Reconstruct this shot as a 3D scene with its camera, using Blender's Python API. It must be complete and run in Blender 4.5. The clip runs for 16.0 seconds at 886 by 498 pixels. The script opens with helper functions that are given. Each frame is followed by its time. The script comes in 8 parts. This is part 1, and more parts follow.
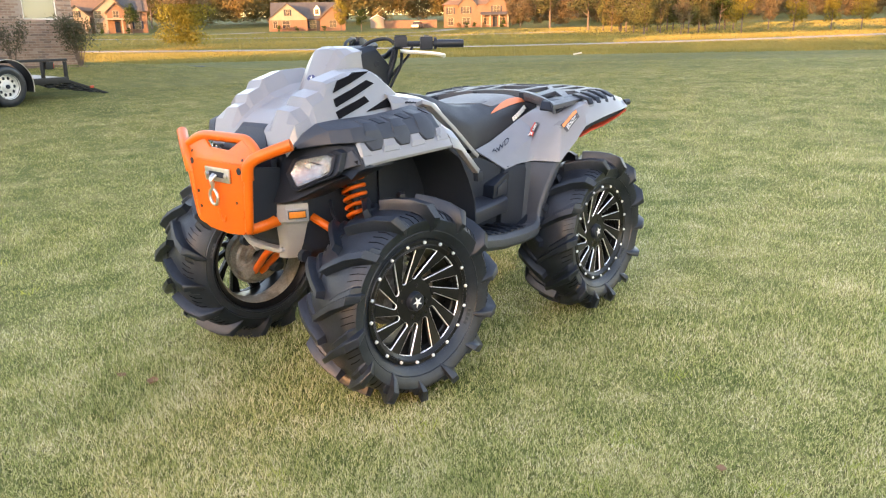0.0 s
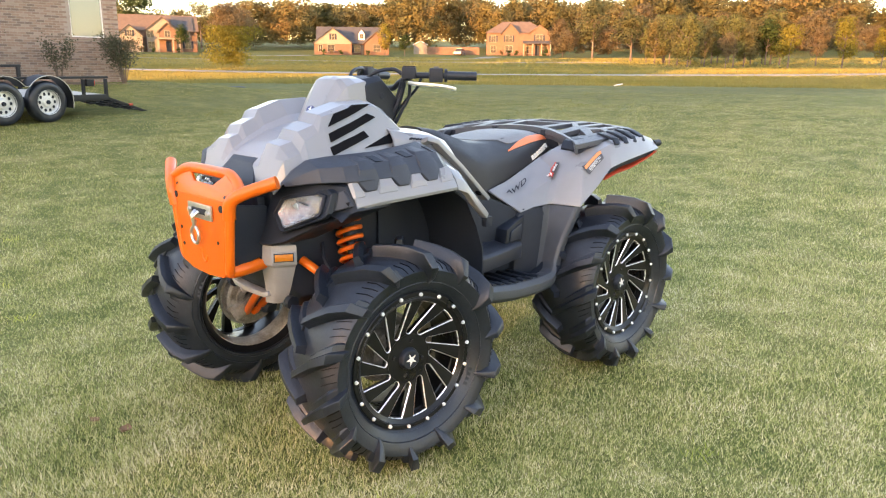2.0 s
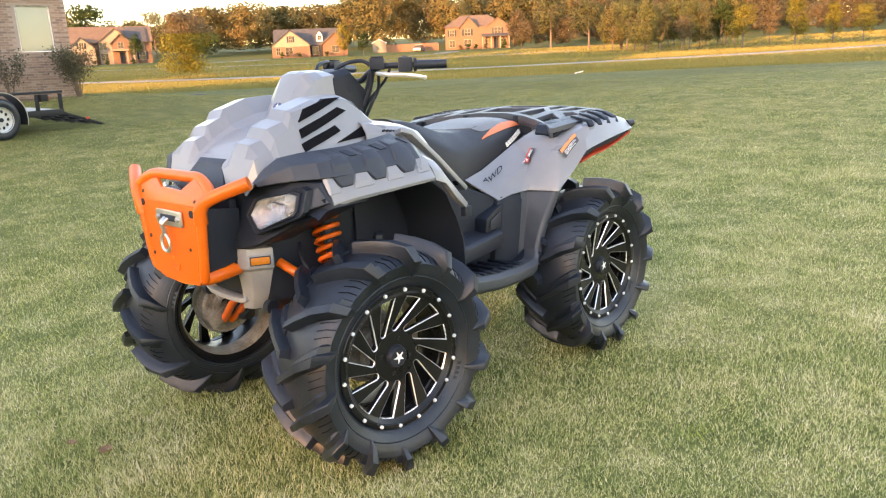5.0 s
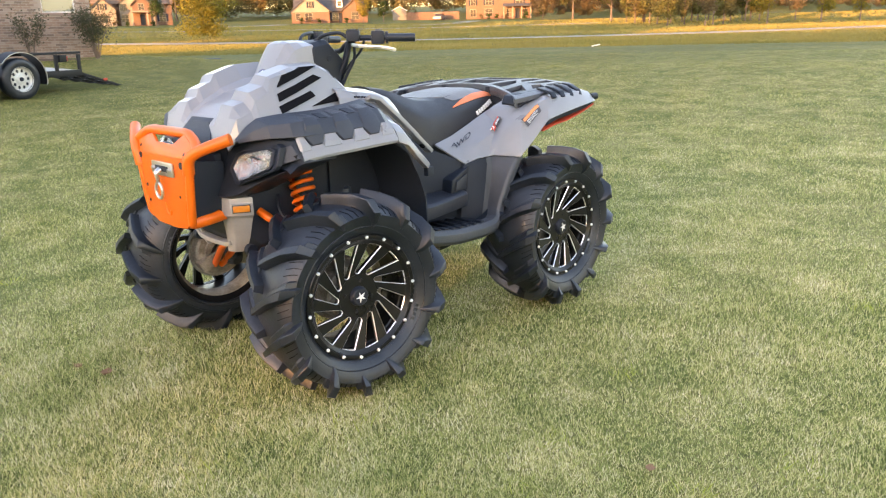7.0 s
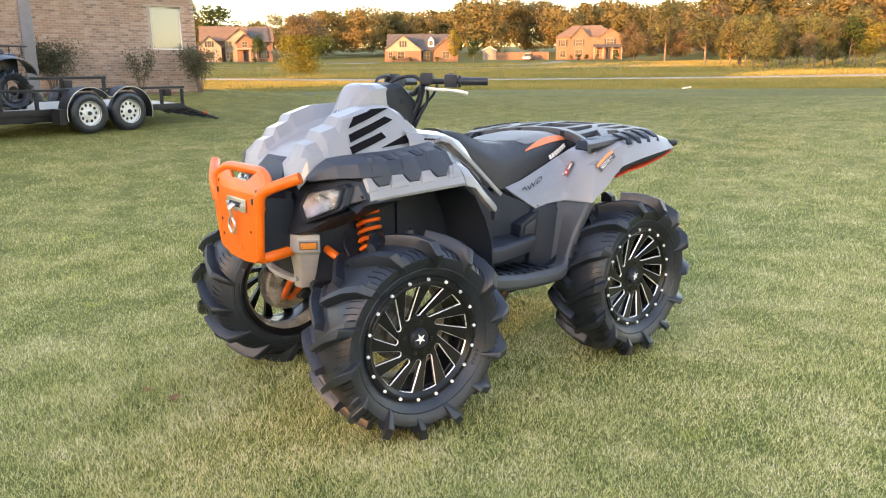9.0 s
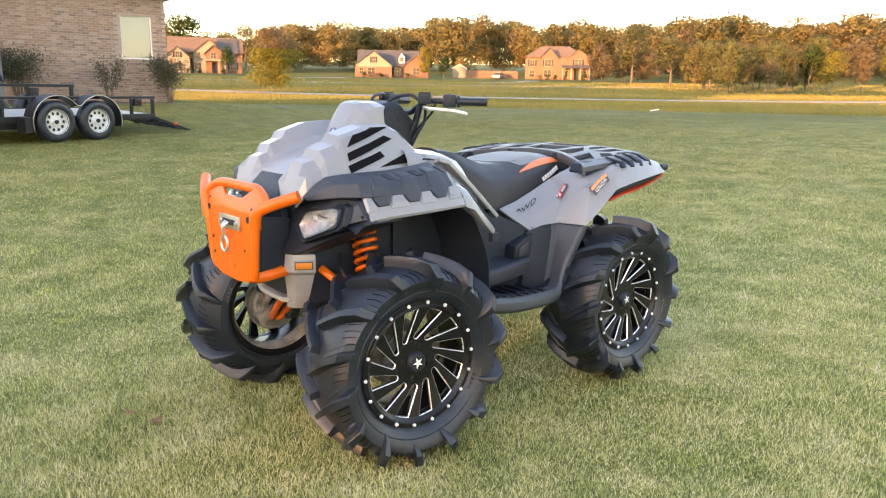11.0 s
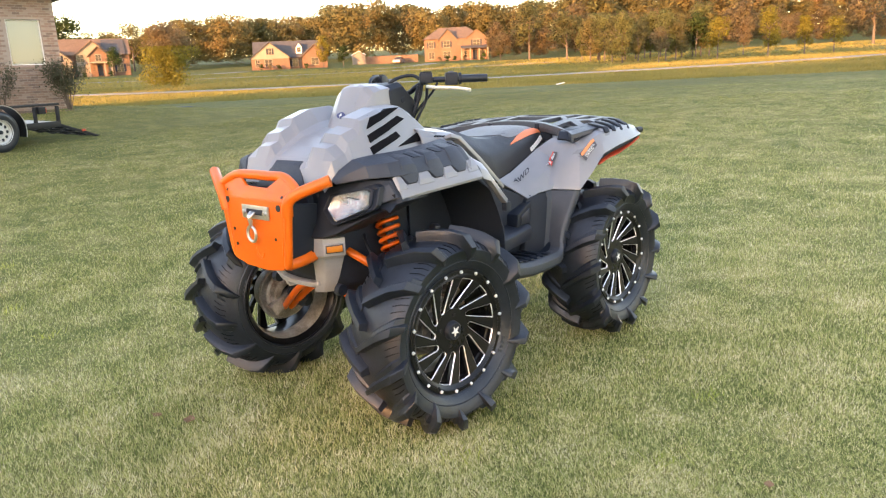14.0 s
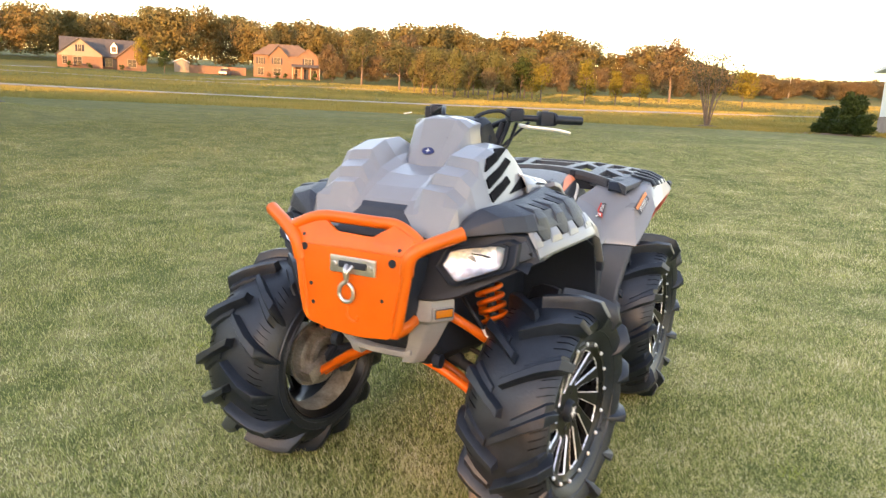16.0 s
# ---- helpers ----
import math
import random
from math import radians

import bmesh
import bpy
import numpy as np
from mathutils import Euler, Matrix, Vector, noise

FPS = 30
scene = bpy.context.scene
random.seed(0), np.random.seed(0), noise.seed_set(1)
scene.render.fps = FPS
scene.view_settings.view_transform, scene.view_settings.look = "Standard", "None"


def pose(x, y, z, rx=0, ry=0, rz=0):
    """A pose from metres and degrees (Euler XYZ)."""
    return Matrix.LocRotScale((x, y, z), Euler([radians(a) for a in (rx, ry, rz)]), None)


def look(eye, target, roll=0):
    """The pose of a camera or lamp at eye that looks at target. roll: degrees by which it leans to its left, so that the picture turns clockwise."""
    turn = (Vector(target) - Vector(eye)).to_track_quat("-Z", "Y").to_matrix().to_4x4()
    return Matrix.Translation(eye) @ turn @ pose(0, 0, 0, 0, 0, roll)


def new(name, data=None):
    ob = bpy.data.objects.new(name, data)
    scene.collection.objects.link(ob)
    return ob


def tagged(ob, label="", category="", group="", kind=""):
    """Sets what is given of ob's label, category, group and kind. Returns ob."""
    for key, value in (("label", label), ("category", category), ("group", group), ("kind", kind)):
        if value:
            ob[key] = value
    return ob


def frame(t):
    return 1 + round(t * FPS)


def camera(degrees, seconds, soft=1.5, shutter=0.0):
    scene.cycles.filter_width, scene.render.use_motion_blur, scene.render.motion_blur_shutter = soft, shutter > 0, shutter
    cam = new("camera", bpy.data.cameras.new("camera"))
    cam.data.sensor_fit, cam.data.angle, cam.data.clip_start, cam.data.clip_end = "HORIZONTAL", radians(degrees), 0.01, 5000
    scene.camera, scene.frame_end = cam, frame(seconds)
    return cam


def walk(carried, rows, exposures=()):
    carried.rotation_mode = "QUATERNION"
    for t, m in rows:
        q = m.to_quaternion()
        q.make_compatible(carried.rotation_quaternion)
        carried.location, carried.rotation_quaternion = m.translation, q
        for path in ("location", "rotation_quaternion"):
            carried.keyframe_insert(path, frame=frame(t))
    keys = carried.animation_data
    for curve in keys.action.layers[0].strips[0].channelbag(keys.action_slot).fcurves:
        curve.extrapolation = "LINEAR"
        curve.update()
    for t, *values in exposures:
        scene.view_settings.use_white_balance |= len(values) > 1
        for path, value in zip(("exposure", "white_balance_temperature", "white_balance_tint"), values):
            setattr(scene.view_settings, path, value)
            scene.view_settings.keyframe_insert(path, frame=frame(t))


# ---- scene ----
cam = camera(63.0, 16.0, soft=1.15, shutter=0.25)
PATH = [
    (0, (2.731, 2.54, 1.38), (1.307, 1.242, 0.844), -1.2),
    (0.5, (2.591, 2.44, 1.413), (1.168, 1.156, 0.839), -2.5),
    (1, (2.468, 2.43, 1.419), (1.071, 1.091, 0.914), -3.2),
    (1.5, (2.422, 2.445, 1.413), (1.039, 1.068, 0.977), -1.2),
    (2, (2.42, 2.431, 1.404), (1.049, 1.052, 0.935), 0.4),
    (2.5, (2.491, 2.396, 1.423), (1.156, 0.966, 1.01), 2.5),
    (3, (2.495, 2.385, 1.433), (1.193, 0.919, 1.041), 2.4),
    (3.5, (2.497, 2.364, 1.441), (1.193, 0.915, 0.993), 0.8),
    (4, (2.507, 2.341, 1.431), (1.141, 0.972, 0.918), -0.5),
    (4.2, (2.492, 2.316, 1.412), (1.072, 1.008, 0.893), -0.7),
    (6.3, (2.319, 2.62, 1.36), (0.934, 1.246, 0.923), -5.1),
    (6.5, (2.369, 2.677, 1.369), (0.973, 1.318, 0.919), -4.4),
    (7, (2.505, 2.77, 1.383), (1.127, 1.431, 0.828), -1.3),
    (7.5, (2.453, 2.831, 1.402), (1.151, 1.395, 0.908), 1.1),
    (8, (2.425, 2.873, 1.407), (1.208, 1.351, 0.957), -0.1),
    (10.3, (2.451, 2.677, 1.401), (1.171, 1.208, 0.953), -0.1),
    (10.5, (2.477, 2.684, 1.405), (1.187, 1.219, 0.966), 0.3),
    (11, (2.493, 2.669, 1.418), (1.185, 1.213, 1.007), 1.0),
    (11.5, (2.534, 2.63, 1.422), (1.19, 1.197, 1.05), 1.8),
    (12, (2.587, 2.691, 1.421), (1.199, 1.297, 1.058), 1.3),
    (12.5, (2.66, 2.841, 1.409), (1.247, 1.498, 0.964), 3.3),
    (13, (2.816, 2.813, 1.41), (1.461, 1.432, 0.905), -0.6),
    (13.5, (2.945, 2.67, 1.411), (1.549, 1.336, 0.889), -2.2),
    (14, (2.904, 2.425, 1.394), (1.438, 1.142, 0.941), -2.8),
    (14.5, (2.921, 2.101, 1.403), (1.395, 0.885, 0.966), -2.1),
    (15, (3.005, 1.81, 1.428), (1.352, 0.793, 0.943), 0.8),
    (15.5, (3.076, 1.567, 1.423), (1.358, 0.659, 0.951), 2.9),
    (16, (3.143, 1.221, 1.436), (1.389, 0.343, 1.047), 2.7),
]
walk(cam, [(t, look(eye, target, roll)) for t, eye, target, roll in PATH], exposures=[(0.0, 2.70, 7000, 29), (11.3, 2.70, 7000, 29), (12.4, 2.58, 7000, 29), (13.5, 2.60, 7000, 29), (15.0, 2.58, 7100, 29), (16.0, 2.46, 7200, 29)])

# ---- world, sun, exposure ----
SUN_AZ, SUN_EL = radians(14), radians(5.2)
world = bpy.data.worlds.new("world")
scene.world = world
world.use_nodes = True
wn = world.node_tree
bg = wn.nodes["Background"]
sky = wn.nodes.new("ShaderNodeTexSky")
sky.sky_type = 'NISHITA'
sky.sun_disc = False
sky.sun_elevation = SUN_EL
sky.sun_rotation = radians(90) - SUN_AZ
sky.dust_density = 0.8
wn.links.new(sky.outputs[0], bg.inputs[0])
bg.inputs[1].default_value = 0.25
sun_data = bpy.data.lights.new("sun", 'SUN')
sun_data.energy = 2.7
sun_data.angle = radians(0.5)
sun_data.color = (1.0, 0.52, 0.17)
sun = new("sun", sun_data)
sun.matrix_world = look((60 * math.cos(SUN_AZ), 60 * math.sin(SUN_AZ), 60 * math.tan(SUN_EL)), (0, 0, 0))




# ---- materials ----
def nodes_of(name):
    m = bpy.data.materials.new(name)
    m.use_nodes = True
    return m, m.node_tree, m.node_tree.nodes["Principled BSDF"]


def add(nt, kind, **values):
    n = nt.nodes.new(kind)
    for k, v in values.items():
        n.inputs[k].default_value = v
    return n


def ramp(nt, stops):
    n = nt.nodes.new("ShaderNodeValToRGB")
    e = n.color_ramp.elements
    while len(e) < len(stops):
        e.new(0.5)
    for el, (p, c) in zip(e, stops):
        el.position, el.color = p, (*c, 1)
    return n


def surface(name, dark, light, rough=0.5, metal=0.0, scale=8.0, fine=120.0, bump=0.15, rough_var=0.12, spread=(0.3, 0.7), coat=0.0, spec=0.5):
    """A material with broad stains and a fine grain, in object space."""
    m, nt, p = nodes_of(name)
    tc = nt.nodes.new("ShaderNodeTexCoord")
    big = add(nt, "ShaderNodeTexNoise", Scale=scale, Detail=4.0, Roughness=0.6)
    small = add(nt, "ShaderNodeTexNoise", Scale=fine, Detail=3.0, Roughness=0.6)
    nt.links.new(tc.outputs["Object"], big.inputs["Vector"])
    nt.links.new(tc.outputs["Object"], small.inputs["Vector"])
    mix = nt.nodes.new("ShaderNodeMath")
    mix.operation = 'MULTIPLY_ADD'
    mix.inputs[1].default_value = 0.3
    nt.links.new(small.outputs["Fac"], mix.inputs[0])
    sub = nt.nodes.new("ShaderNodeMath")
    sub.operation = 'MULTIPLY'
    sub.inputs[1].default_value = 0.7
    nt.links.new(big.outputs["Fac"], sub.inputs[0])
    nt.links.new(sub.outputs[0], mix.inputs[2])
    r = ramp(nt, [(spread[0], dark), (spread[1], light)])
    nt.links.new(mix.outputs[0], r.inputs[0])
    nt.links.new(r.outputs[0], p.inputs["Base Color"])
    rr = nt.nodes.new("ShaderNodeMapRange")
    rr.inputs["To Min"].default_value = max(0.02, rough - rough_var)
    rr.inputs["To Max"].default_value = min(1.0, rough + rough_var)
    nt.links.new(big.outputs["Fac"], rr.inputs[0])
    nt.links.new(rr.outputs[0], p.inputs["Roughness"])
    p.inputs["Metallic"].default_value = metal
    p.inputs["Specular IOR Level"].default_value = spec
    p.inputs["Coat Weight"].default_value = coat
    if bump:
        b = add(nt, "ShaderNodeBump", Strength=bump, Distance=0.004)
        nt.links.new(small.outputs["Fac"], b.inputs["Height"])
        nt.links.new(b.outputs[0], p.inputs["Normal"])
    return m


def foliage(name, colours, rough=0.7, trans=0.25):
    """Leaves whose colour varies clump by clump."""
    m, nt, p = nodes_of(name)
    geo = nt.nodes.new("ShaderNodeNewGeometry")
    info = nt.nodes.new("ShaderNodeObjectInfo")
    tc = nt.nodes.new("ShaderNodeTexCoord")
    drift = add(nt, "ShaderNodeTexNoise", Scale=0.085, Detail=2.0, Roughness=0.5)
    nt.links.new(tc.outputs["Object"], drift.inputs["Vector"])
    wide = nt.nodes.new("ShaderNodeMapRange")
    wide.inputs["From Min"].default_value, wide.inputs["From Max"].default_value = 0.33, 0.67
    wide.inputs["To Min"].default_value, wide.inputs["To Max"].default_value = 0.0, 0.55
    nt.links.new(drift.outputs["Fac"], wide.inputs[0])
    total = wide.outputs[0]
    for source, weight in ((geo.outputs["Random Per Island"], 0.22), (info.outputs["Random"], 0.28)):
        sm = nt.nodes.new("ShaderNodeMath")
        sm.operation = 'MULTIPLY_ADD'
        sm.inputs[1].default_value = weight
        nt.links.new(source, sm.inputs[0])
        nt.links.new(total, sm.inputs[2])
        total = sm.outputs[0]
    r = ramp(nt, [(i / (len(colours) - 1), c) for i, c in enumerate(colours)])
    nt.links.new(total, r.inputs[0])
    nt.links.new(r.outputs[0], p.inputs["Base Color"])
    p.inputs["Roughness"].default_value = rough
    p.inputs["Specular IOR Level"].default_value = 0.2
    tr = nt.nodes.new("ShaderNodeBsdfTranslucent")
    nt.links.new(r.outputs[0], tr.inputs["Color"])
    mx = nt.nodes.new("ShaderNodeMixShader")
    mx.inputs[0].default_value = trans
    nt.links.new(p.outputs[0], mx.inputs[1])
    nt.links.new(tr.outputs[0], mx.inputs[2])
    nt.links.new(mx.outputs[0], nt.nodes["Material Output"].inputs[0])
    return m


def lawn_material():
    m, nt, p = nodes_of("lawn")
    tc = nt.nodes.new("ShaderNodeTexCoord")
    layers = []
    for s, d in ((0.35, 4.0), (2.2, 6.0), (45.0, 5.0)):
        n = add(nt, "ShaderNodeTexNoise", Scale=s, Detail=d, Roughness=0.65)
        nt.links.new(tc.outputs["Object"], n.inputs["Vector"])
        layers.append(n)
    base = ramp(nt, [(0.34, (0.10, 0.135, 0.036)), (0.5, (0.20, 0.205, 0.072)), (0.66, (0.37, 0.325, 0.155))])
    sm = nt.nodes.new("ShaderNodeMath")
    sm.operation = 'ADD'
    half = []
    for n, w in zip(layers[:2], (0.35, 0.65)):
        k = nt.nodes.new("ShaderNodeMath")
        k.operation = 'MULTIPLY'
        k.inputs[1].default_value = w
        nt.links.new(n.outputs["Fac"], k.inputs[0])
        half.append(k)
    nt.links.new(half[0].outputs[0], sm.inputs[0])
    nt.links.new(half[1].outputs[0], sm.inputs[1])
    nt.links.new(sm.outputs[0], base.inputs[0])
    # second ramp, darker and greener, mixed in mostly towards -y
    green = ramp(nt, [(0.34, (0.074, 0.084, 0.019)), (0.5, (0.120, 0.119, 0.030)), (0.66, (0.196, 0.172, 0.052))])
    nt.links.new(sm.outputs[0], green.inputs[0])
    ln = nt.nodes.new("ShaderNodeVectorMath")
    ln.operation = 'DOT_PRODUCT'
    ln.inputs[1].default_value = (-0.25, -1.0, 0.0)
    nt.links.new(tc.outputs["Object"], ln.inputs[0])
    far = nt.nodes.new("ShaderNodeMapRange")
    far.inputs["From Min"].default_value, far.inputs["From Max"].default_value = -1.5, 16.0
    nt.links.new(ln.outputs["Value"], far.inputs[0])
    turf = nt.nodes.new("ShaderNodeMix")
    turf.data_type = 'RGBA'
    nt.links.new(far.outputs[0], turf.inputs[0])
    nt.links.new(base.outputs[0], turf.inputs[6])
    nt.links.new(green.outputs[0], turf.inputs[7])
    grain = ramp(nt, [(0.32, (0.45, 0.45, 0.45)), (0.68, (1.35, 1.35, 1.25))])
    nt.links.new(layers[2].outputs["Fac"], grain.inputs[0])
    mul = nt.nodes.new("ShaderNodeMix")
    mul.data_type, mul.blend_type = 'RGBA', 'MULTIPLY'
    mul.inputs[0].default_value = 1.0
    nt.links.new(turf.outputs[2], mul.inputs[6])
    nt.links.new(grain.outputs[0], mul.inputs[7])
    nt.links.new(mul.outputs[2], p.inputs["Base Color"])
    p.inputs["Roughness"].default_value = 0.9
    p.inputs["Specular IOR Level"].default_value = 0.15
    b = add(nt, "ShaderNodeBump", Strength=0.6, Distance=0.03)
    nt.links.new(layers[2].outputs["Fac"], b.inputs["Height"])
    nt.links.new(b.outputs[0], p.inputs["Normal"])
    return m


def blade_material():
    """Mown grass blades: green and straw, in drifts over the lawn."""
    m, nt, p = nodes_of("grass_blade")
    tc = nt.nodes.new("ShaderNodeTexCoord")
    geo = nt.nodes.new("ShaderNodeNewGeometry")
    n1 = add(nt, "ShaderNodeTexNoise", Scale=2.2, Detail=6.0, Roughness=0.7)
    nt.links.new(tc.outputs["Object"], n1.inputs["Vector"])
    a = nt.nodes.new("ShaderNodeMath")
    a.operation = 'MULTIPLY_ADD'
    a.inputs[1].default_value = 0.72
    nt.links.new(geo.outputs["Random Per Island"], a.inputs[0])
    k = nt.nodes.new("ShaderNodeMapRange")
    k.inputs["From Min"].default_value, k.inputs["From Max"].default_value = 0.34, 0.66
    k.inputs["To Min"].default_value, k.inputs["To Max"].default_value = -0.04, 0.34
    nt.links.new(n1.outputs["Fac"], k.inputs[0])
    nt.links.new(k.outputs[0], a.inputs[2])
    r = ramp(nt, [(0.0, (0.055, 0.085, 0.024)), (0.22, (0.26, 0.31, 0.09)), (0.48, (0.49, 0.49, 0.19)), (0.72, (0.71, 0.64, 0.35)), (0.95, (0.88, 0.80, 0.58))])
    nt.links.new(a.outputs[0], r.inputs[0])
    # blade colour turns darker and more olive, mostly towards -y
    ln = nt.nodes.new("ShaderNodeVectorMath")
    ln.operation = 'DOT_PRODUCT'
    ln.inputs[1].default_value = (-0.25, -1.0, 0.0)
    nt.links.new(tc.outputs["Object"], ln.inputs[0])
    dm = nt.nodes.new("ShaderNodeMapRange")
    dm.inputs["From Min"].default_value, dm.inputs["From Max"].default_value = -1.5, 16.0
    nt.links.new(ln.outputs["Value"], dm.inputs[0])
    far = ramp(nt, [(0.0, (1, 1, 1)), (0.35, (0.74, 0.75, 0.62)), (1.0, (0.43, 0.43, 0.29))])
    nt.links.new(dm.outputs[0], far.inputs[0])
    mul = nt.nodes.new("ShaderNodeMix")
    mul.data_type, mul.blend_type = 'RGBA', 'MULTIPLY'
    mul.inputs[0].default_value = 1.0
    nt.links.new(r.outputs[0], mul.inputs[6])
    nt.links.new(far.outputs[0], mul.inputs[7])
    nt.links.new(mul.outputs[2], p.inputs["Base Color"])
    p.inputs["Roughness"].default_value = 0.6
    p.inputs["Specular IOR Level"].default_value = 0.3
    tr = nt.nodes.new("ShaderNodeBsdfTranslucent")
    nt.links.new(mul.outputs[2], tr.inputs["Color"])
    mx = nt.nodes.new("ShaderNodeMixShader")
    mx.inputs[0].default_value = 0.3
    nt.links.new(p.outputs[0], mx.inputs[1])
    nt.links.new(tr.outputs[0], mx.inputs[2])
    nt.links.new(mx.outputs[0], nt.nodes["Material Output"].inputs[0])
    return m


def glass_material(name, tint=(1, 1, 1), rough=0.02):
    m, nt, p = nodes_of(name)
    p.inputs["Base Color"].default_value = (*tint, 1)
    p.inputs["Roughness"].default_value = rough
    p.inputs["Transmission Weight"].default_value = 1.0
    p.inputs["IOR"].default_value = 1.45
    return m


def pane_material(name, colour, gloss=1.0):
    m, nt, p = nodes_of(name)
    p.inputs["Base Color"].default_value = (*colour, 1)
    p.inputs["Roughness"].default_value = 0.04
    p.inputs["Specular IOR Level"].default_value = 0.9 * gloss
    p.inputs["Coat Weight"].default_value = gloss
    return m


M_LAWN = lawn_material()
M_BLADE = blade_material()
M_GREY = surface("light_grey_plastic", (0.198, 0.202, 0.216), (0.226, 0.230, 0.246), 0.30, scale=7, fine=300, bump=0.05, rough_var=0.08, coat=0.3, spec=0.55)
# lower bumper grey, lighter than light_grey_plastic
M_GREY_PALE = surface("paler_grey_plastic", (0.245, 0.250, 0.262), (0.315, 0.320, 0.332), 0.4, scale=9, fine=200, bump=0.06, coat=0.1)
M_BLACK = surface("black_plastic", (0.008, 0.011, 0.018), (0.014, 0.019, 0.029), 0.5, scale=6, fine=400, bump=0.12, spec=0.35)
M_DARK = surface("dark_inner_plastic", (0.011, 0.015, 0.024), (0.019, 0.025, 0.037), 0.6, scale=6, fine=200, bump=0.1, spec=0.3)
M_ARMOUR = surface("charcoal_plastic", (0.016, 0.019, 0.028), (0.028, 0.033, 0.046), 0.46, scale=7, fine=500, bump=0.2, rough_var=0.15)
# lighter copy of charcoal_plastic; light on the rear column is put into its colour
M_COLUMN = surface("paler_charcoal_plastic", (0.032, 0.037, 0.046), (0.055, 0.062, 0.074), 0.48, scale=8, fine=400, bump=0.2)
M_DUSTY = surface("dusty_inner_rim", (0.16, 0.13, 0.095), (0.46, 0.41, 0.34), 0.55, metal=0.2, scale=13, fine=90, bump=0.35, spread=(0.34, 0.66))
M_ORANGE = surface("orange_powder_coat", (0.66, 0.108, 0.003), (0.76, 0.140, 0.006), 0.36, scale=7, fine=160, bump=0.12, rough_var=0.16, coat=0.1, spec=0.4)
M_ORANGE_P = surface("orange_vinyl", (0.75, 0.17, 0.05), (0.82, 0.22, 0.08), 0.5, scale=10, fine=300, bump=0.1)
M_RUBBER = surface("tyre_rubber", (0.006, 0.009, 0.015), (0.021, 0.027, 0.039), 0.40, scale=11, fine=110, bump=0.22, rough_var=0.16, spread=(0.36, 0.72))
M_RIM = surface("gloss_black_alloy", (0.006, 0.006, 0.007), (0.011, 0.011, 0.012), 0.30, scale=8, fine=200, bump=0.02, coat=0.08, spec=0.25)
M_MILLED = surface("milled_alloy", (0.82, 0.82, 0.84), (0.92, 0.92, 0.94), 0.30, metal=0.6, scale=20, fine=300, bump=0.02)
M_STEEL = surface("zinc_steel", (0.48, 0.48, 0.47), (0.68, 0.68, 0.66), 0.32, metal=0.85, scale=25, fine=200, bump=0.06)
M_BOLT = surface("bright_zinc", (0.78, 0.78, 0.78), (0.86, 0.86, 0.86), 0.35, metal=0.3, scale=30, fine=200, bump=0.02)
M_SILVER = surface("silver_paint", (0.55, 0.55, 0.54), (0.68, 0.68, 0.66), 0.4, metal=0.3, scale=12, fine=150, bump=0.05)
M_MUDDY = surface("mud_stained_metal", (0.11, 0.092, 0.072), (0.36, 0.34, 0.31), 0.45, metal=0.25, scale=14, fine=120, bump=0.35, spread=(0.35, 0.65))
M_SEAT = surface("black_seat_vinyl", (0.014, 0.015, 0.018), (0.024, 0.025, 0.029), 0.48, scale=5, fine=600, bump=0.25)
M_SEATTOP = surface("grey_seat_vinyl", (0.15, 0.15, 0.155), (0.19, 0.19, 0.195), 0.55, scale=5, fine=600, bump=0.25)
M_RED = surface("red_plastic", (0.42, 0.035, 0.012), (0.55, 0.06, 0.02), 0.4, scale=6, fine=200, bump=0.05)
M_AMBER = surface("amber_reflector", (0.46, 0.13, 0.006), (0.60, 0.20, 0.012), 0.15, scale=60, fine=400, bump=0.3)
M_WHITE = surface("white_paint", (0.70, 0.70, 0.68), (0.80, 0.80, 0.78), 0.45, scale=3, fine=60, bump=0.05)
M_CHROME = surface("bright_reflector", (0.50, 0.52, 0.55), (0.86, 0.87, 0.90), 0.2, metal=0.75, scale=26, fine=70, bump=0.5, spread=(0.36, 0.62))
# near black, painting the shade inside vents, slots and tyre cuts
M_VOID = surface("black_recess_shade", (0.003, 0.003, 0.004), (0.006, 0.006, 0.008), 0.8, scale=40, fine=500, bump=0.3, spec=0.1)
M_RACK = surface("grey_rack_plastic", (0.050, 0.053, 0.061), (0.076, 0.080, 0.090), 0.45, scale=7, fine=500, bump=0.2)
M_LENS = glass_material("clear_lens")
M_BLUE = surface("navy_enamel", (0.015, 0.02, 0.09), (0.02, 0.03, 0.12), 0.3, bump=0.0)
M_BRICK = surface("grey_tan_brick", (0.21, 0.15, 0.118), (0.35, 0.26, 0.21), 0.85, scale=3, fine=40, bump=0.4)
M_MORTAR = surface("mortar", (0.29, 0.235, 0.195), (0.37, 0.31, 0.26), 0.9, scale=4, fine=60, bump=0.3)
M_BRICK_RED = surface("orange_brick", (0.125, 0.072, 0.045), (0.175, 0.102, 0.066), 0.85, scale=1.5, fine=14, bump=0.3)
M_BRICK_PALE = surface("pale_siding", (0.20, 0.165, 0.12), (0.26, 0.215, 0.165), 0.75, scale=1.0, fine=12, bump=0.2)
M_ROOF = surface("grey_shingles", (0.045, 0.042, 0.042), (0.084, 0.079, 0.077), 0.9, scale=1.2, fine=10, bump=0.5)
M_ROOF_TAN = surface("brown_shingles", (0.109, 0.070, 0.045), (0.164, 0.109, 0.074), 0.9, scale=1.2, fine=10, bump=0.5)
M_PANE = pane_material("window_pane", (0.19, 0.22, 0.20))
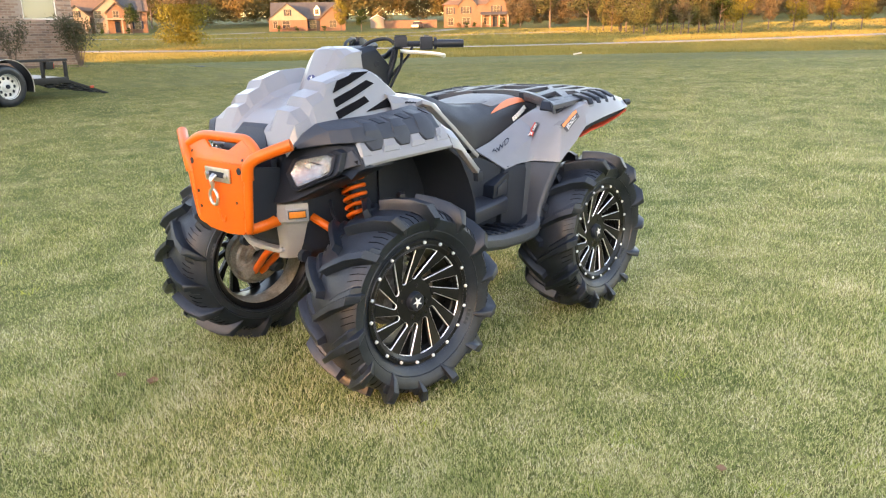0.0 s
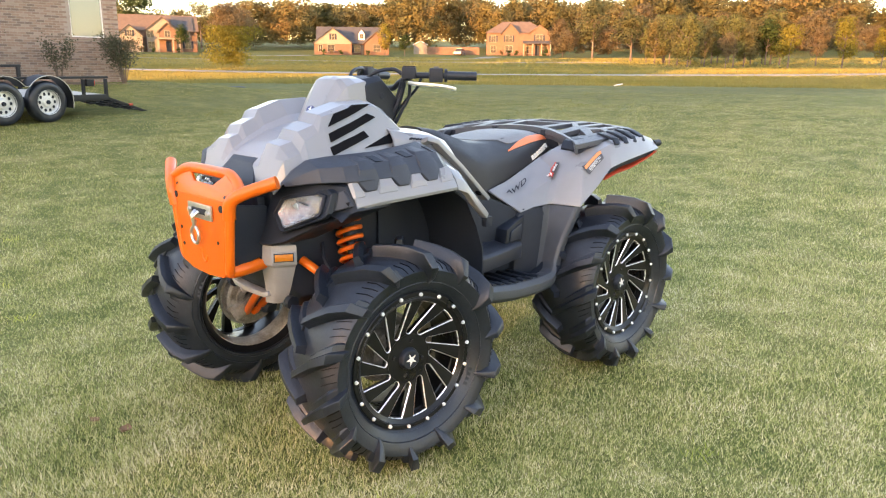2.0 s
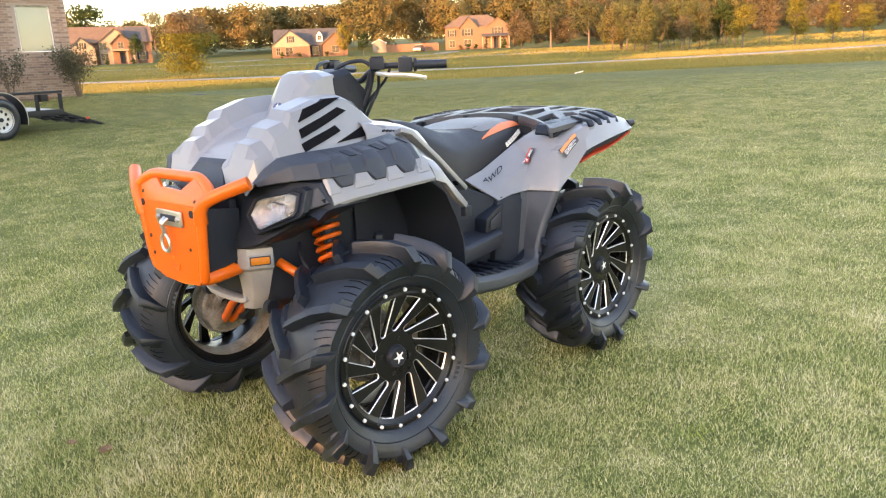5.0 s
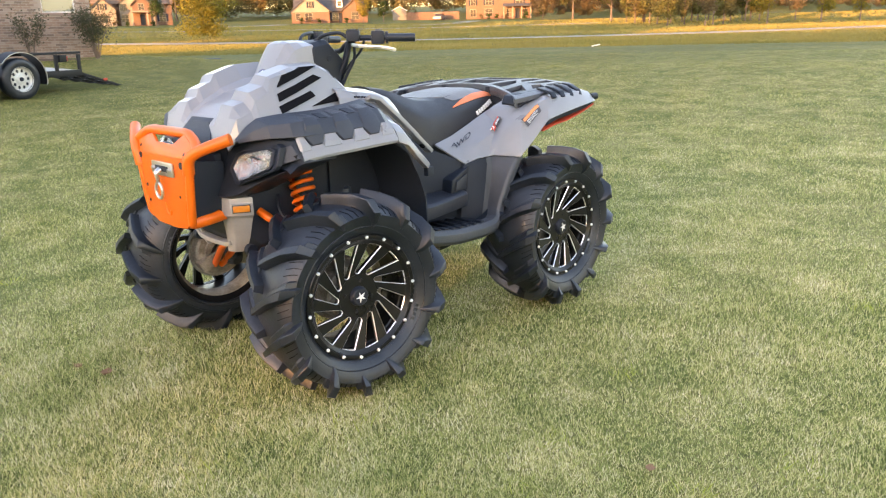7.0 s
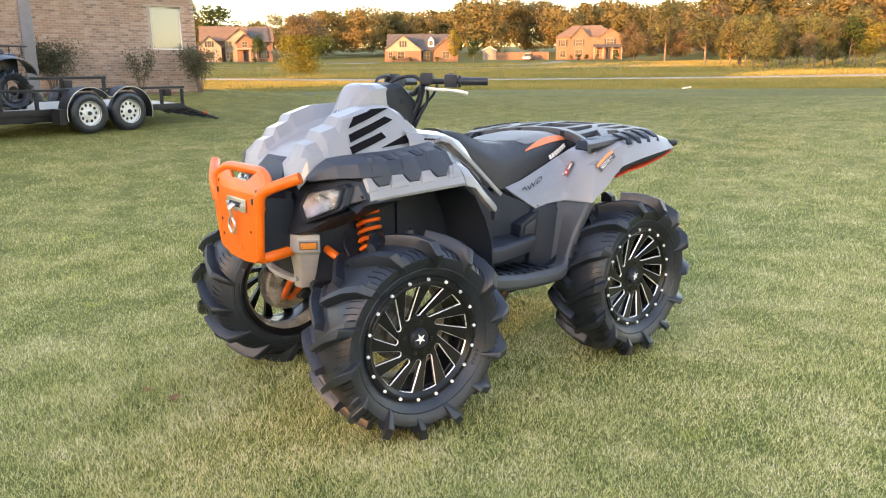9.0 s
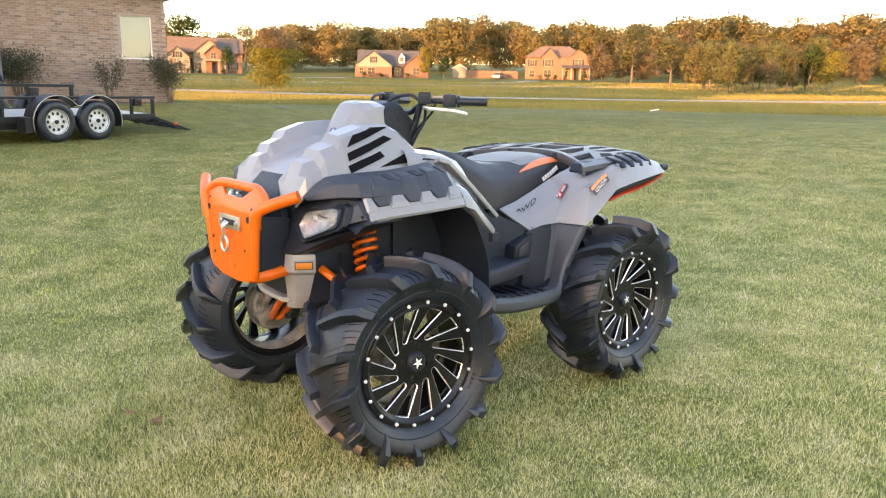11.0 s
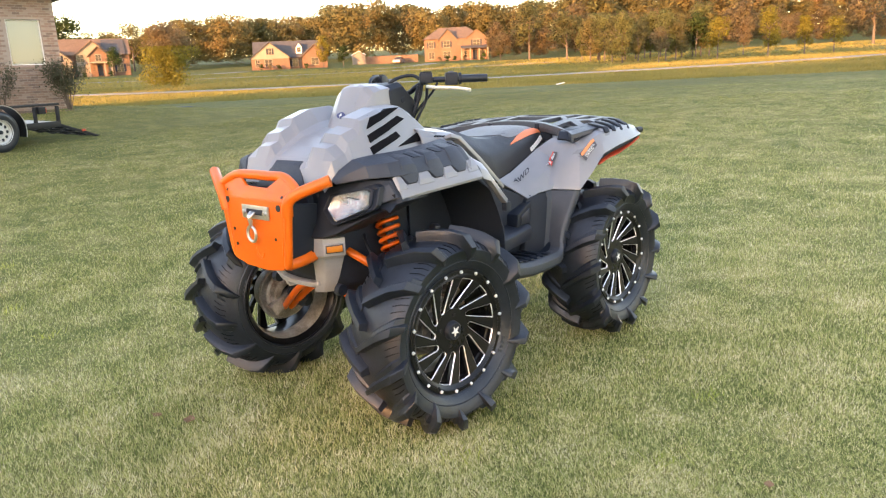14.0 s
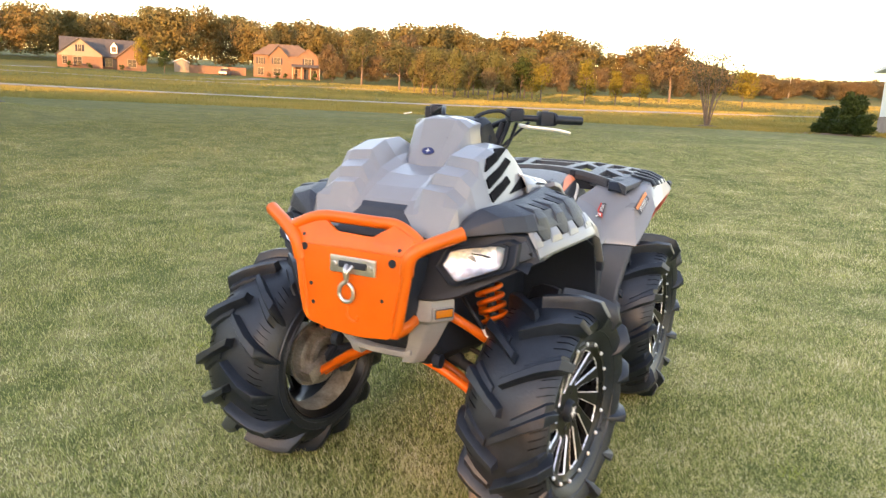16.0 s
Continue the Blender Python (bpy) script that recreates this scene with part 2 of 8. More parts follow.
M_PANE_D = pane_material("dark_window_pane", (0.05, 0.045, 0.04), 0.2)
M_CONC = surface("pale_concrete", (0.165, 0.148, 0.125), (0.235, 0.216, 0.185), 0.85, scale=0.4, fine=8, bump=0.2)
M_BARK = surface("bark", (0.08, 0.06, 0.045), (0.17, 0.13, 0.10), 0.9, scale=3, fine=20, bump=0.6)
M_MULCH = surface("dark_mulch", (0.06, 0.035, 0.022), (0.13, 0.08, 0.05), 0.95, scale=6, fine=60, bump=0.8)
M_LEAF = foliage("autumn_leaves", [(0.055, 0.062, 0.028), (0.120, 0.118, 0.046), (0.190, 0.156, 0.060), (0.240, 0.160, 0.068)], trans=0.5)
M_LEAF_O = foliage("olive_leaves", [(0.115, 0.125, 0.045), (0.165, 0.160, 0.052), (0.215, 0.180, 0.060)], trans=0.5)
M_LEAF_G = foliage("green_leaves", [(0.022, 0.040, 0.009), (0.037, 0.059, 0.012), (0.056, 0.068, 0.015)])
M_LEAF_Y = foliage("yellow_leaves", [(0.13, 0.128, 0.022), (0.20, 0.172, 0.026), (0.27, 0.205, 0.032)], trans=0.4)
M_LEAF_R = foliage("rust_leaves", [(0.145, 0.115, 0.058), (0.185, 0.135, 0.070), (0.125, 0.118, 0.055)], trans=0.5)
M_LEAF_D = foliage("dark_shrub_leaves", [(0.045, 0.056, 0.030), (0.080, 0.082, 0.048), (0.135, 0.095, 0.070)])
M_WOOD = surface("weathered_deck", (0.32, 0.29, 0.25), (0.48, 0.45, 0.40), 0.85, scale=3, fine=40, bump=0.3)
M_FRAME = surface("black_painted_steel", (0.008, 0.009, 0.011), (0.018, 0.018, 0.020), 0.5, scale=6, fine=120, bump=0.1, spec=0.3)


# ---- mesh helpers ----
def finish(name, bm, material, smooth=40, bevel=0.0, segments=2):
    bmesh.ops.remove_doubles(bm, verts=bm.verts, dist=1e-5)
    bmesh.ops.recalc_face_normals(bm, faces=bm.faces)
    if bevel:
        sharp = [e for e in bm.edges if len(e.link_faces) == 2 and e.calc_face_angle(0) > radians(25)]
        bmesh.ops.bevel(bm, geom=sharp, offset=bevel, segments=segments, affect='EDGES', profile=0.6, clamp_overlap=True)
    me = bpy.data.meshes.new(name)
    bm.to_mesh(me)
    bm.free()
    for m in (material if isinstance(material, (list, tuple)) else (material,)):
        me.materials.append(m)
    if smooth:
        me.polygons.foreach_set("use_smooth", [True] * len(me.polygons))
        me.set_sharp_from_angle(angle=radians(smooth))
    return me


def part(name, bm, material, parent=None, label="", smooth=40, bevel=0.0, segments=2):
    ob = new(name, finish(name, bm, material, smooth, bevel, segments))
    ob.parent = parent
    if label:
        ob["label"] = label
    return ob


def root(name, m, label, category, group="", kind=""):
    ob = new(name)
    ob.empty_display_size = 0.2
    ob.matrix_world = m
    return tagged(ob, label, category, group, kind)


def box(bm, x0, x1, y0, y1, z0, z1, m=None):
    vs = bmesh.ops.create_cube(bm, size=1)["verts"]
    for v in vs:
        v.co = Vector(((x0 + x1) / 2 + v.co.x * (x1 - x0), (y0 + y1) / 2 + v.co.y * (y1 - y0), (z0 + z1) / 2 + v.co.z * (z1 - z0)))
        if m is not None:
            v.co = m @ v.co
    return bm


def loft(bm, rings, closed=True, cap=True):
    vs = [[bm.verts.new(p) for p in r] for r in rings]
    n = len(vs[0])
    for a, b in zip(vs, vs[1:]):
        for i in range(n if closed else n - 1):
            j = (i + 1) % n
            bm.faces.new((a[i], a[j], b[j], b[i]))
    if cap and closed:
        bm.faces.new(vs[0][::-1])
        bm.faces.new(vs[-1])
    return bm


def sheet(bm, rows, thick):
    """A grid of points as a skin with thickness."""
    loft(bm, rows, closed=False, cap=False)
    bmesh.ops.recalc_face_normals(bm, faces=bm.faces)
    bmesh.ops.solidify(bm, geom=bm.faces[:], thickness=thick)
    return bm


def prism(bm, outline, y0, y1, to=lambda u, v, w: (u, w, v)):
    """A polygon (u, v) drawn out from w = y0 to y1; to() places u, v, w."""
    a = [bm.verts.new(to(u, v, y0)) for u, v in outline]
    b = [bm.verts.new(to(u, v, y1)) for u, v in outline]
    bm.faces.new(a)
    bm.faces.new(b[::-1])
    n = len(a)
    for i in range(n):
        j = (i + 1) % n
        bm.faces.new((a[i], b[i], b[j], a[j]))
    return bm


def smooth_line(pts, n=6):
    """A rounded line through the points."""
    pts = [Vector(p) for p in pts]
    out = []
    for i in range(len(pts) - 1):
        p0, p1, p2, p3 = pts[max(i - 1, 0)], pts[i], pts[i + 1], pts[min(i + 2, len(pts) - 1)]
        for k in range(n):
            t = k / n
            out.append(0.5 * (2 * p1 + (p2 - p0) * t + (2 * p0 - 5 * p1 + 4 * p2 - p3) * t * t + (3 * p1 - p0 - 3 * p2 + p3) * t ** 3))
    out.append(pts[-1])
    return out


def tube(bm, pts, r, seg=12, r_end=None):
    pts = [Vector(p) for p in pts]
    rings, side = [], None
    for i, p in enumerate(pts):
        d = (pts[min(i + 1, len(pts) - 1)] - pts[max(i - 1, 0)]).normalized()
        if side is None:
            side = d.orthogonal().normalized()
        side = (side - d * side.dot(d)).normalized()
        up = d.cross(side)
        f = i / max(1, len(pts) - 1)
        rr = r if r_end is None else r + (r_end - r) * f
        rings.append([p + (side * math.cos(a) + up * math.sin(a)) * rr for a in (2 * math.pi * k / seg for k in range(seg))])
    return loft(bm, rings)


def lathe(bm, profile, seg=48, axis='Y', closed=True):
    """profile: (radius, along)."""
    rings = []
    for k in range(seg):
        a = 2 * math.pi * k / seg
        c, s = math.cos(a), math.sin(a)
        rings.append([(r * c, w, r * s) if axis == 'Y' else (r * c, r * s, w) for r, w in profile])
    vs = [[bm.verts.new(p) for p in r] for r in rings]
    n = len(profile)
    for k in range(seg):
        a, b = vs[k], vs[(k + 1) % seg]
        for i in range(n if closed else n - 1):
            j = (i + 1) % n
            bm.faces.new((a[i], a[j], b[j], b[i]))
    return bm


def text_mesh(body, size, depth):
    cu = bpy.data.curves.new("lettering", 'FONT')
    cu.body, cu.size, cu.extrude = body, size, depth
    cu.align_x, cu.align_y = 'CENTER', 'CENTER'
    tmp = new("lettering", cu)
    dg = bpy.context.evaluated_depsgraph_get()
    me = bpy.data.meshes.new_from_object(tmp.evaluated_get(dg))
    bpy.data.objects.remove(tmp)
    return me


# ---- ground ----
EYE_X, EYE_Y = 2.5, 2.5
DIST = [0, 6, 11, 16.5, 21, 27, 45, 60, 64, 74, 100, 170, 230, 400, 1600]
RISE = [0, 0, 0.15, 0.433, 0.653, 0.833, 1.053, 1.373, 1.413, 1.833, 2.533, 5.633, 9.433, 19, 45]


def ground_z(x, y):
    dx, dy = x - EYE_X, y - EYE_Y
    d = np.hypot(dx, dy)
    face = (-0.707 * dx - 0.707 * dy) / np.maximum(d, 1e-6)
    w = np.clip((face + 0.15) / 0.5, 0, 1)
    w = w * w * (3 - 2 * w)
    pad = np.clip(1.12 - np.hypot(np.maximum(np.abs(x - 1) - 8, 0), np.maximum(np.abs(y + 26.5) - 5.2, 0)) / 5.5, 0, 1)
    return np.interp(d, DIST, RISE) * w - 0.055 + 0.36 * pad * pad * (3 - 2 * pad)


def polar(az, d):
    return EYE_X + d * math.cos(radians(az)), EYE_Y + d * math.sin(radians(az))


def grounded(az, d, dz=0.0):
    x, y = polar(az, d)
    return x, y, float(ground_z(x, y)) + dz


radii = [0.0] + list(np.concatenate([np.linspace(0.6, 12, 26), np.geomspace(12.8, 2500, 60)]))
ANG = 144
gv, gf = [(EYE_X, EYE_Y, 0.0)], []
for r in radii[1:]:
    for k in range(ANG):
        a = 2 * math.pi * k / ANG
        x, y = EYE_X + r * math.cos(a), EYE_Y + r * math.sin(a)
        gv.append((x, y, float(ground_z(x, y))))
for k in range(ANG):
    gf.append((0, 1 + k, 1 + (k + 1) % ANG))
for i in range(len(radii) - 2):
    for k in range(ANG):
        a, b = 1 + i * ANG, 1 + (i + 1) * ANG
        gf.append((a + k, b + k, b + (k + 1) % ANG, a + (k + 1) % ANG))
gm = bpy.data.meshes.new("ground")
gm.from_pydata(gv, [], gf)
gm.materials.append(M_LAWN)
gm.polygons.foreach_set("use_smooth", [True] * len(gm.polygons))
ground = tagged(new("ground", gm), "mown lawn of green and straw-coloured grass", "lawn", kind="structure")


# ---- quad bike ----
atv = root("quad_bike", Matrix.Translation((0, -0.09, 0)), "light grey quad bike with orange bumper and mud tyres on lawn", "quad bike")


def bar(bm, pts, w, h, up=(0, 0, 1)):
    """A flat bar swept along the points, w wide and h thick."""
    pts = [Vector(p) for p in pts]
    up = Vector(up)
    rings = []
    for i, p in enumerate(pts):
        d = (pts[min(i + 1, len(pts) - 1)] - pts[max(i - 1, 0)]).normalized()
        s = d.cross(up).normalized()
        u = s.cross(d).normalized()
        rings.append([p + s * w / 2 + u * h / 2, p - s * w / 2 + u * h / 2, p - s * w / 2 - u * h / 2, p + s * w / 2 - u * h / 2])
    return loft(bm, rings)


TYRE = [(0.256, -0.128), (0.265, -0.146), (0.290, -0.160), (0.324, -0.168), (0.352, -0.162), (0.373, -0.142), (0.387, -0.104), (0.395, -0.05), (0.397, 0.0)]
TYRE = TYRE + [(r, -y) for r, y in TYRE[-2::-1]]
LUGS = 14


def lug_point(r, w, nr, nw, up, a, side):
    rr = r + nr * up
    return (rr * math.cos(a), side * (w + nw * up), rr * math.sin(a))


def tyre_mesh():
    """Round carcass with stepped paddle lugs; dark raised strips paint the shade of fine cuts."""
    bm = bmesh.new()
    lathe(bm, TYRE + [(0.255, 0.115), (0.255, -0.115)], 84)
    line = [(0.397, -0.010), (0.395, 0.045), (0.388, 0.097), (0.374, 0.140), (0.350, 0.162), (0.322, 0.167), (0.300, 0.162)]
    high = [0.040, 0.043, 0.047, 0.050, 0.036, 0.016, 0.003]
    wide = [0.028, 0.030, 0.035, 0.042, 0.036, 0.022, 0.010]
    turn = [0.0, 0.085, 0.175, 0.255, 0.300, 0.335, 0.350]
    norm = []
    for j in range(7):
        q0, q1 = line[max(j - 1, 0)], line[min(j + 1, 6)]
        ln = math.hypot(q1[0] - q0[0], q1[1] - q0[1])
        norm.append(((q1[1] - q0[1]) / ln, (q0[0] - q1[0]) / ln))
    slit_shades = []
    for side in (1, -1):
        for k in range(LUGS):
            a0 = 2 * math.pi * (k + (0.5 if side < 0 else 0)) / LUGS
            long = k % 2 == 0
            last = 7 if long else 6
            rings = []
            for j in range(last):
                (r, w), (nr, nw), h, wd = line[j], norm[j], high[j], wide[j]
                if not long:
                    h, wd = (h, wd) if j < 4 else (h * 0.75, wd * 0.8)
                    if j == last - 1:
                        h, wd = 0.003, 0.010
                a = a0 + turn[j]
                rings.append([lug_point(r, w, nr, nw, up, a + da * wd * 0.5 * f / r, side) for da, up, f in ((-1, -0.005, 1.5), (-1, h * 0.3, 1.05), (-1, h * 0.94, 0.86), (-0.9, h, 0.80), (0.9, h, 0.80), (1, h * 0.94, 0.86), (1, h * 0.3, 1.05), (1, -0.005, 1.5))])
            loft(bm, rings)
            # lower step behind the lug
            rings = []
            for j in (1, 2, 3, 4):
                (r, w), (nr, nw) = line[j], norm[j]
                a = a0 + turn[j] + (wide[j] * 0.5 + 0.010) / r
                h = (0.010, 0.016, 0.018, 0.003)[j - 1]
                rings.append([lug_point(r, w, nr, nw, up, a + da, side) for da, up in ((-0.045, -0.004), (-0.042, h), (0.034, h * 0.8), (0.062, -0.004))])
            loft(bm, rings)
            for i in range(3):
                slit_shades.append((side, a0 + turn[3] + 0.165 + 0.072 * i, i))
        # bead rings
        for r0, w0 in ((0.272, 0.1495), (0.302, 0.163)):
            lathe(bm, [(r0, side * (w0 - 0.001)), (r0 + 0.003, side * (w0 + 0.004)), (r0 + 0.006, side * (w0 + 0.001))], 84)
        # moulded lettering too worn to read
        for a in (3.9, 3.97, 4.04, 4.11):
            box(bm, -0.006, 0.006, -0.0015, 0.0015, -0.011, 0.011, pose(0, 0, 0, 0, math.degrees(-a), 0) @ pose(0.287, side * 0.1585, 0, 0, 0, 0) @ pose(0, 0, 0, 0, 90, 0))
    # thin raised strips, coloured dark in place of groove shade
    slit_from = len(bm.faces)
    for side, a, i in slit_shades:
        lo = 0.6 + 0.4 * abs(math.sin(1.7 * i + 3 * a))
        rings = []
        for (r, w), da in (((0.3855, 0.110), 0.0), ((0.3745, 0.1405), 0.04), ((0.3745 - 0.022 * lo, 0.1405 + 0.0205 * lo), 0.065)):
            rings.append([((r + up) * math.cos(a + da + dd), side * (w + up * 0.8), (r + up) * math.sin(a + da + dd)) for dd, up in ((-0.0048, -0.002), (-0.0035, 0.0014), (0.0035, 0.0014), (0.0048, -0.002))])
        loft(bm, rings)
    bm.faces.ensure_lookup_table()
    for f in bm.faces[slit_from:]:
        f.material_index = 1
    # the carcass stands farther out than its beads
    for v in bm.verts:
        f = min(1.0, max(0.0, (math.hypot(v.co.x, v.co.z) - 0.268) / 0.095))
        v.co.y = (v.co.y * (1 - 0.15 * f) if v.co.y < 0 else v.co.y) + 0.030 * f * f * (3 - 2 * f)
    return finish("tyre", bm, [M_RUBBER, M_VOID], smooth=38)


SLOTS, STEP = 12, 2 * math.pi / 12
R_OUT, SWEEP = 0.226, 0.062


def face_y(r):
    """The wheel's face is dished toward the hub."""
    return float(np.interp(r, [0.0, 0.10, 0.226, 0.240, 0.275], [0.112, 0.114, 0.139, 0.148, 0.152]))


def slot_outline():
    """One swept slot with a round inner end, as (radius, angle)."""
    s0, s1, w0, w1 = 0.088, 0.2250, 0.0125, 0.0325
    run = [(s1 + (s0 - s1) * k / 10, -(w1 + (w0 - w1) * k / 10)) for k in range(11)]
    run += [(s0 - w0 * math.sin(a), -w0 * math.cos(a)) for a in (math.pi * k / 10 for k in range(1, 10))]
    run += [(s, -w) for s, w in run[10::-1]]
    return [(math.hypot(s, SWEEP + w), math.atan2(SWEEP + w, s)) for s, w in run]


OUTLINE = slot_outline()
NEAR = min(range(len(OUTLINE)), key=lambda k: OUTLINE[k][0])
R_IN = OUTLINE[NEAR][0]


def slot_side(r, upper):
    run = OUTLINE[NEAR:] if upper else OUTLINE[NEAR::-1]
    return float(np.interp(r, [q[0] for q in run], [q[1] for q in run]))


SLOT_R = [R_IN, R_IN + 0.001, R_IN + 0.003, R_IN + 0.006, R_IN + 0.011, R_IN + 0.018, 0.125, 0.150, 0.180, 0.205, R_OUT]


def on_face(r, a, dy=0.0):
    return (-r * math.cos(a), face_y(r) + dy, r * math.sin(a))


def rim_mesh():
    """Barrel, centre disc and outer lip."""
    bm = bmesh.new()
    lathe(bm, [(0.252, 0.120), (0.262, 0.138), (0.262, 0.120), (0.238, 0.105), (0.232, 0.05), (0.225, -0.07), (0.240, -0.115), (0.262, -0.135), (0.256, -0.142), (0.232, -0.115), (0.216, -0.07), (0.222, 0.05), (0.226, 0.10)], 72)
    lathe(bm, [(0.0, 0.112), (R_IN + 0.0005, face_y(0.0965)), (R_IN + 0.0005, 0.086), (0.0, 0.080)], 48, closed=False)
    # outer lip between the slots and the tyre
    lathe(bm, [(R_OUT, face_y(R_OUT)), (0.239, 0.147), (0.2435, 0.1515), (0.246, 0.1500), (0.248, 0.1520), (0.261, 0.1525), (0.265, 0.149), (0.265, 0.130), (0.239, 0.118), (R_OUT, 0.112)], 72)
    return finish("wheel", bm, M_RIM, smooth=35)


def spoke_mesh():
    """The web between two slots."""
    bm = bmesh.new()
    rings = []
    for r in SLOT_R:
        a0, a1 = slot_side(r, True), slot_side(r, False) + STEP
        rings.append([on_face(r, a0), on_face(r, (a0 + a1) / 2, 0.001), on_face(r, a1), on_face(r, a1 - 0.02, -0.026), on_face(r, a0 + 0.02, -0.026)])
    loft(bm, rings)
    return finish("spoke", bm, M_RIM, smooth=35)


def milled_mesh():
    """The bright bevel round a slot."""
    bm = bmesh.new()
    loop = [q for q in OUTLINE if q[0] < R_OUT]
    a0, a1 = slot_side(R_OUT, False), slot_side(R_OUT, True)
    loop += [(R_OUT, a1 + (a0 - a1) * k / 5) for k in range(6)]
    pts = [Vector(on_face(r, a)) for r, a in loop]
    mid = sum(pts, Vector()) / len(pts)
    outer, inner, back = [], [], []
    for i, q in enumerate(pts):
        t = (pts[(i + 1) % len(pts)] - pts[i - 1]).normalized()
        nrm = Vector((t.z, 0, -t.x)).normalized()
        if nrm.dot(mid - q) < 0:
            nrm = -nrm
        outer.append(q - nrm * 0.0008 + Vector((0, 0.0012, 0)))
        inner.append(q + nrm * 0.0022 - Vector((0, 0.0030, 0)))
        back.append(q - nrm * 0.0010 - Vector((0, 0.0060, 0)))
    loft(bm, [outer, inner, back, outer], cap=False)
    return finish("milled_edge", bm, M_MILLED, smooth=30)


def star_mesh():
    bm = bmesh.new()
    pts = []
    for i in range(10):
        r = 0.024 if i % 2 == 0 else 0.0085
        a = math.pi / 2 + i * math.pi / 5
        pts.append((r * math.cos(a), r * math.sin(a)))
    prism(bm, pts, 0.1335, 0.1362)
    return finish("badge", bm, M_WHITE, smooth=0)


ME_TYRE, ME_RIM, ME_SPOKE, ME_MILL, ME_STAR = tyre_mesh(), rim_mesh(), spoke_mesh(), milled_mesh(), star_mesh()
bm = bmesh.new()
lathe(bm, [(0.0, 0.1610), (0.004, 0.1605), (0.0068, 0.1585), (0.0075, 0.154), (0.0075, 0.150), (0.0, 0.150)], 8, closed=False)
ME_BOLT = finish("bolt", bm, M_BOLT, smooth=30)
bm = bmesh.new()
lathe(bm, [(0.0, 0.1335), (0.034, 0.1335), (0.038, 0.130), (0.043, 0.114), (0.045, 0.100), (0.0, 0.100)], 28, closed=False)
ME_CAP = finish("hub_cap", bm, M_BLACK, smooth=35)
bm = bmesh.new()
lathe(bm, [(0.0, 0.118), (0.007, 0.118), (0.009, 0.114), (0.009, 0.100), (0.0, 0.100)], 6, closed=False)
ME_NUT = finish("lug_nut", bm, M_FRAME, smooth=0)
bm = bmesh.new()
lathe(bm, [(0.050, -0.118), (0.082, -0.120), (0.084, -0.104), (0.112, -0.102), (0.124, -0.094), (0.129, -0.070), (0.129, -0.030), (0.122, -0.018), (0.120, 0.02), (0.112, 0.05), (0.05, 0.06)], 48)
lathe(bm, [(0.138, -0.052), (0.142, -0.054), (0.142, -0.046), (0.138, -0.044), (0.10, -0.044), (0.10, -0.052)], 48)
for k in range(12):
    a = math.pi / 6 * k
    tube(bm, [(0.100 * math.cos(a), -0.098, 0.100 * math.sin(a)), (0.100 * math.cos(a), -0.106, 0.100 * math.sin(a))], 0.007, 8)
box(bm, -0.04, 0.05, -0.135, -0.05, 0.075, 0.135, pose(0, 0, 0, 0, 35, 0))
box(bm, -0.028, 0.028, -0.142, -0.09, -0.13, 0.13, pose(0, 0, 0, 0, -8, 0))
ME_DISC = finish("brake_hub", bm, M_MUDDY, smooth=35, bevel=0.002)
bm = bmesh.new()
lathe(bm, [(0.2150, -0.068), (0.2170, -0.020), (0.2155, -0.020), (0.2135, -0.070), (0.230, -0.114), (0.232, -0.114)], 72)
ME_BARREL = finish("barrel_lining", bm, M_DUSTY, smooth=40)

WHEELS = [(0.716, 0.525, 1), (-0.712, 0.523, 1), (0.743, -0.532, -1), (-0.712, -0.523, -1)]
for i, (wx, wy, side) in enumerate(WHEELS):
    turn = 0 if side > 0 else 180
    wheel = new("wheel", ME_RIM)
    wheel.parent = atv
    wheel.matrix_local = pose(wx, wy, 0.374 if wx > 0 else 0.384, 0, 0, turn - (5.6 if wx > 0 else 0)) @ pose(0, 0, 0, 0, (23.5, 12.5, 70, 5)[i], 0)
    wheel["label"] = "gloss black alloy wheel with milled swept spokes"
    for me, name, lab in ((ME_TYRE, "tyre", "black mud tyre with deep chevron lugs"), (ME_CAP, "hub_cap", ""), (ME_STAR, "badge", "")):
        o = new(name, me)
        o.parent = wheel
        if lab:
            o["label"] = lab
    for k in range(SLOTS):
        for me, name in ((ME_SPOKE, "spoke"), (ME_MILL, "milled_edge")):
            o = new(name, me)
            o.parent = wheel
            o.rotation_euler = (0, 2 * math.pi * k / SLOTS, 0)
    for k in range(18):
        o = new("bolt", ME_BOLT)
        o.parent = wheel
        a = 2 * math.pi * k / 18
        o.location = (0.2546 * math.cos(a), 0, 0.2546 * math.sin(a))
    for k in range(4):
        o = new("lug_nut", ME_NUT)
        o.parent = wheel
        a = 2 * math.pi * (k + 0.4) / 4
        o.location = (0.066 * math.cos(a), 0, 0.066 * math.sin(a))
    o = new("barrel_lining", ME_BARREL)
    o.parent = wheel
    o["label"] = "mud-stained inside of the rim"
    o = new("brake_hub", ME_DISC)
    o.parent = wheel
    o["label"] = "mud-stained brake hub inside the wheel"


def both(name, build, material, label="", smooth=40, bevel=0.0, parent=None):
    """A part on the bike's left and its mirror image on the right."""
    made = []
    for s in (1, -1):
        bm = bmesh.new()
        build(bm)
        for v in bm.verts:
            v.co.y *= s
        made.append(part(name, bm, material, parent or atv, label, smooth, bevel))
    return made


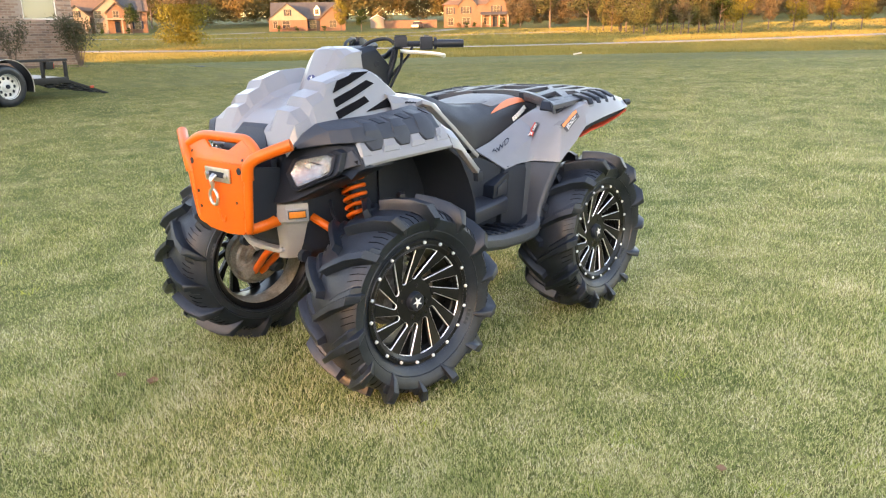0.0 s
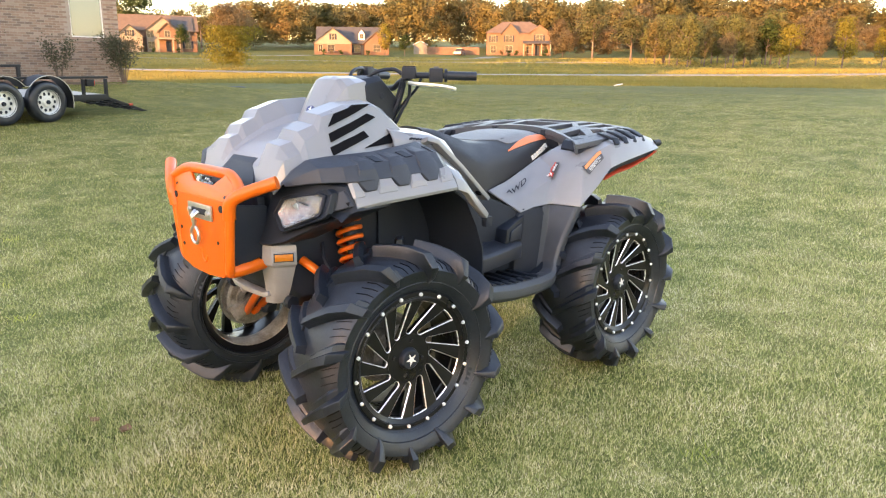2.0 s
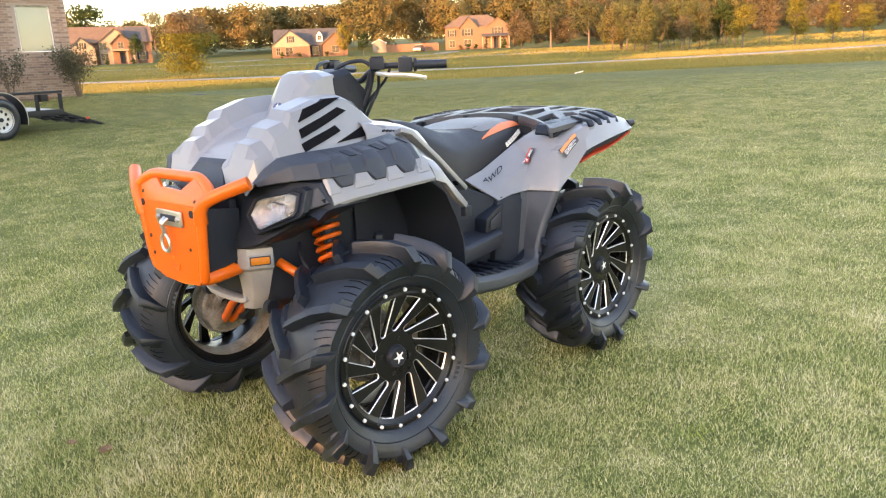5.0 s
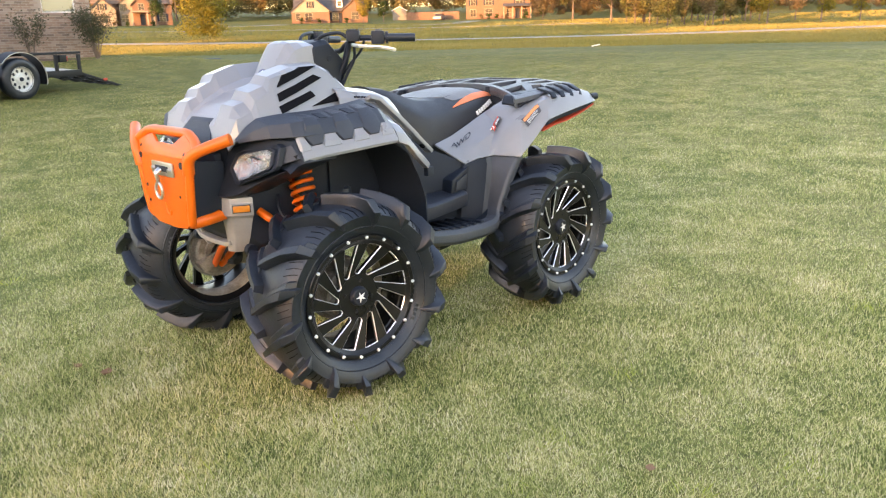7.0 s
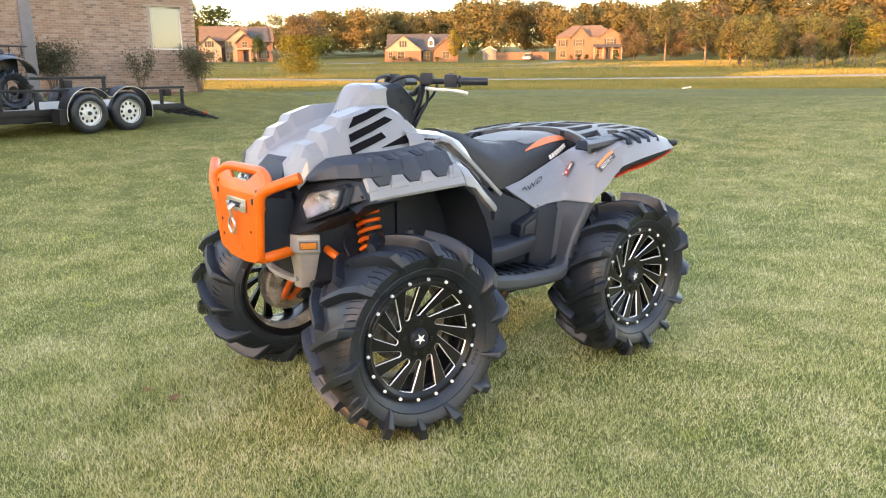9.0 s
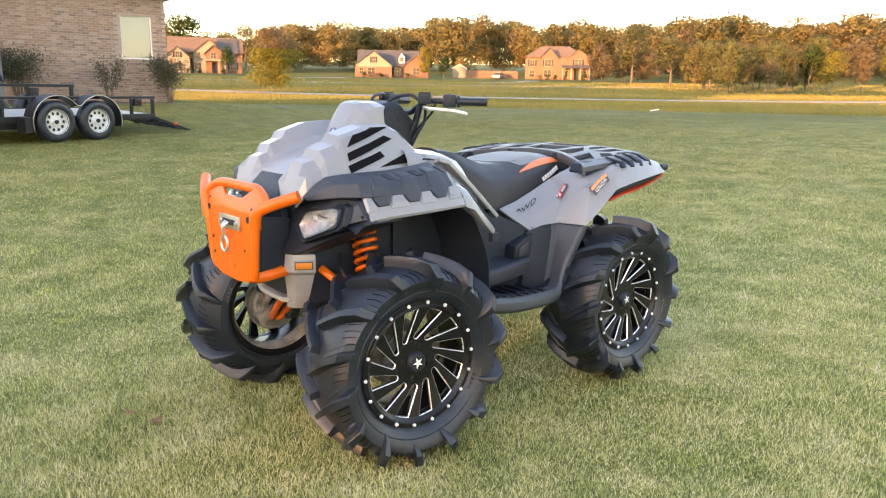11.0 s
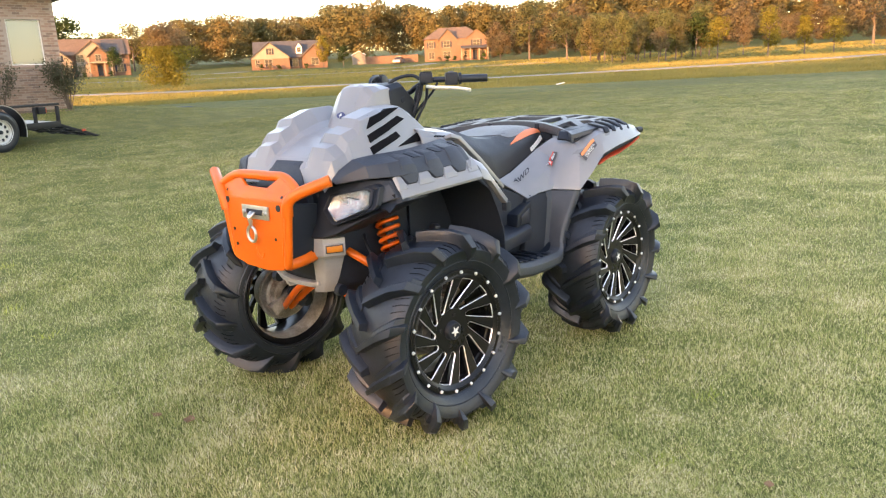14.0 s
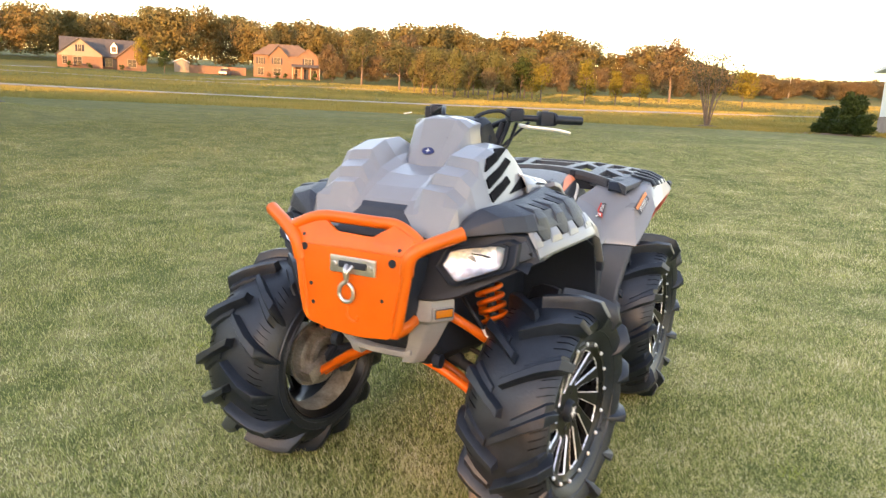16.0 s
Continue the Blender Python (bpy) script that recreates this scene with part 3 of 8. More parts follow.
# dark core: frame, engine and tank
bm = bmesh.new()
core = []
for x, w, z0, z1 in ((1.00, 0.17, 0.60, 1.00), (0.90, 0.22, 0.50, 1.05), (0.60, 0.24, 0.46, 1.08), (0.40, 0.26, 0.46, 1.12), (0.20, 0.27, 0.46, 1.12), (0.0, 0.25, 0.45, 1.0), (-0.2, 0.24, 0.45, 0.9), (-0.5, 0.22, 0.48, 0.95), (-0.9, 0.20, 0.55, 1.02)):
    core.append([(x, -w, z0 + 0.06), (x, -w * 0.7, z0), (x, w * 0.7, z0), (x, w, z0 + 0.06), (x, w, z1 - 0.05), (x, w * 0.8, z1), (x, -w * 0.8, z1), (x, -w, z1 - 0.05)])
loft(bm, core)
part("frame", bm, M_DARK, atv, "black frame and engine housing", bevel=0.008)

# hood with two shoulders, as half sections from the middle outward
HOOD = [
    (1.045, [(0, 1.000), (0.10, 1.000), (0.130, 1.000), (0.160, 1.000), (0.215, 0.998), (0.262, 0.995), (0.272, 0.980)]),
    (1.018, [(0, 1.068), (0.10, 1.068), (0.125, 1.066), (0.146, 1.072), (0.225, 1.070), (0.274, 1.064), (0.292, 1.018)]),
    (1.004, [(0, 1.083), (0.095, 1.083), (0.12, 1.083), (0.145, 1.104), (0.230, 1.102), (0.286, 1.100), (0.300, 1.028)]),
    (0.980, [(0, 1.106), (0.09, 1.106), (0.115, 1.112), (0.142, 1.154), (0.228, 1.148), (0.287, 1.106), (0.308, 1.042)]),
    (0.935, [(0, 1.135), (0.09, 1.135), (0.115, 1.142), (0.147, 1.168), (0.236, 1.162), (0.288, 1.124), (0.320, 1.060)]),
    (0.916, [(0, 1.145), (0.09, 1.146), (0.118, 1.155), (0.152, 1.206), (0.248, 1.198), (0.290, 1.165), (0.325, 1.070)]),
    (0.852, [(0, 1.170), (0.09, 1.172), (0.120, 1.185), (0.158, 1.230), (0.256, 1.220), (0.288, 1.192), (0.336, 1.085)]),
    (0.828, [(0, 1.180), (0.085, 1.185), (0.125, 1.200), (0.165, 1.264), (0.252, 1.256), (0.276, 1.248), (0.340, 1.088)]),
    (0.715, [(0, 1.205), (0.085, 1.210), (0.125, 1.235), (0.178, 1.298), (0.256, 1.290), (0.284, 1.277), (0.346, 1.095)]),
    (0.585, [(0, 1.215), (0.080, 1.225), (0.130, 1.250), (0.190, 1.305), (0.258, 1.296), (0.282, 1.284), (0.347, 1.100)]),
    (0.525, [(0, 1.215), (0.080, 1.225), (0.130, 1.250), (0.190, 1.285), (0.262, 1.268), (0.296, 1.240), (0.347, 1.105)]),
    (0.430, [(0, 1.180), (0.080, 1.190), (0.160, 1.190), (0.230, 1.185), (0.280, 1.170), (0.312, 1.158), (0.347, 1.110)]),
]
rows = []
for x, half in HOOD:
    rows.append([(x, -y, z) for y, z in half[:0:-1]] + [(x, y, z) for y, z in half])
bm = bmesh.new()
sheet(bm, rows, 0.012)
hood = part("hood", bm, M_GREY, atv, "light grey moulded hood with raised shoulders", smooth=7, bevel=0.0022)

# instrument pod
POD = [
    (0.722, [(0, 1.186), (0.020, 1.186), (0.045, 1.186), (0.070, 1.184), (0.088, 1.180), (0.098, 1.170)]),
    (0.677, [(0, 1.262), (0.024, 1.262), (0.052, 1.261), (0.086, 1.242), (0.106, 1.215), (0.118, 1.180)]),
    (0.640, [(0, 1.325), (0.026, 1.325), (0.060, 1.322), (0.102, 1.292), (0.120, 1.240), (0.128, 1.190)]),
    (0.604, [(0, 1.385), (0.028, 1.385), (0.066, 1.380), (0.114, 1.336), (0.129, 1.270), (0.134, 1.200)]),
    (0.585, [(0, 1.391), (0.030, 1.396), (0.072, 1.386), (0.120, 1.354), (0.133, 1.278), (0.137, 1.205)]),
    (0.545, [(0, 1.386), (0.034, 1.397), (0.078, 1.388), (0.124, 1.368), (0.135, 1.285), (0.138, 1.212)]),
    (0.492, [(0, 1.388), (0.038, 1.394), (0.082, 1.386), (0.126, 1.374), (0.136, 1.288), (0.138, 1.218)]),
]
bm = bmesh.new()
rows = []
for x, half in POD:
    rows.append([(x, -y, z) for y, z in half[:0:-1]] + [(x, y, z) for y, z in half])
sheet(bm, rows, 0.01)
pod = part("instrument_pod", bm, M_GREY, atv, "light grey instrument pod", smooth=7, bevel=0.0022)
bm = bmesh.new()
ring = [(0.026 * math.cos(a), 0.015 * math.sin(a)) for a in (2 * math.pi * k / 20 for k in range(20))]
prism(bm, ring, 0, 0.004, to=lambda u, v, w: (0.679 - 0.51 * v + 0.86 * w, u - 0.006, 1.262 + 0.86 * v + 0.51 * w))
badge = part("badge", bm, M_BLUE, pod, "navy oval badge", smooth=30)
bm = bmesh.new()
ring = [((0.012 if k % 2 == 0 else 0.003) * math.cos(a), (0.012 if k % 2 == 0 else 0.003) * math.sin(a)) for k, a in ((k, math.pi / 4 * k) for k in range(8))]
prism(bm, ring, 0.004, 0.0055, to=lambda u, v, w: (0.679 - 0.51 * v + 0.86 * w, u - 0.006, 1.262 + 0.86 * v + 0.51 * w))
part("star", bm, M_WHITE, pod, "", smooth=0)

# dash behind the pod
bm = bmesh.new()
DASH = [(0.505, 1.20), (0.500, 1.375), (0.485, 1.386), (0.412, 1.399), (0.330, 1.322), (0.355, 1.238), (0.385, 1.19)]
loft(bm, [[(x - dx, y, z - dz) for x, z in DASH] for y, dx, dz in ((-0.135, 0.0, 0.02), (-0.105, 0.0, 0.0), (0.105, 0.0, 0.0), (0.135, 0.0, 0.02))])
dash = part("dash", bm, M_BLACK, atv, "", smooth=20, bevel=0.005)
bm = bmesh.new()
lathe(bm, [(0.0, 0.138), (0.012, 0.138), (0.016, 0.132), (0.016, 0.12), (0.0, 0.12)], 16, closed=False)
for v in bm.verts:
    v.co += Vector((0.415, 0, 1.315))
part("dash_knob", bm, M_DARK, dash, "", smooth=30)

# black panel in the hood's nose
bm = bmesh.new()
rows = [[(1.013, -0.088, 1.078), (1.013, 0.088, 1.078)], [(1.0295, -0.118, 1.045), (1.0295, 0.118, 1.045)], [(1.052, -0.150, 1.012), (1.052, 0.150, 1.012)], [(1.062, -0.165, 0.985), (1.062, 0.165, 0.985)]]
rows = [[(x - 0.028, y * 1.1, z + 0.022) for x, y, z in rows[0]]] + rows
sheet(bm, rows, 0.012)
part("nose_panel", bm, M_ARMOUR, atv, "charcoal panel in the nose of the hood", smooth=20, bevel=0.003)


def side_point(x, z):
    """The hood's flank, 2 mm proud."""
    xs = [h[0] for h in HOOD][::-1]
    y5 = np.interp(x, xs, [h[1][5][0] for h in HOOD][::-1])
    z5 = np.interp(x, xs, [h[1][5][1] for h in HOOD][::-1])
    y6 = np.interp(x, xs, [h[1][6][0] for h in HOOD][::-1])
    z6 = np.interp(x, xs, [h[1][6][1] for h in HOOD][::-1])
    f = (z - z6) / max(1e-4, z5 - z6)
    return y6 + (y5 - y6) * f


VENTS = [
    [(0.809, 1.214), (0.776, 1.259), (0.676, 1.289), (0.602, 1.291)],
    [(0.816, 1.188), (0.627, 1.256), (0.591, 1.241), (0.816, 1.158)],
    [(0.824, 1.139), (0.662, 1.192), (0.644, 1.170), (0.819, 1.111)],
    [(0.673, 1.129), (0.528, 1.180), (0.508, 1.143)],
]


def clip(poly, x0, sign):
    out = []
    for a, b in zip(poly, poly[1:] + poly[:1]):
        ia, ib = sign * (a[0] - x0) >= 0, sign * (b[0] - x0) >= 0
        if ia:
            out.append(a)
        if ia != ib:
            f = (x0 - a[0]) / (b[0] - a[0])
            out.append((x0, a[1] + (b[1] - a[1]) * f))
    return out


pieces = []
for outline in VENTS:
    for q in (clip(outline, 0.715, 1), clip(clip(outline, 0.715, -1), 0.585, 1), clip(outline, 0.585, -1)):
        if len(q) > 2:
            pieces.append(q)
# flat plates on the flank; their black stands in for shade inside the vents
for outline in pieces:
    def vent(bm, outline=outline):
        n = len(outline)
        a = [bm.verts.new((x, side_point(x, z) + 0.006, z)) for x, z in outline]
        b = [bm.verts.new((x, side_point(x, z) - 0.03, z)) for x, z in outline]
        bm.faces.new(a)
        bm.faces.new(b)
        for i in range(n):
            bm.faces.new((a[i], a[(i + 1) % n], b[(i + 1) % n], b[i]))
    both("vent_slot", vent, M_VOID, "", smooth=0)


# charcoal fender tops with teeth
TOP_X = [1.022, 0.985, 0.955, 0.890, 0.850, 0.700, 0.560, 0.470, 0.435]
TOP = [
    [(0.275, 1.018), (0.292, 1.024), (0.305, 1.022), (0.315, 1.012)],
    [(0.300, 1.065), (0.335, 1.082), (0.375, 1.060), (0.392, 1.025)],
    [(0.318, 1.088), (0.352, 1.106), (0.425, 1.082), (0.445, 1.032)],
    [(0.335, 1.100), (0.380, 1.116), (0.480, 1.088), (0.500, 1.034)],
    [(0.342, 1.100), (0.390, 1.118), (0.495, 1.092), (0.522, 1.036)],
    [(0.345, 1.105), (0.400, 1.122), (0.510, 1.098), (0.545, 1.042)],
    [(0.345, 1.115), (0.400, 1.135), (0.515, 1.108), (0.560, 1.050)],
    [(0.340, 1.130), (0.400, 1.147), (0.515, 1.115), (0.562, 1.060)],
    [(0.335, 1.130), (0.390, 1.140), (0.495, 1.105), (0.545, 1.062)],
]
STRIP_X = [0.874, 0.78, 0.65, 0.52, 0.44]
STRIP = [(0.498, 1.027, 0.540, 0.936), (0.520, 1.034, 0.558, 0.948), (0.538, 1.040, 0.580, 0.958), (0.552, 1.050, 0.600, 0.968), (0.554, 1.056, 0.608, 0.973)]


def fender_top(bm):
    sheet(bm, [[(x, y, z) for y, z in pts] for x, pts in zip(TOP_X, TOP)], 0.01)


def top_at(x, k):
    """Height and reach of the fender top at x; k runs from its inner edge (0) to its hem (3)."""
    j = min(int(k), 2)
    p = [[float(np.interp(-x, [-v for v in TOP_X], [row[j + b][a] for row in TOP])) for a in (0, 1)] for b in (0, 1)]
    return Vector((x, p[0][0], p[0][1])).lerp(Vector((x, p[1][0], p[1][1])), k - j)


def strip_at(x, f, lift=0.0):
    """A point on the wheel-arch strip, from its upper edge (0) to its rim (1)."""
    y0, z0, y1, z1 = (float(np.interp(-x, [-v for v in STRIP_X], [row[a] for row in STRIP])) for a in range(4))
    a, m = Vector((x, y0, z0)), Vector((x, y0 * 0.4 + y1 * 0.6 + 0.006, z0 * 0.45 + z1 * 0.55))
    return a.lerp(m, f / 0.6) + Vector((0, 0.914, 0.406)) * lift


# front and rear end of each tooth at the hem, and of its tip
TEETH = [(0.846, 0.768, 0.826, 0.786), (0.712, 0.632, 0.690, 0.650), (0.584, 0.496, 0.562, 0.522)]
INTO = Vector((0, -0.024, -0.016))


def mirrored(points, s):
    return [(p.x, p.y * s, p.z) for p in points]


for fender in both("fender_top", fender_top, M_ARMOUR, "charcoal fender top with ribbed teeth", smooth=14, bevel=0.003):
    s = 1 if fender.data.vertices[0].co.y > 0 else -1
    for x0, x1, u0, u1 in TEETH:
        xm, up = (x0 + x1) / 2, Vector((0, 0.002, 0.006))
        rings = []
        for xa, xb, at in ((xm + 0.016, xm - 0.020, lambda x: top_at(x, 1.25) + up * 0.2), (x0 - 0.014, x1 + 0.016, lambda x: top_at(x, 1.90) + up * 1.5), (x0 - 0.006, x1 + 0.006, lambda x: top_at(x, 2.5) + up * 1.6), (x0, x1, lambda x: strip_at(x, 0.02, 0.013)), (u0, u1, lambda x: strip_at(x, 0.40, 0.009))):
            rings.append(mirrored([at(xa), at(xb), at(xb) + Vector((-0.010, 0, 0)) + INTO, at(xa) + Vector((0.010, 0, 0)) + INTO], s))
        bm = bmesh.new()
        loft(bm, rings)
        part("tooth", bm, M_ARMOUR, fender, "", smooth=20, bevel=0.004)
        # dark patch laid on the surface, painting shade beside the rib
        xa, xb = x1 - 0.010, x1 - 0.042
        bm = bmesh.new()
        loft(bm, [mirrored([top_at(xa, k) + Vector((0, 0.001, 0.003)), top_at(xb, k) + Vector((0, 0.001, 0.003)), top_at(xb, k) + INTO, top_at(xa, k) + INTO], s) for k in (1.45, 1.75, 2.0)])
        part("hollow", bm, M_DARK, fender, "", smooth=0)


# raised light grey lands of the strip between the teeth
LANDS = [(0.872, 0.852), (0.762, 0.718), (0.626, 0.590), (0.490, 0.446)]


# light grey wheel-arch strip and the band that falls behind the wheel
def arch_strip(bm):
    rows = []
    for x, (y0, z0, y1, z1) in zip(STRIP_X, STRIP):
        rows.append([(x, y0 - 0.05, z0 + 0.006), (x, y0, z0), (x, y0 * 0.4 + y1 * 0.6 + 0.006, z0 * 0.45 + z1 * 0.55), (x, y1, z1 + 0.012), (x, y1 - 0.004, z1), (x, y1 - 0.03, z1 + 0.004)])
    sheet(bm, rows, 0.008)


def arch_band(bm):
    rows = []
    for a, b in (((0.440, 0.554, 1.058), (0.435, 0.608, 0.973)), ((0.392, 0.564, 1.036), (0.385, 0.612, 0.956)), ((0.312, 0.576, 0.942), (0.328, 0.612, 0.893)), ((0.232, 0.574, 0.862), (0.262, 0.604, 0.838))):
        a, b = Vector(a), Vector(b)
        rows.append([a + Vector((-0.05, -0.13, 0.035)), a + Vector((-0.014, -0.05, 0.012)), a, (a + b) / 2 + Vector((0.0, 0.010, 0.004)), b, b + Vector((0.006, -0.03, 0.0))])
    sheet(bm, rows, 0.008)


def band_bracket(bm):
    box(bm, 0.225, 0.262, 0.572, 0.600, 0.800, 0.842, None)


both("band_bracket", band_bracket, M_DARK, "", bevel=0.004)
for strip_part in both("arch_strip", arch_strip, M_GREY, "light grey wheel-arch strip", smooth=30, bevel=0.003):
    s = 1 if strip_part.data.vertices[0].co.y > 0 else -1
    for xa, xb in LANDS:
        bm = bmesh.new()
        wide = 0.016
        loft(bm, [mirrored([strip_at(a, f, lift), strip_at(b, f, lift), strip_at(b - 0.008, f, -0.004), strip_at(a + 0.008, f, -0.004)], s) for a, b, f, lift in ((xa, xb, -0.04, 0.010), (min(xa + wide * 0.6, 0.872), max(xb - wide * 0.6, 0.446), 0.34, 0.009), (min(xa + wide, 0.872), max(xb - wide, 0.446), 0.58, 0.002))])
        part("land", bm, M_GREY, strip_part, "", smooth=12, bevel=0.002)
both("arch_band", arch_band, M_GREY, "", smooth=30, bevel=0.003)
def tank_cover(bm):
    sheet(bm, [[(x, 0.12, z0), (x, 0.24, (z0 + z1) / 2 + 0.008), (x, y1, z1), (x, (y1 + y2) / 2 + 0.006, (z1 + z2) / 2 + 0.006), (x, y2, z2)] for x, z0, y1, z1, y2, z2 in ((0.545, 1.235, 0.335, 1.190, 0.365, 1.110), (0.470, 1.205, 0.340, 1.178, 0.375, 1.112), (0.400, 1.190, 0.342, 1.170, 0.392, 1.108), (0.330, 1.180, 0.345, 1.160, 0.410, 1.070), (0.255, 1.172, 0.345, 1.135, 0.430, 1.010), (0.200, 1.165, 0.335, 1.090, 0.440, 0.950))], 0.008)


both("tank_cover", tank_cover, M_GREY, "light grey tank cover in front of the seat", smooth=18, bevel=0.003)


def knee_strip(bm):
    """Raised light grey strip along the rear edge of the tank cover."""
    bar(bm, [(0.425, 0.405, 1.150), (0.375, 0.412, 1.140), (0.250, 0.428, 1.030), (0.120, 0.440, 0.905), (0.092, 0.442, 0.880)], 0.020, 0.046, up=(0.35, 0.85, 0.35))


strips = both("knee_strip", knee_strip, M_GREY, "light grey strip before the seat", smooth=30, bevel=0.004)
for k in strips:
    s = 1 if k.data.vertices[0].co.y > 0 else -1
    # black block whose colour stands in for the shade in the slot
    bm = bmesh.new()
    box(bm, -0.016, 0.016, -0.012, 0.012, -0.010, 0.010, pose(0.138, s * 0.447, 0.918, 0, 42, 0))
    part("strip_slot", bm, M_VOID, k, "", smooth=0, bevel=0.003)


# black front fascia round the headlights
def fascia_x(y, z):
    """The lamp faces lean forward at the bottom and turn back at the wheel arch."""
    return 1.0 + 0.38 * (0.93 - z) - 0.08 * (y - 0.25) - 0.9 * max(0, y - 0.43)


FASCIA = [(0.17, 0.985), (0.288, 1.014), (0.42, 1.034), (0.499, 1.026), (0.549, 0.937), (0.45, 0.880), (0.313, 0.806), (0.24, 0.786), (0.17, 0.780)]


def fascia(bm):
    cy, cz = 0.36, 0.92
    inner = [(cy + (y - cy) * 0.96, cz + (z - cz) * 0.93) for y, z in FASCIA]
    loft(bm, [[(fascia_x(y, z) - 0.15, y * 0.98, z) for y, z in FASCIA], [(fascia_x(y, z) - 0.016, y, z) for y, z in FASCIA], [(fascia_x(y, z), y, z) for y, z in inner]])


fasciae = both("fascia", fascia, M_BLACK, "black plastic headlight surround", smooth=20, bevel=0.002)
LAMP = [(0.248, 0.907), (0.266, 0.954), (0.300, 0.966), (0.424, 0.990), (0.444, 0.982), (0.446, 0.930), (0.436, 0.916), (0.312, 0.864), (0.296, 0.866)]


def lamp_ring(grow, dx, push=0.0):
    cy, cz = 0.350, 0.927
    out = []
    for y, z in LAMP:
        y, z = cy + (y - cy) * grow + push * max(0, y - 0.40), cz + (z - cz) * grow
        out.append((fascia_x(min(y, 0.45), z) + dx + 0.02 * (1 - grow), y, z))
    return out


for f in fasciae:
    s = 1 if f.data.vertices[0].co.y > 0 else -1
    for name, rings, mat, lab in (
        ("headlight_frame", [lamp_ring(1.34, -0.012, 0.3), lamp_ring(1.31, 0.008, 0.3), lamp_ring(1.25, 0.009, 0.3), lamp_ring(1.14, 0.001)], M_BLACK, ""),
        ("headlight_bezel", [lamp_ring(1.14, -0.02), lamp_ring(1.12, 0.008), lamp_ring(1.02, 0.006), lamp_ring(1.0, -0.03)], M_DARK, ""),
        ("headlight_reflector", [lamp_ring(0.98, 0.0), lamp_ring(0.86, -0.012), lamp_ring(0.5, -0.022), lamp_ring(0.1, -0.026)], M_CHROME, "bright headlight reflector"),
        ("headlight_lens", [lamp_ring(1.0, -0.004), lamp_ring(1.0, 0.006), lamp_ring(0.85, 0.014), lamp_ring(0.3, 0.019)], M_LENS, "clear headlight lens"),
    ):
        bm = bmesh.new()
        loft(bm, [[(x, y * s, z) for x, y, z in r] for r in rings], cap=name not in ("headlight_bezel", "headlight_frame"))
        lamp = part(name, bm, mat, f, lab, smooth=20)
        lamp.visible_shadow = name != "headlight_lens"


    # bulb shroud and brow inside the lamp
    bm = bmesh.new()
    tube(bm, [(0.965, s * 0.345, 0.930), (0.992, s * 0.345, 0.930)], 0.016, 14)
    part("bulb_shroud", bm, M_SILVER, f, "", smooth=40)
    bm = bmesh.new()
    box(bm, 0.975, 0.985, s * 0.345 - 0.055, s * 0.345 + 0.060, 0.949, 0.953)
    part("lamp_brow", bm, M_FRAME, f, "", smooth=0)
    bm = bmesh.new()
    cheek = [(0.470, 0.997), (0.494, 1.006), (0.528, 0.952), (0.476, 0.932)]
    loft(bm, [[(fascia_x(y, z) + dx, s * y, z) for y, z in cheek] for dx in (-0.01, 0.006)])
    part("cheek_panel", bm, M_ARMOUR, f, "", smooth=0, bevel=0.003)
    # black triangle plate, painting the shade of a small recess
    bm = bmesh.new()
    tri = [(0.508, 0.965), (0.518, 0.968), (0.520, 0.952)]
    loft(bm, [[(fascia_x(y, z) + dx, s * y, z) for y, z in tri] for dx in (0.0, 0.0075)])
    part("cheek_vent", bm, M_VOID, f, "", smooth=0)


# light grey lower bumper
def upright(bm):
    loft(bm, [[(x0, y0, z), (x0 - 0.014, y0 + 0.072 * w, z), (x1, y1, z), (x1 - 0.005, y0, z)] for x0, y0, x1, y1, z, w in (
        (1.050, 0.150, 0.955, 0.272, 0.782, 1.0), (1.046, 0.148, 0.952, 0.270, 0.705, 1.0), (1.030, 0.138, 0.945, 0.248, 0.692, 0.9),
        (1.006, 0.116, 0.940, 0.204, 0.600, 0.7), (0.990, 0.085, 0.930, 0.150, 0.522, 0.6))])


uprights = both("bumper_upright", upright, M_GREY_PALE, "light grey lower bumper upright", smooth=25, bevel=0.006)
for u in uprights:
    s = 1 if u.data.vertices[0].co.y > 0 else -1
    m = pose(0.999, s * 0.250, 0.737, 0, 0, s * 60)
    bm = bmesh.new()
    box(bm, -0.006, 0.006, -0.042, 0.042, -0.020, 0.020, m)
    part("reflector_frame", bm, M_GREY_PALE, u, "", bevel=0.003)
    bm = bmesh.new()
    box(bm, 0.002, 0.008, -0.037, 0.037, -0.017, 0.017, m)
    part("reflector_backing", bm, M_DARK, u, "", bevel=0.001)
    bm = bmesh.new()
    box(bm, 0.004, 0.010, -0.033, 0.033, -0.013, 0.013, m)
    part("side_reflector", bm, M_AMBER, u, "amber side reflector", bevel=0.002)
bm = bmesh.new()
loft(bm, [[(x + 0.018, y, z - 0.012), (x + 0.020, y, z + 0.010), (x - 0.016, y, z + 0.014), (x - 0.022, y, z - 0.012)] for x, y, z in ((1.000, -0.225, 0.690), (0.995, -0.165, 0.610), (0.99, -0.115, 0.566), (0.985, -0.04, 0.556), (0.985, 0.04, 0.556), (0.988, 0.10, 0.560), (0.985, 0.13, 0.57))])
part("bumper_bar", bm, M_GREY_PALE, atv, "light grey lower bumper cross bar", smooth=30, bevel=0.008)

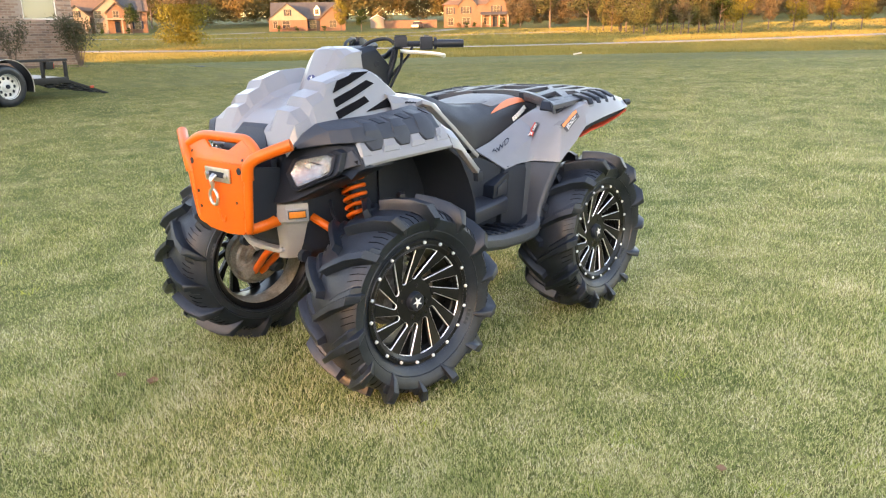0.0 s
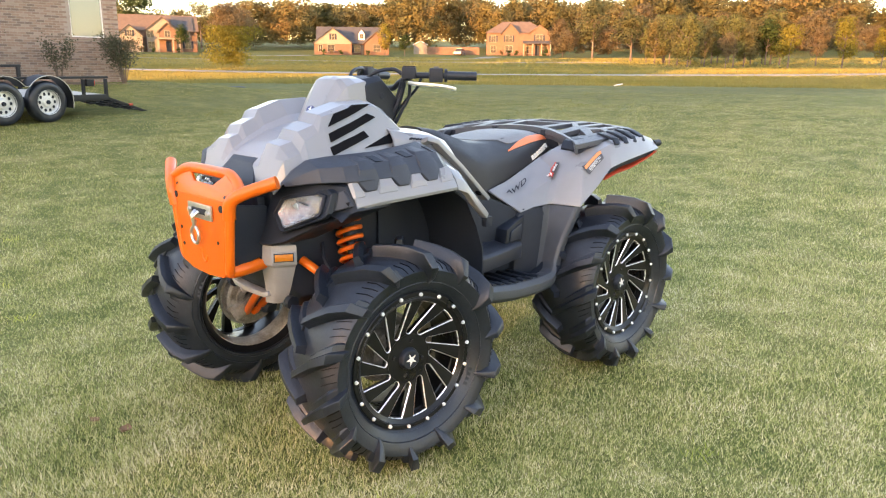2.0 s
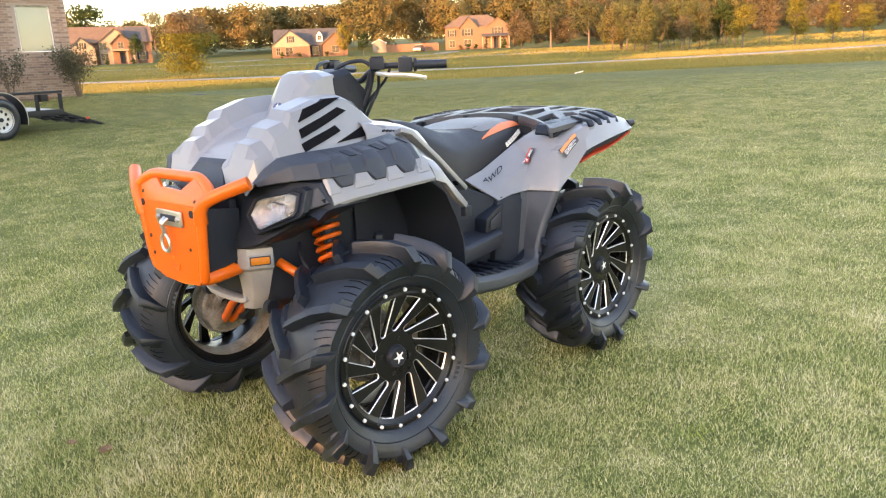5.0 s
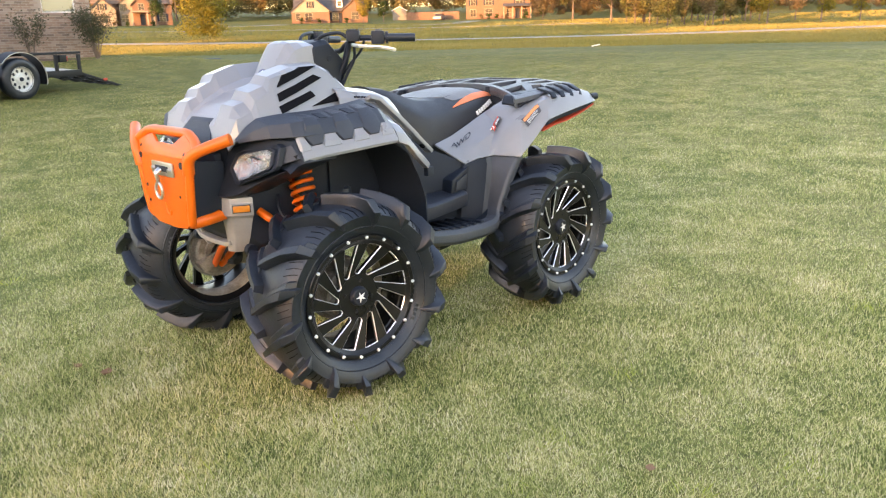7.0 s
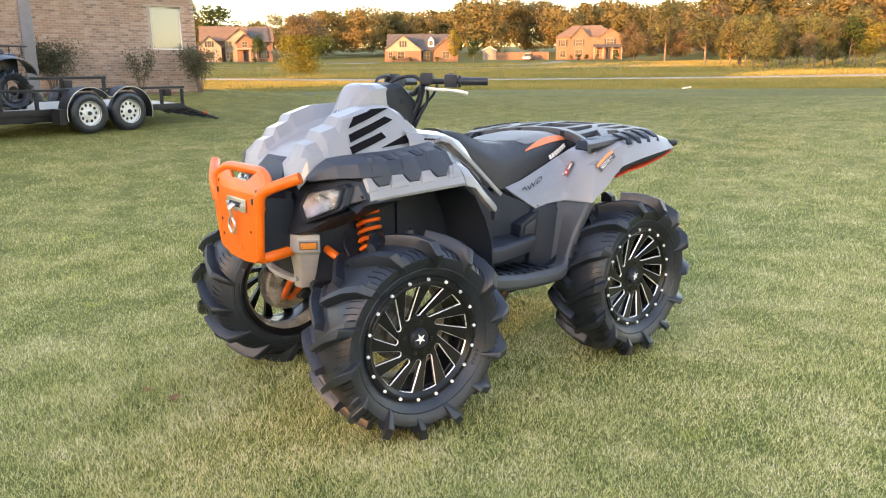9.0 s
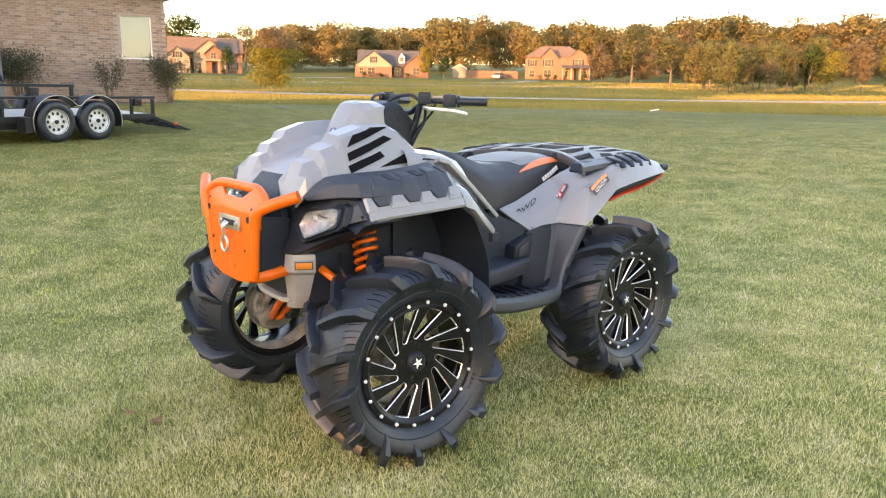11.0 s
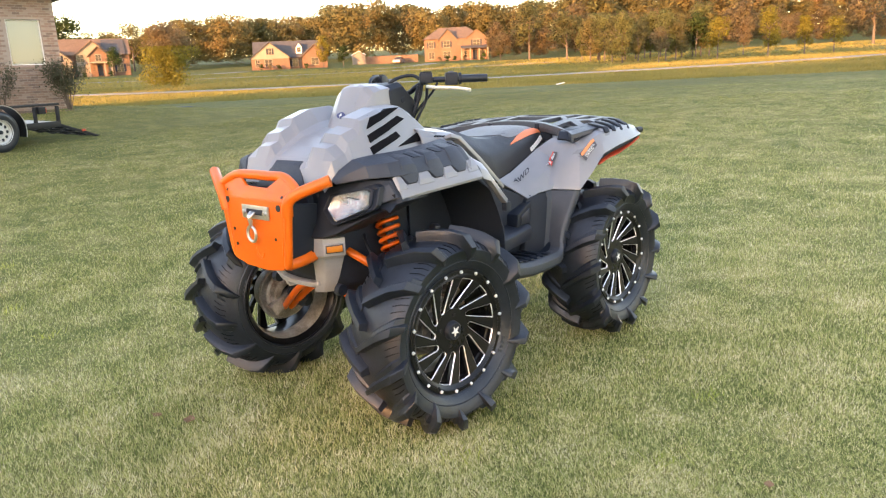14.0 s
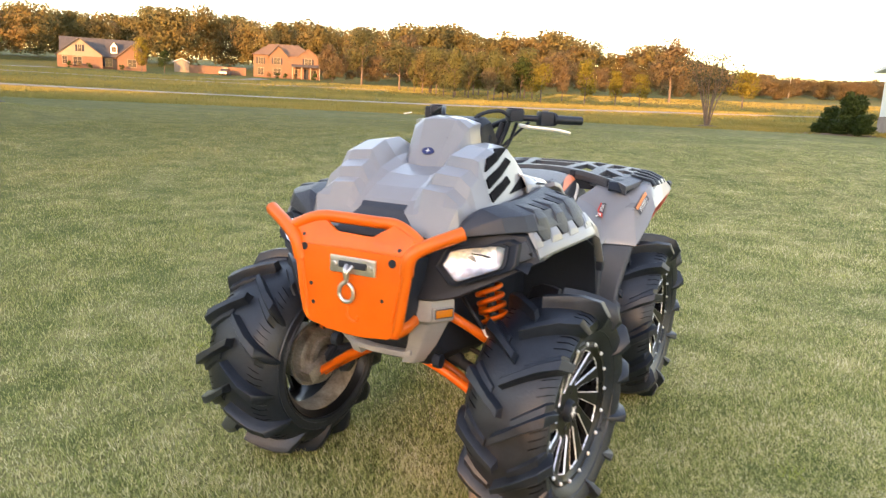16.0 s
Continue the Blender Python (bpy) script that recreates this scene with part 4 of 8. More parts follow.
# orange front bumper
LOWER_PLATE = [(-0.252, 0.956), (0.226, 0.956), (0.215, 0.90), (0.175, 0.70), (0.145, 0.672), (0.04, 0.662), (-0.10, 0.668), (-0.165, 0.69), (-0.19, 0.72), (-0.225, 0.86)]
UPPER_PLATE = [(-0.252, 0.956), (-0.262, 0.985), (-0.270, 1.016), (-0.205, 1.044), (-0.150, 1.052), (-0.134, 1.040), (-0.078, 1.007), (0.062, 1.003), (0.116, 1.036), (0.136, 1.048), (0.190, 1.026), (0.245, 1.000), (0.234, 0.975), (0.226, 0.956)]
bm = bmesh.new()
prism(bm, LOWER_PLATE, 0.0, 0.012, to=lambda u, v, w: (1.178 + w, u, v))
bumper = part("front_bumper", bm, M_ORANGE, atv, "orange powder-coated steel front bumper", smooth=30, bevel=0.004)
bm = bmesh.new()
prism(bm, UPPER_PLATE, 0.0, 0.012, to=lambda u, v, w: (1.178 + w - 0.40 * (v - 0.956), u, v))
part("bumper_top_plate", bm, M_ORANGE, bumper, "", smooth=30, bevel=0.003)
# pressed rib and plate stampings
for pts in ([(1.190, -0.205, 0.90), (1.190, -0.178, 0.735)], [(1.190, 0.192, 0.90), (1.190, 0.160, 0.735)], [(1.190, -0.015, 0.760), (1.190, -0.010, 0.725), (1.190, 0.018, 0.712), (1.190, 0.030, 0.735)]):
    bm = bmesh.new()
    tube(bm, smooth_line(pts, 4), 0.005, 8)
    part("pressed_rib", bm, M_ORANGE, bumper, "", smooth=60)
for pts, r in (
    ([(1.185, -0.215, 0.90), (1.185, -0.235, 0.965), (1.165, -0.285, 1.0), (1.105, -0.408, 1.044)], 0.0235),
    ([(1.185, 0.205, 0.90), (1.185, 0.215, 0.955), (1.160, 0.25, 0.990), (1.072, 0.346, 1.036)], 0.0235),
    ([(1.160, -0.268, 1.002), (1.152, -0.205, 1.034), (1.145, -0.150, 1.049), (1.140, -0.07, 1.050), (1.134, 0.06, 1.048), (1.132, 0.130, 1.046), (1.140, 0.190, 1.024), (1.158, 0.245, 0.993)], 0.0205),
    ([(1.185, -0.222, 0.93), (1.18, -0.192, 0.73), (1.172, -0.165, 0.69)], 0.015),
    ([(1.185, 0.212, 0.93), (1.18, 0.178, 0.72), (1.168, 0.155, 0.69)], 0.017),
    ([(1.172, -0.165, 0.690), (1.168, 0.0, 0.668), (1.168, 0.155, 0.685)], 0.014),
    ([(1.165, 0.155, 0.695), (1.10, 0.16, 0.70), (0.98, 0.14, 0.71)], 0.027),
    ([(1.165, -0.155, 0.695), (1.10, -0.16, 0.70), (0.98, -0.14, 0.71)], 0.022),
):
    bm = bmesh.new()
    tube(bm, smooth_line(pts, 5), r, 14)
    part("bumper_tube", bm, M_ORANGE, bumper, "", smooth=50, bevel=0.0)
for s in (1, -1):
    bm = bmesh.new()
    y = s * 0.19 + (-0.01 if s < 0 else 0)
    loft(bm, [[(1.178, y + s * 0.012, 0.95), (1.178, y - s * 0.0, 0.95), (1.178, y - s * 0.03, 0.70), (1.178, y - s * 0.018, 0.70)], [(1.03, y + s * 0.012, 0.93), (1.03, y, 0.93), (1.03, y - s * 0.03, 0.74), (1.03, y - s * 0.018, 0.74)]])
    part("bumper_side_plate", bm, M_DARK if s < 0 else M_DARK, bumper, "", bevel=0.002)
for y, z, r in ((-0.195, 0.945, 0.013), (0.155, 0.930, 0.014), (0.205, 0.945, 0.011), (-0.205, 0.985, 0.006), (0.175, 0.975, 0.006), (-0.165, 0.82, 0.007), (-0.155, 0.755, 0.007), (0.12, 0.80, 0.006), (-0.215, 0.965, 0.005)):
    bm = bmesh.new()
    prism(bm, [(r * math.cos(a), r * math.sin(a)) for a in (2 * math.pi * k / 14 for k in range(14))], 0.0, 0.0035, to=lambda u, v, w: (1.189 + w - 0.40 * max(0, z + v - 0.955), y + u, z + v))
    part("bolt_hole", bm, M_DARK, bumper, "", smooth=30)
# radiator screen behind the bumper
bm = bmesh.new()
box(bm, 1.02, 1.05, -0.17, 0.17, 0.72, 0.96)
part("radiator_screen", bm, M_DARK, atv, "", bevel=0.004)

# winch fairlead and hook
bm = bmesh.new()
box(bm, 1.192, 1.202, -0.082, 0.098, 0.876, 0.934)
fair = part("winch_fairlead", bm, M_STEEL, atv, "zinc steel winch fairlead with hook", bevel=0.005)
bm = bmesh.new()
box(bm, 1.199, 1.205, -0.045, 0.065, 0.895, 0.918)
part("rope_slot", bm, M_DARK, fair, "", bevel=0.006)
for y in (-0.062, 0.078):
    bm = bmesh.new()
    prism(bm, [(0.010 * math.cos(a), 0.010 * math.sin(a)) for a in (2 * math.pi * k / 6 for k in range(6))], 0, 0.008, to=lambda u, v, w: (1.202 + w, y + u, 0.905 + v))
    part("bolt", bm, M_STEEL, fair, "", bevel=0.001)
bm = bmesh.new()
tube(bm, smooth_line([(1.205, -0.01, 0.905), (1.222, -0.006, 0.89), (1.218, -0.002, 0.862)], 4), 0.008, 10)
tube(bm, smooth_line([(1.205, 0.012, 0.905), (1.222, 0.006, 0.888), (1.218, 0.002, 0.862)], 4), 0.006, 10)
part("shackle", bm, M_STEEL, fair, "", smooth=50)
bm = bmesh.new()
tube(bm, smooth_line([(1.217, 0.0, 0.872), (1.217, -0.004, 0.855), (1.217, -0.026, 0.835), (1.217, -0.030, 0.808), (1.217, -0.014, 0.788), (1.217, 0.010, 0.787), (1.217, 0.024, 0.805), (1.217, 0.021, 0.832), (1.217, 0.004, 0.848)], 4), 0.0075, 10, 0.006)
part("hook", bm, M_STEEL, fair, "bright steel hook", smooth=50)


# suspension
def arm(points, r):
    def build(bm):
        tube(bm, smooth_line(points, 5), r, 12)
    return build


both("lower_arm", arm([(0.87, 0.12, 0.505), (0.85, 0.22, 0.455), (0.805, 0.38, 0.345), (0.795, 0.415, 0.318)], 0.017), M_ORANGE, "orange tubular suspension arm", smooth=50)
both("lower_arm", arm([(0.80, 0.12, 0.495), (0.785, 0.22, 0.440), (0.755, 0.38, 0.335), (0.765, 0.415, 0.310)], 0.017), M_ORANGE, "orange tubular suspension arm", smooth=50)
both("upper_arm", arm([(0.90, 0.22, 0.705), (0.86, 0.31, 0.65), (0.78, 0.40, 0.56), (0.74, 0.44, 0.50)], 0.018), M_ORANGE, "orange tubular suspension arm", smooth=50)
both("upper_arm", arm([(0.64, 0.20, 0.69), (0.66, 0.30, 0.64), (0.70, 0.40, 0.56), (0.72, 0.44, 0.50)], 0.018), M_ORANGE, "orange tubular suspension arm", smooth=50)
both("knuckle", lambda bm: loft(bm, [[(0.727 + 0.05 * math.cos(a), 0.45, z + 0.03 * math.sin(a)) for a in (2 * math.pi * k / 10 for k in range(10))] for z in (0.29, 0.40, 0.52)]), M_DARK, "", smooth=40)
both("axle_shaft", arm([(0.727, 0.12, 0.50), (0.727, 0.30, 0.43), (0.727, 0.46, 0.385)], 0.022), M_DARK, "", smooth=50)
both("axle_boot", lambda bm: (lathe(bm, [(0.0, 0.0), (0.058, 0.0), (0.060, 0.018), (0.048, 0.028), (0.056, 0.040), (0.044, 0.050), (0.051, 0.062), (0.038, 0.074), (0.043, 0.086), (0.026, 0.110), (0.0, 0.110)], 22, closed=False), bmesh.ops.transform(bm, matrix=pose(0.727, 0.405, 0.388) @ pose(0, 0, 0, 24, 0, 0) @ Matrix.Diagonal((1, -1, 1, 1)), verts=bm.verts)), M_DARK, "", smooth=50)
both("inner_boot", lambda bm: (lathe(bm, [(0.0, 0.0), (0.050, 0.0), (0.052, 0.018), (0.040, 0.028), (0.047, 0.040), (0.034, 0.055), (0.024, 0.080), (0.0, 0.080)], 22, closed=False), bmesh.ops.transform(bm, matrix=pose(0.727, 0.13, 0.50) @ pose(0, 0, 0, -22, 0, 0), verts=bm.verts)), M_DARK, "", smooth=50)
both("tie_rod", arm([(0.66, 0.16, 0.52), (0.63, 0.44, 0.42)], 0.010), M_FRAME, "", smooth=50)
both("brake_hose", arm([(0.80, 0.22, 0.76), (0.845, 0.30, 0.70), (0.80, 0.36, 0.60), (0.76, 0.42, 0.50)], 0.007), M_BLACK, "", smooth=50)
both("skid_lug", lambda bm: tube(bm, [(0.955, 0.205, 0.545), (0.955, 0.232, 0.545)], 0.026, 14), M_DARK, "", smooth=40)
both("lower_arm", arm([(-0.62, 0.11, 0.50), (-0.64, 0.28, 0.43), (-0.70, 0.44, 0.32)], 0.018), M_ORANGE, "orange tubular suspension arm", smooth=50)
both("lower_arm", arm([(-0.86, 0.11, 0.50), (-0.82, 0.28, 0.43), (-0.76, 0.44, 0.32)], 0.018), M_ORANGE, "orange tubular suspension arm", smooth=50)

bm = bmesh.new()
prism(bm, [(0.325, 0.652), (0.378, 0.668), (0.366, 0.622)], 0.848, 0.851, to=lambda u, v, w: (w, u, v))
part("warning_tag", bm, M_WHITE, atv, "small white warning tag", smooth=0)
SHOCK_TOP, SHOCK_BOT = Vector((0.715, 0.255, 0.905)), Vector((0.745, 0.375, 0.555))


def coil(bm):
    d = SHOCK_BOT - SHOCK_TOP
    n = d.normalized()
    s = n.orthogonal().normalized()
    u = n.cross(s)
    pts = []
    for i in range(6 * 14 + 1):
        f = i / (6 * 14)
        a = f * 7.5 * 2 * math.pi
        pts.append(SHOCK_TOP + d * (0.05 + 0.70 * f) + (s * math.cos(a) + u * math.sin(a)) * 0.047)
    tube(bm, pts, 0.0098, 8)


both("shock_absorber", lambda bm: (tube(bm, [SHOCK_TOP, SHOCK_TOP.lerp(SHOCK_BOT, 0.4)], 0.026, 14), tube(bm, [SHOCK_TOP.lerp(SHOCK_BOT, 0.4), SHOCK_BOT], 0.018, 14)), M_DARK, "", smooth=50)
both("coil_spring", coil, M_ORANGE, "orange coil spring", smooth=60)
both("spring_seat", lambda bm: tube(bm, [SHOCK_TOP.lerp(SHOCK_BOT, 0.75), SHOCK_TOP.lerp(SHOCK_BOT, 0.79)], 0.052, 18), M_STEEL, "", smooth=50)


# inner wheel well and footwell
def well(bm):
    rows = []
    for x, z in ((0.93, 0.93), (0.85, 0.985), (0.70, 1.02), (0.55, 1.03), (0.42, 1.02), (0.36, 0.95), (0.30, 0.84), (0.262, 0.74), (0.255, 0.60), (0.26, 0.50)):
        rows.append([(x, 0.20, z), (x, 0.35, z), (x, 0.50, z - 0.02), (x, 0.585 if x < 0.4 else 0.52, z - 0.03)])
    sheet(bm, rows, 0.006)


def well_wall(bm):
    box(bm, 0.25, 0.55, 0.25, 0.262, 0.52, 1.02)


both("wheel_well", well, M_DARK, "black inner wheel arch", smooth=50)
both("well_wall", well_wall, M_DARK, "", bevel=0.004)


def footwell(bm):
    sheet(bm, [[(x, y, z) for y in (0.22, 0.36, 0.50, 0.57)] for x, z in ((0.25, 0.55), (0.20, 0.485), (0.0, 0.465), (-0.22, 0.465), (-0.30, 0.53))], 0.012)


floors = both("footwell", footwell, M_BLACK, "black plastic footwell", smooth=40)
for w in floors:
    s = 1 if w.data.vertices[0].co.y > 0 else -1
    for k in range(7):
        x = 0.16 - 0.055 * k
        bm = bmesh.new()
        box(bm, x - 0.012, x + 0.012, s * 0.45 - 0.11, s * 0.45 + 0.09, 0.478, 0.498)
        part("tread_rib", bm, M_BLACK, w, "", bevel=0.003)


def foot_rail(bm):
    loft(bm, [[(x, y + 0.03, z + 0.015), (x, y + 0.01, z + 0.035), (x, y - 0.05, z + 0.030), (x, y - 0.05, z - 0.035), (x, y + 0.01, z - 0.04), (x, y + 0.03, z - 0.02)] for x, y, z in ((0.32, 0.59, 0.525), (0.20, 0.585, 0.500), (0.05, 0.575, 0.478), (-0.12, 0.565, 0.470), (-0.225, 0.557, 0.474), (-0.252, 0.552, 0.486), (-0.268, 0.545, 0.520))])


rails = both("foot_rail", foot_rail, M_COLUMN, "charcoal foot rail", smooth=22, bevel=0.005)
for w in rails:
    s = 1 if w.data.vertices[0].co.y > 0 else -1
    for k in range(8):
        x = 0.24 - 0.055 * k
        z = float(np.interp(x, [-0.24, -0.12, 0.05, 0.2, 0.32], [0.478, 0.470, 0.478, 0.5, 0.525])) + 0.036
        y = float(np.interp(x, [-0.24, -0.12, 0.05, 0.2, 0.32], [0.555, 0.565, 0.575, 0.585, 0.59]))
        bm = bmesh.new()
        box(bm, x - 0.012, x + 0.012, s * (y - 0.02) - 0.022, s * (y - 0.02) + 0.022, z - 0.008, z + 0.006)
        part("grip_stud", bm, M_BLACK, w, "", bevel=0.003)


def side_cover(bm):
    """Black engine cover beside the rider's leg."""
    loft(bm, [[(x, 0.22, z0), (x, w, z0), (x, w + 0.015, (z0 + z1) / 2), (x, w, z1), (x, 0.22, z1)] for x, w, z0, z1 in ((0.22, 0.27, 0.48, 0.98), (0.10, 0.30, 0.48, 0.92), (-0.05, 0.315, 0.48, 0.86), (-0.20, 0.37, 0.48, 0.79), (-0.30, 0.42, 0.48, 0.80), (-0.36, 0.40, 0.50, 0.81))])


def side_step(bm):
    loft(bm, [[(x, 0.28, z0), (x, w, z0), (x, w + 0.004, z1 - 0.012), (x, w - 0.012, z1), (x, 0.28, z1 + 0.02)] for x, w, z0, z1 in ((0.21, 0.455, 0.545, 0.625), (0.08, 0.452, 0.548, 0.622), (-0.06, 0.448, 0.560, 0.634), (-0.165, 0.444, 0.570, 0.647), (-0.180, 0.430, 0.575, 0.643))])


def column_panel(bm):
    """Dark inner face between the engine cover and the lower rear fender."""
    loft(bm, [[(x0, 0.35, z), (x0, 0.394, z), (x0 - 0.012, 0.402, z), (x1, y, z), (x1 - 0.02, 0.35, z)] for z, x0, x1, y in ((0.790, -0.215, -0.345, 0.428), (0.76, -0.195, -0.338, 0.438), (0.68, -0.185, -0.318, 0.444), (0.58, -0.178, -0.292, 0.450), (0.48, -0.170, -0.270, 0.455))])


def rear_column(bm):
    """Charcoal lower rear fender that runs down to the foot rail."""
    loft(bm, [[(xd, 0.40, z), (xd, yd, z), (xc, yd + 0.006, z), (xo + 0.006, yo - 0.012, z), (xo - 0.008, yo, z), (xo - 0.045, yo, z), (xc - 0.05, 0.40, z)] for z, xd, yd, xc, xo, yo in ((0.800, -0.335, 0.428, -0.378, -0.416, 0.572), (0.74, -0.326, 0.440, -0.360, -0.385, 0.566), (0.677, -0.312, 0.445, -0.345, -0.352, 0.558), (0.60, -0.295, 0.450, -0.322, -0.318, 0.548), (0.54, -0.280, 0.454, -0.306, -0.294, 0.548), (0.47, -0.262, 0.456, -0.290, -0.270, 0.560))])


both("side_cover", side_cover, M_DARK, "black engine side cover", smooth=35, bevel=0.008)


def side_panel(bm):
    prism(bm, [(-0.085, 0.640), (-0.095, 0.706), (-0.160, 0.738), (-0.222, 0.765), (-0.205, 0.640)], 0.34, 0.412)


def panel_rib(bm):
    prism(bm, [(-0.112, 0.652), (-0.118, 0.698), (-0.165, 0.718), (-0.196, 0.730), (-0.188, 0.652)], 0.408, 0.420)


both("column_panel", column_panel, M_DARK, "", smooth=30, bevel=0.005)
both("panel_rib", panel_rib, M_ARMOUR, "", smooth=25, bevel=0.004)
both("side_panel", side_panel, M_BLACK, "", smooth=25, bevel=0.008)
both("side_step", side_step, M_ARMOUR, "", smooth=30, bevel=0.008)
both("rear_column", rear_column, M_COLUMN, "charcoal lower rear fender", smooth=45, bevel=0.006)

# seat
SEAT = [(0.14, 0.13, 1.06, 1.13, 1.172), (0.06, 0.19, 0.985, 1.10, 1.160), (-0.04, 0.255, 0.895, 1.04, 1.118), (-0.10, 0.275, 0.862, 1.02, 1.098), (-0.22, 0.272, 0.900, 1.030, 1.090), (-0.36, 0.262, 0.945, 1.055, 1.112), (-0.50, 0.246, 0.987, 1.072, 1.125), (-0.62, 0.228, 1.020, 1.078, 1.118), (-0.69, 0.205, 1.040, 1.072, 1.100), (-0.73, 0.16, 1.045, 1.062, 1.078)]
sx = np.array([s[0] for s in SEAT])[::-1]
sv = np.array([s[1:] for s in SEAT])[::-1]


def seat_ring(x):
    w, zb, zs, zt = (np.interp(x, sx, sv[:, i]) for i in range(4))
    half = [(0.0, zt), (w * 0.35, zt - 0.002), (w * 0.60, zt - 0.010), (w * 0.79, zs + 0.014), (w * 0.87, zs - 0.004), (w * 0.92, zs - 0.026), (w * 0.96, (zb + zs) / 2 - 0.01), (w * 0.985, zb)]
    return half


bm = bmesh.new()
rings = []
for x in np.linspace(0.14, -0.73, 40):
    h = seat_ring(x)
    rings.append([(x, y, z) for y, z in h] + [(x, -y, z) for y, z in h[:0:-1]])
loft(bm, rings)
seat = part("seat", bm, M_SEAT, atv, "black vinyl seat with grey top and orange flashes", smooth=50)
bm = bmesh.new()
rows = []
for x in np.linspace(-0.20, -0.665, 22):
    w, zb, zs, zt = (np.interp(x, sx, sv[:, i]) for i in range(4))
    f = min(1.0, (-0.20 - x) / 0.14) ** 0.6
    row = []
    h = seat_ring(x)
    hy, hz = [p[0] for p in h[:5]], [p[1] for p in h[:5]]
    for k in range(-8, 9):
        y = w * 0.76 * f * k / 8
        row.append((x, y, float(np.interp(abs(y), hy, hz)) + 0.003))
    rows.append(row)
sheet(bm, rows, 0.006)
part("seat_top", bm, M_SEATTOP, seat, "grey seat top", smooth=50)
for s in (1, -1):
    bm = bmesh.new()
    rows = []
    for x in np.linspace(-0.30, -0.69, 20):
        f = (x + 0.30) / -0.39
        h = seat_ring(x)
        hy, hz = [p[0] for p in h[:6]], [p[1] for p in h[:6]]
        w = h[5][0]
        y0, y1 = w * (0.945 - 0.17 * math.sin(min(1, f * 1.25) * math.pi / 2)), w * (0.958 - 0.02 * f)
        rows.append([(x, s * (y0 + (y1 - y0) * k / 4), float(np.interp(y0 + (y1 - y0) * k / 4, hy, hz)) + 0.0075) for k in range(5)])
    sheet(bm, rows, 0.004)
    part("seat_flash", bm, M_ORANGE_P, seat, "orange flash on the seat", smooth=50)
    # lettering too branded to spell: plain white bars
    for k in range(7):
        x = -0.480 - 0.0230 * k
        h = seat_ring(x)
        z = 1.000 + (-0.480 - x) * 0.36
        y = float(np.interp(-z, [-h[5][1], -h[6][1], -h[7][1]], [h[5][0], h[6][0], h[7][0]]))
        bm = bmesh.new()
        box(bm, -0.0078, 0.0078, -0.006, 0.004, -0.0115, 0.0115, pose(x, s * (y + 0.001), z, s * 14, 18, 0))
        part("lettering_bar", bm, M_WHITE, seat, "", bevel=0.001)

# rear body
REAR = [
    [(-0.105, 0.285, 0.878), (-0.108, 0.292, 0.872), (-0.112, 0.298, 0.866), (-0.118, 0.305, 0.860)],
    [(-0.225, 0.282, 0.905), (-0.220, 0.325, 0.862), (-0.212, 0.370, 0.815), (-0.205, 0.400, 0.775)],
    [(-0.420, 0.262, 0.966), (-0.370, 0.325, 0.912), (-0.325, 0.385, 0.868), (-0.275, 0.420, 0.796)],
    [(-0.520, 0.252, 1.000), (-0.490, 0.345, 0.965), (-0.440, 0.398, 0.915), (-0.335, 0.434, 0.800)],
    [(-0.560, 0.300, 1.040), (-0.492, 0.455, 1.000), (-0.430, 0.458, 0.915), (-0.372, 0.446, 0.803)],
    [(-0.600, 0.320, 1.062), (-0.536, 0.478, 1.058), (-0.476, 0.550, 0.985), (-0.414, 0.590, 0.802)],
    [(-0.680, 0.245, 1.065), (-0.620, 0.430, 1.075), (-0.560, 0.568, 1.050), (-0.500, 0.622, 0.895)],
    [(-0.740, 0.320, 1.100), (-0.690, 0.460, 1.105), (-0.640, 0.585, 1.080), (-0.588, 0.634, 0.976)],
    [(-0.820, 0.400, 1.118), (-0.800, 0.500, 1.115), (-0.780, 0.598, 1.092), (-0.760, 0.638, 1.008)],
    [(-0.950, 0.400, 1.128), (-0.950, 0.500, 1.125), (-0.945, 0.596, 1.102), (-0.930, 0.636, 1.030)],
    [(-1.010, 0.400, 1.120), (-1.015, 0.500, 1.115), (-1.020, 0.590, 1.090), (-1.035, 0.628, 1.042)],
]


def fender_row(c):
    i = min(int(c), len(REAR) - 2)
    row = [Vector(a).lerp(Vector(b), c - i) for a, b in zip(REAR[i], REAR[i + 1])]
    return [row[min(k // 4, 2)].lerp(row[min(k // 4, 2) + 1], k / 4 - min(k // 4, 2)) for k in range(13)]


rear = both("rear_fender", lambda bm: sheet(bm, [fender_row(k / 4) for k in range(41)], 0.009), M_GREY, "light grey rear fender with warning stickers", smooth=28, bevel=0.003)


def tail_liner(bm):
    sheet(bm, [[(x, 0.20, z + 0.01), (x, 0.45, z + 0.015), (x, 0.622, z)] for x, z in ((-0.56, 0.925), (-0.66, 0.948), (-0.78, 0.962), (-0.92, 0.994), (-1.03, 1.028))], 0.008)


both("tail_liner", tail_liner, M_RED, "red liner under the tail", smooth=40)
# dark sheet over the red liner, standing in for the gap's shade
def tail_gap(bm):
    sheet(bm, [[(x, 0.30, z + 0.006), (x, 0.50, z + 0.004), (x, 0.617, z), (x, 0.612, z - 0.022)] for x, z in ((-0.60, 0.965), (-0.70, 0.990), (-0.82, 1.005), (-0.94, 1.025), (-1.02, 1.038))], 0.006)


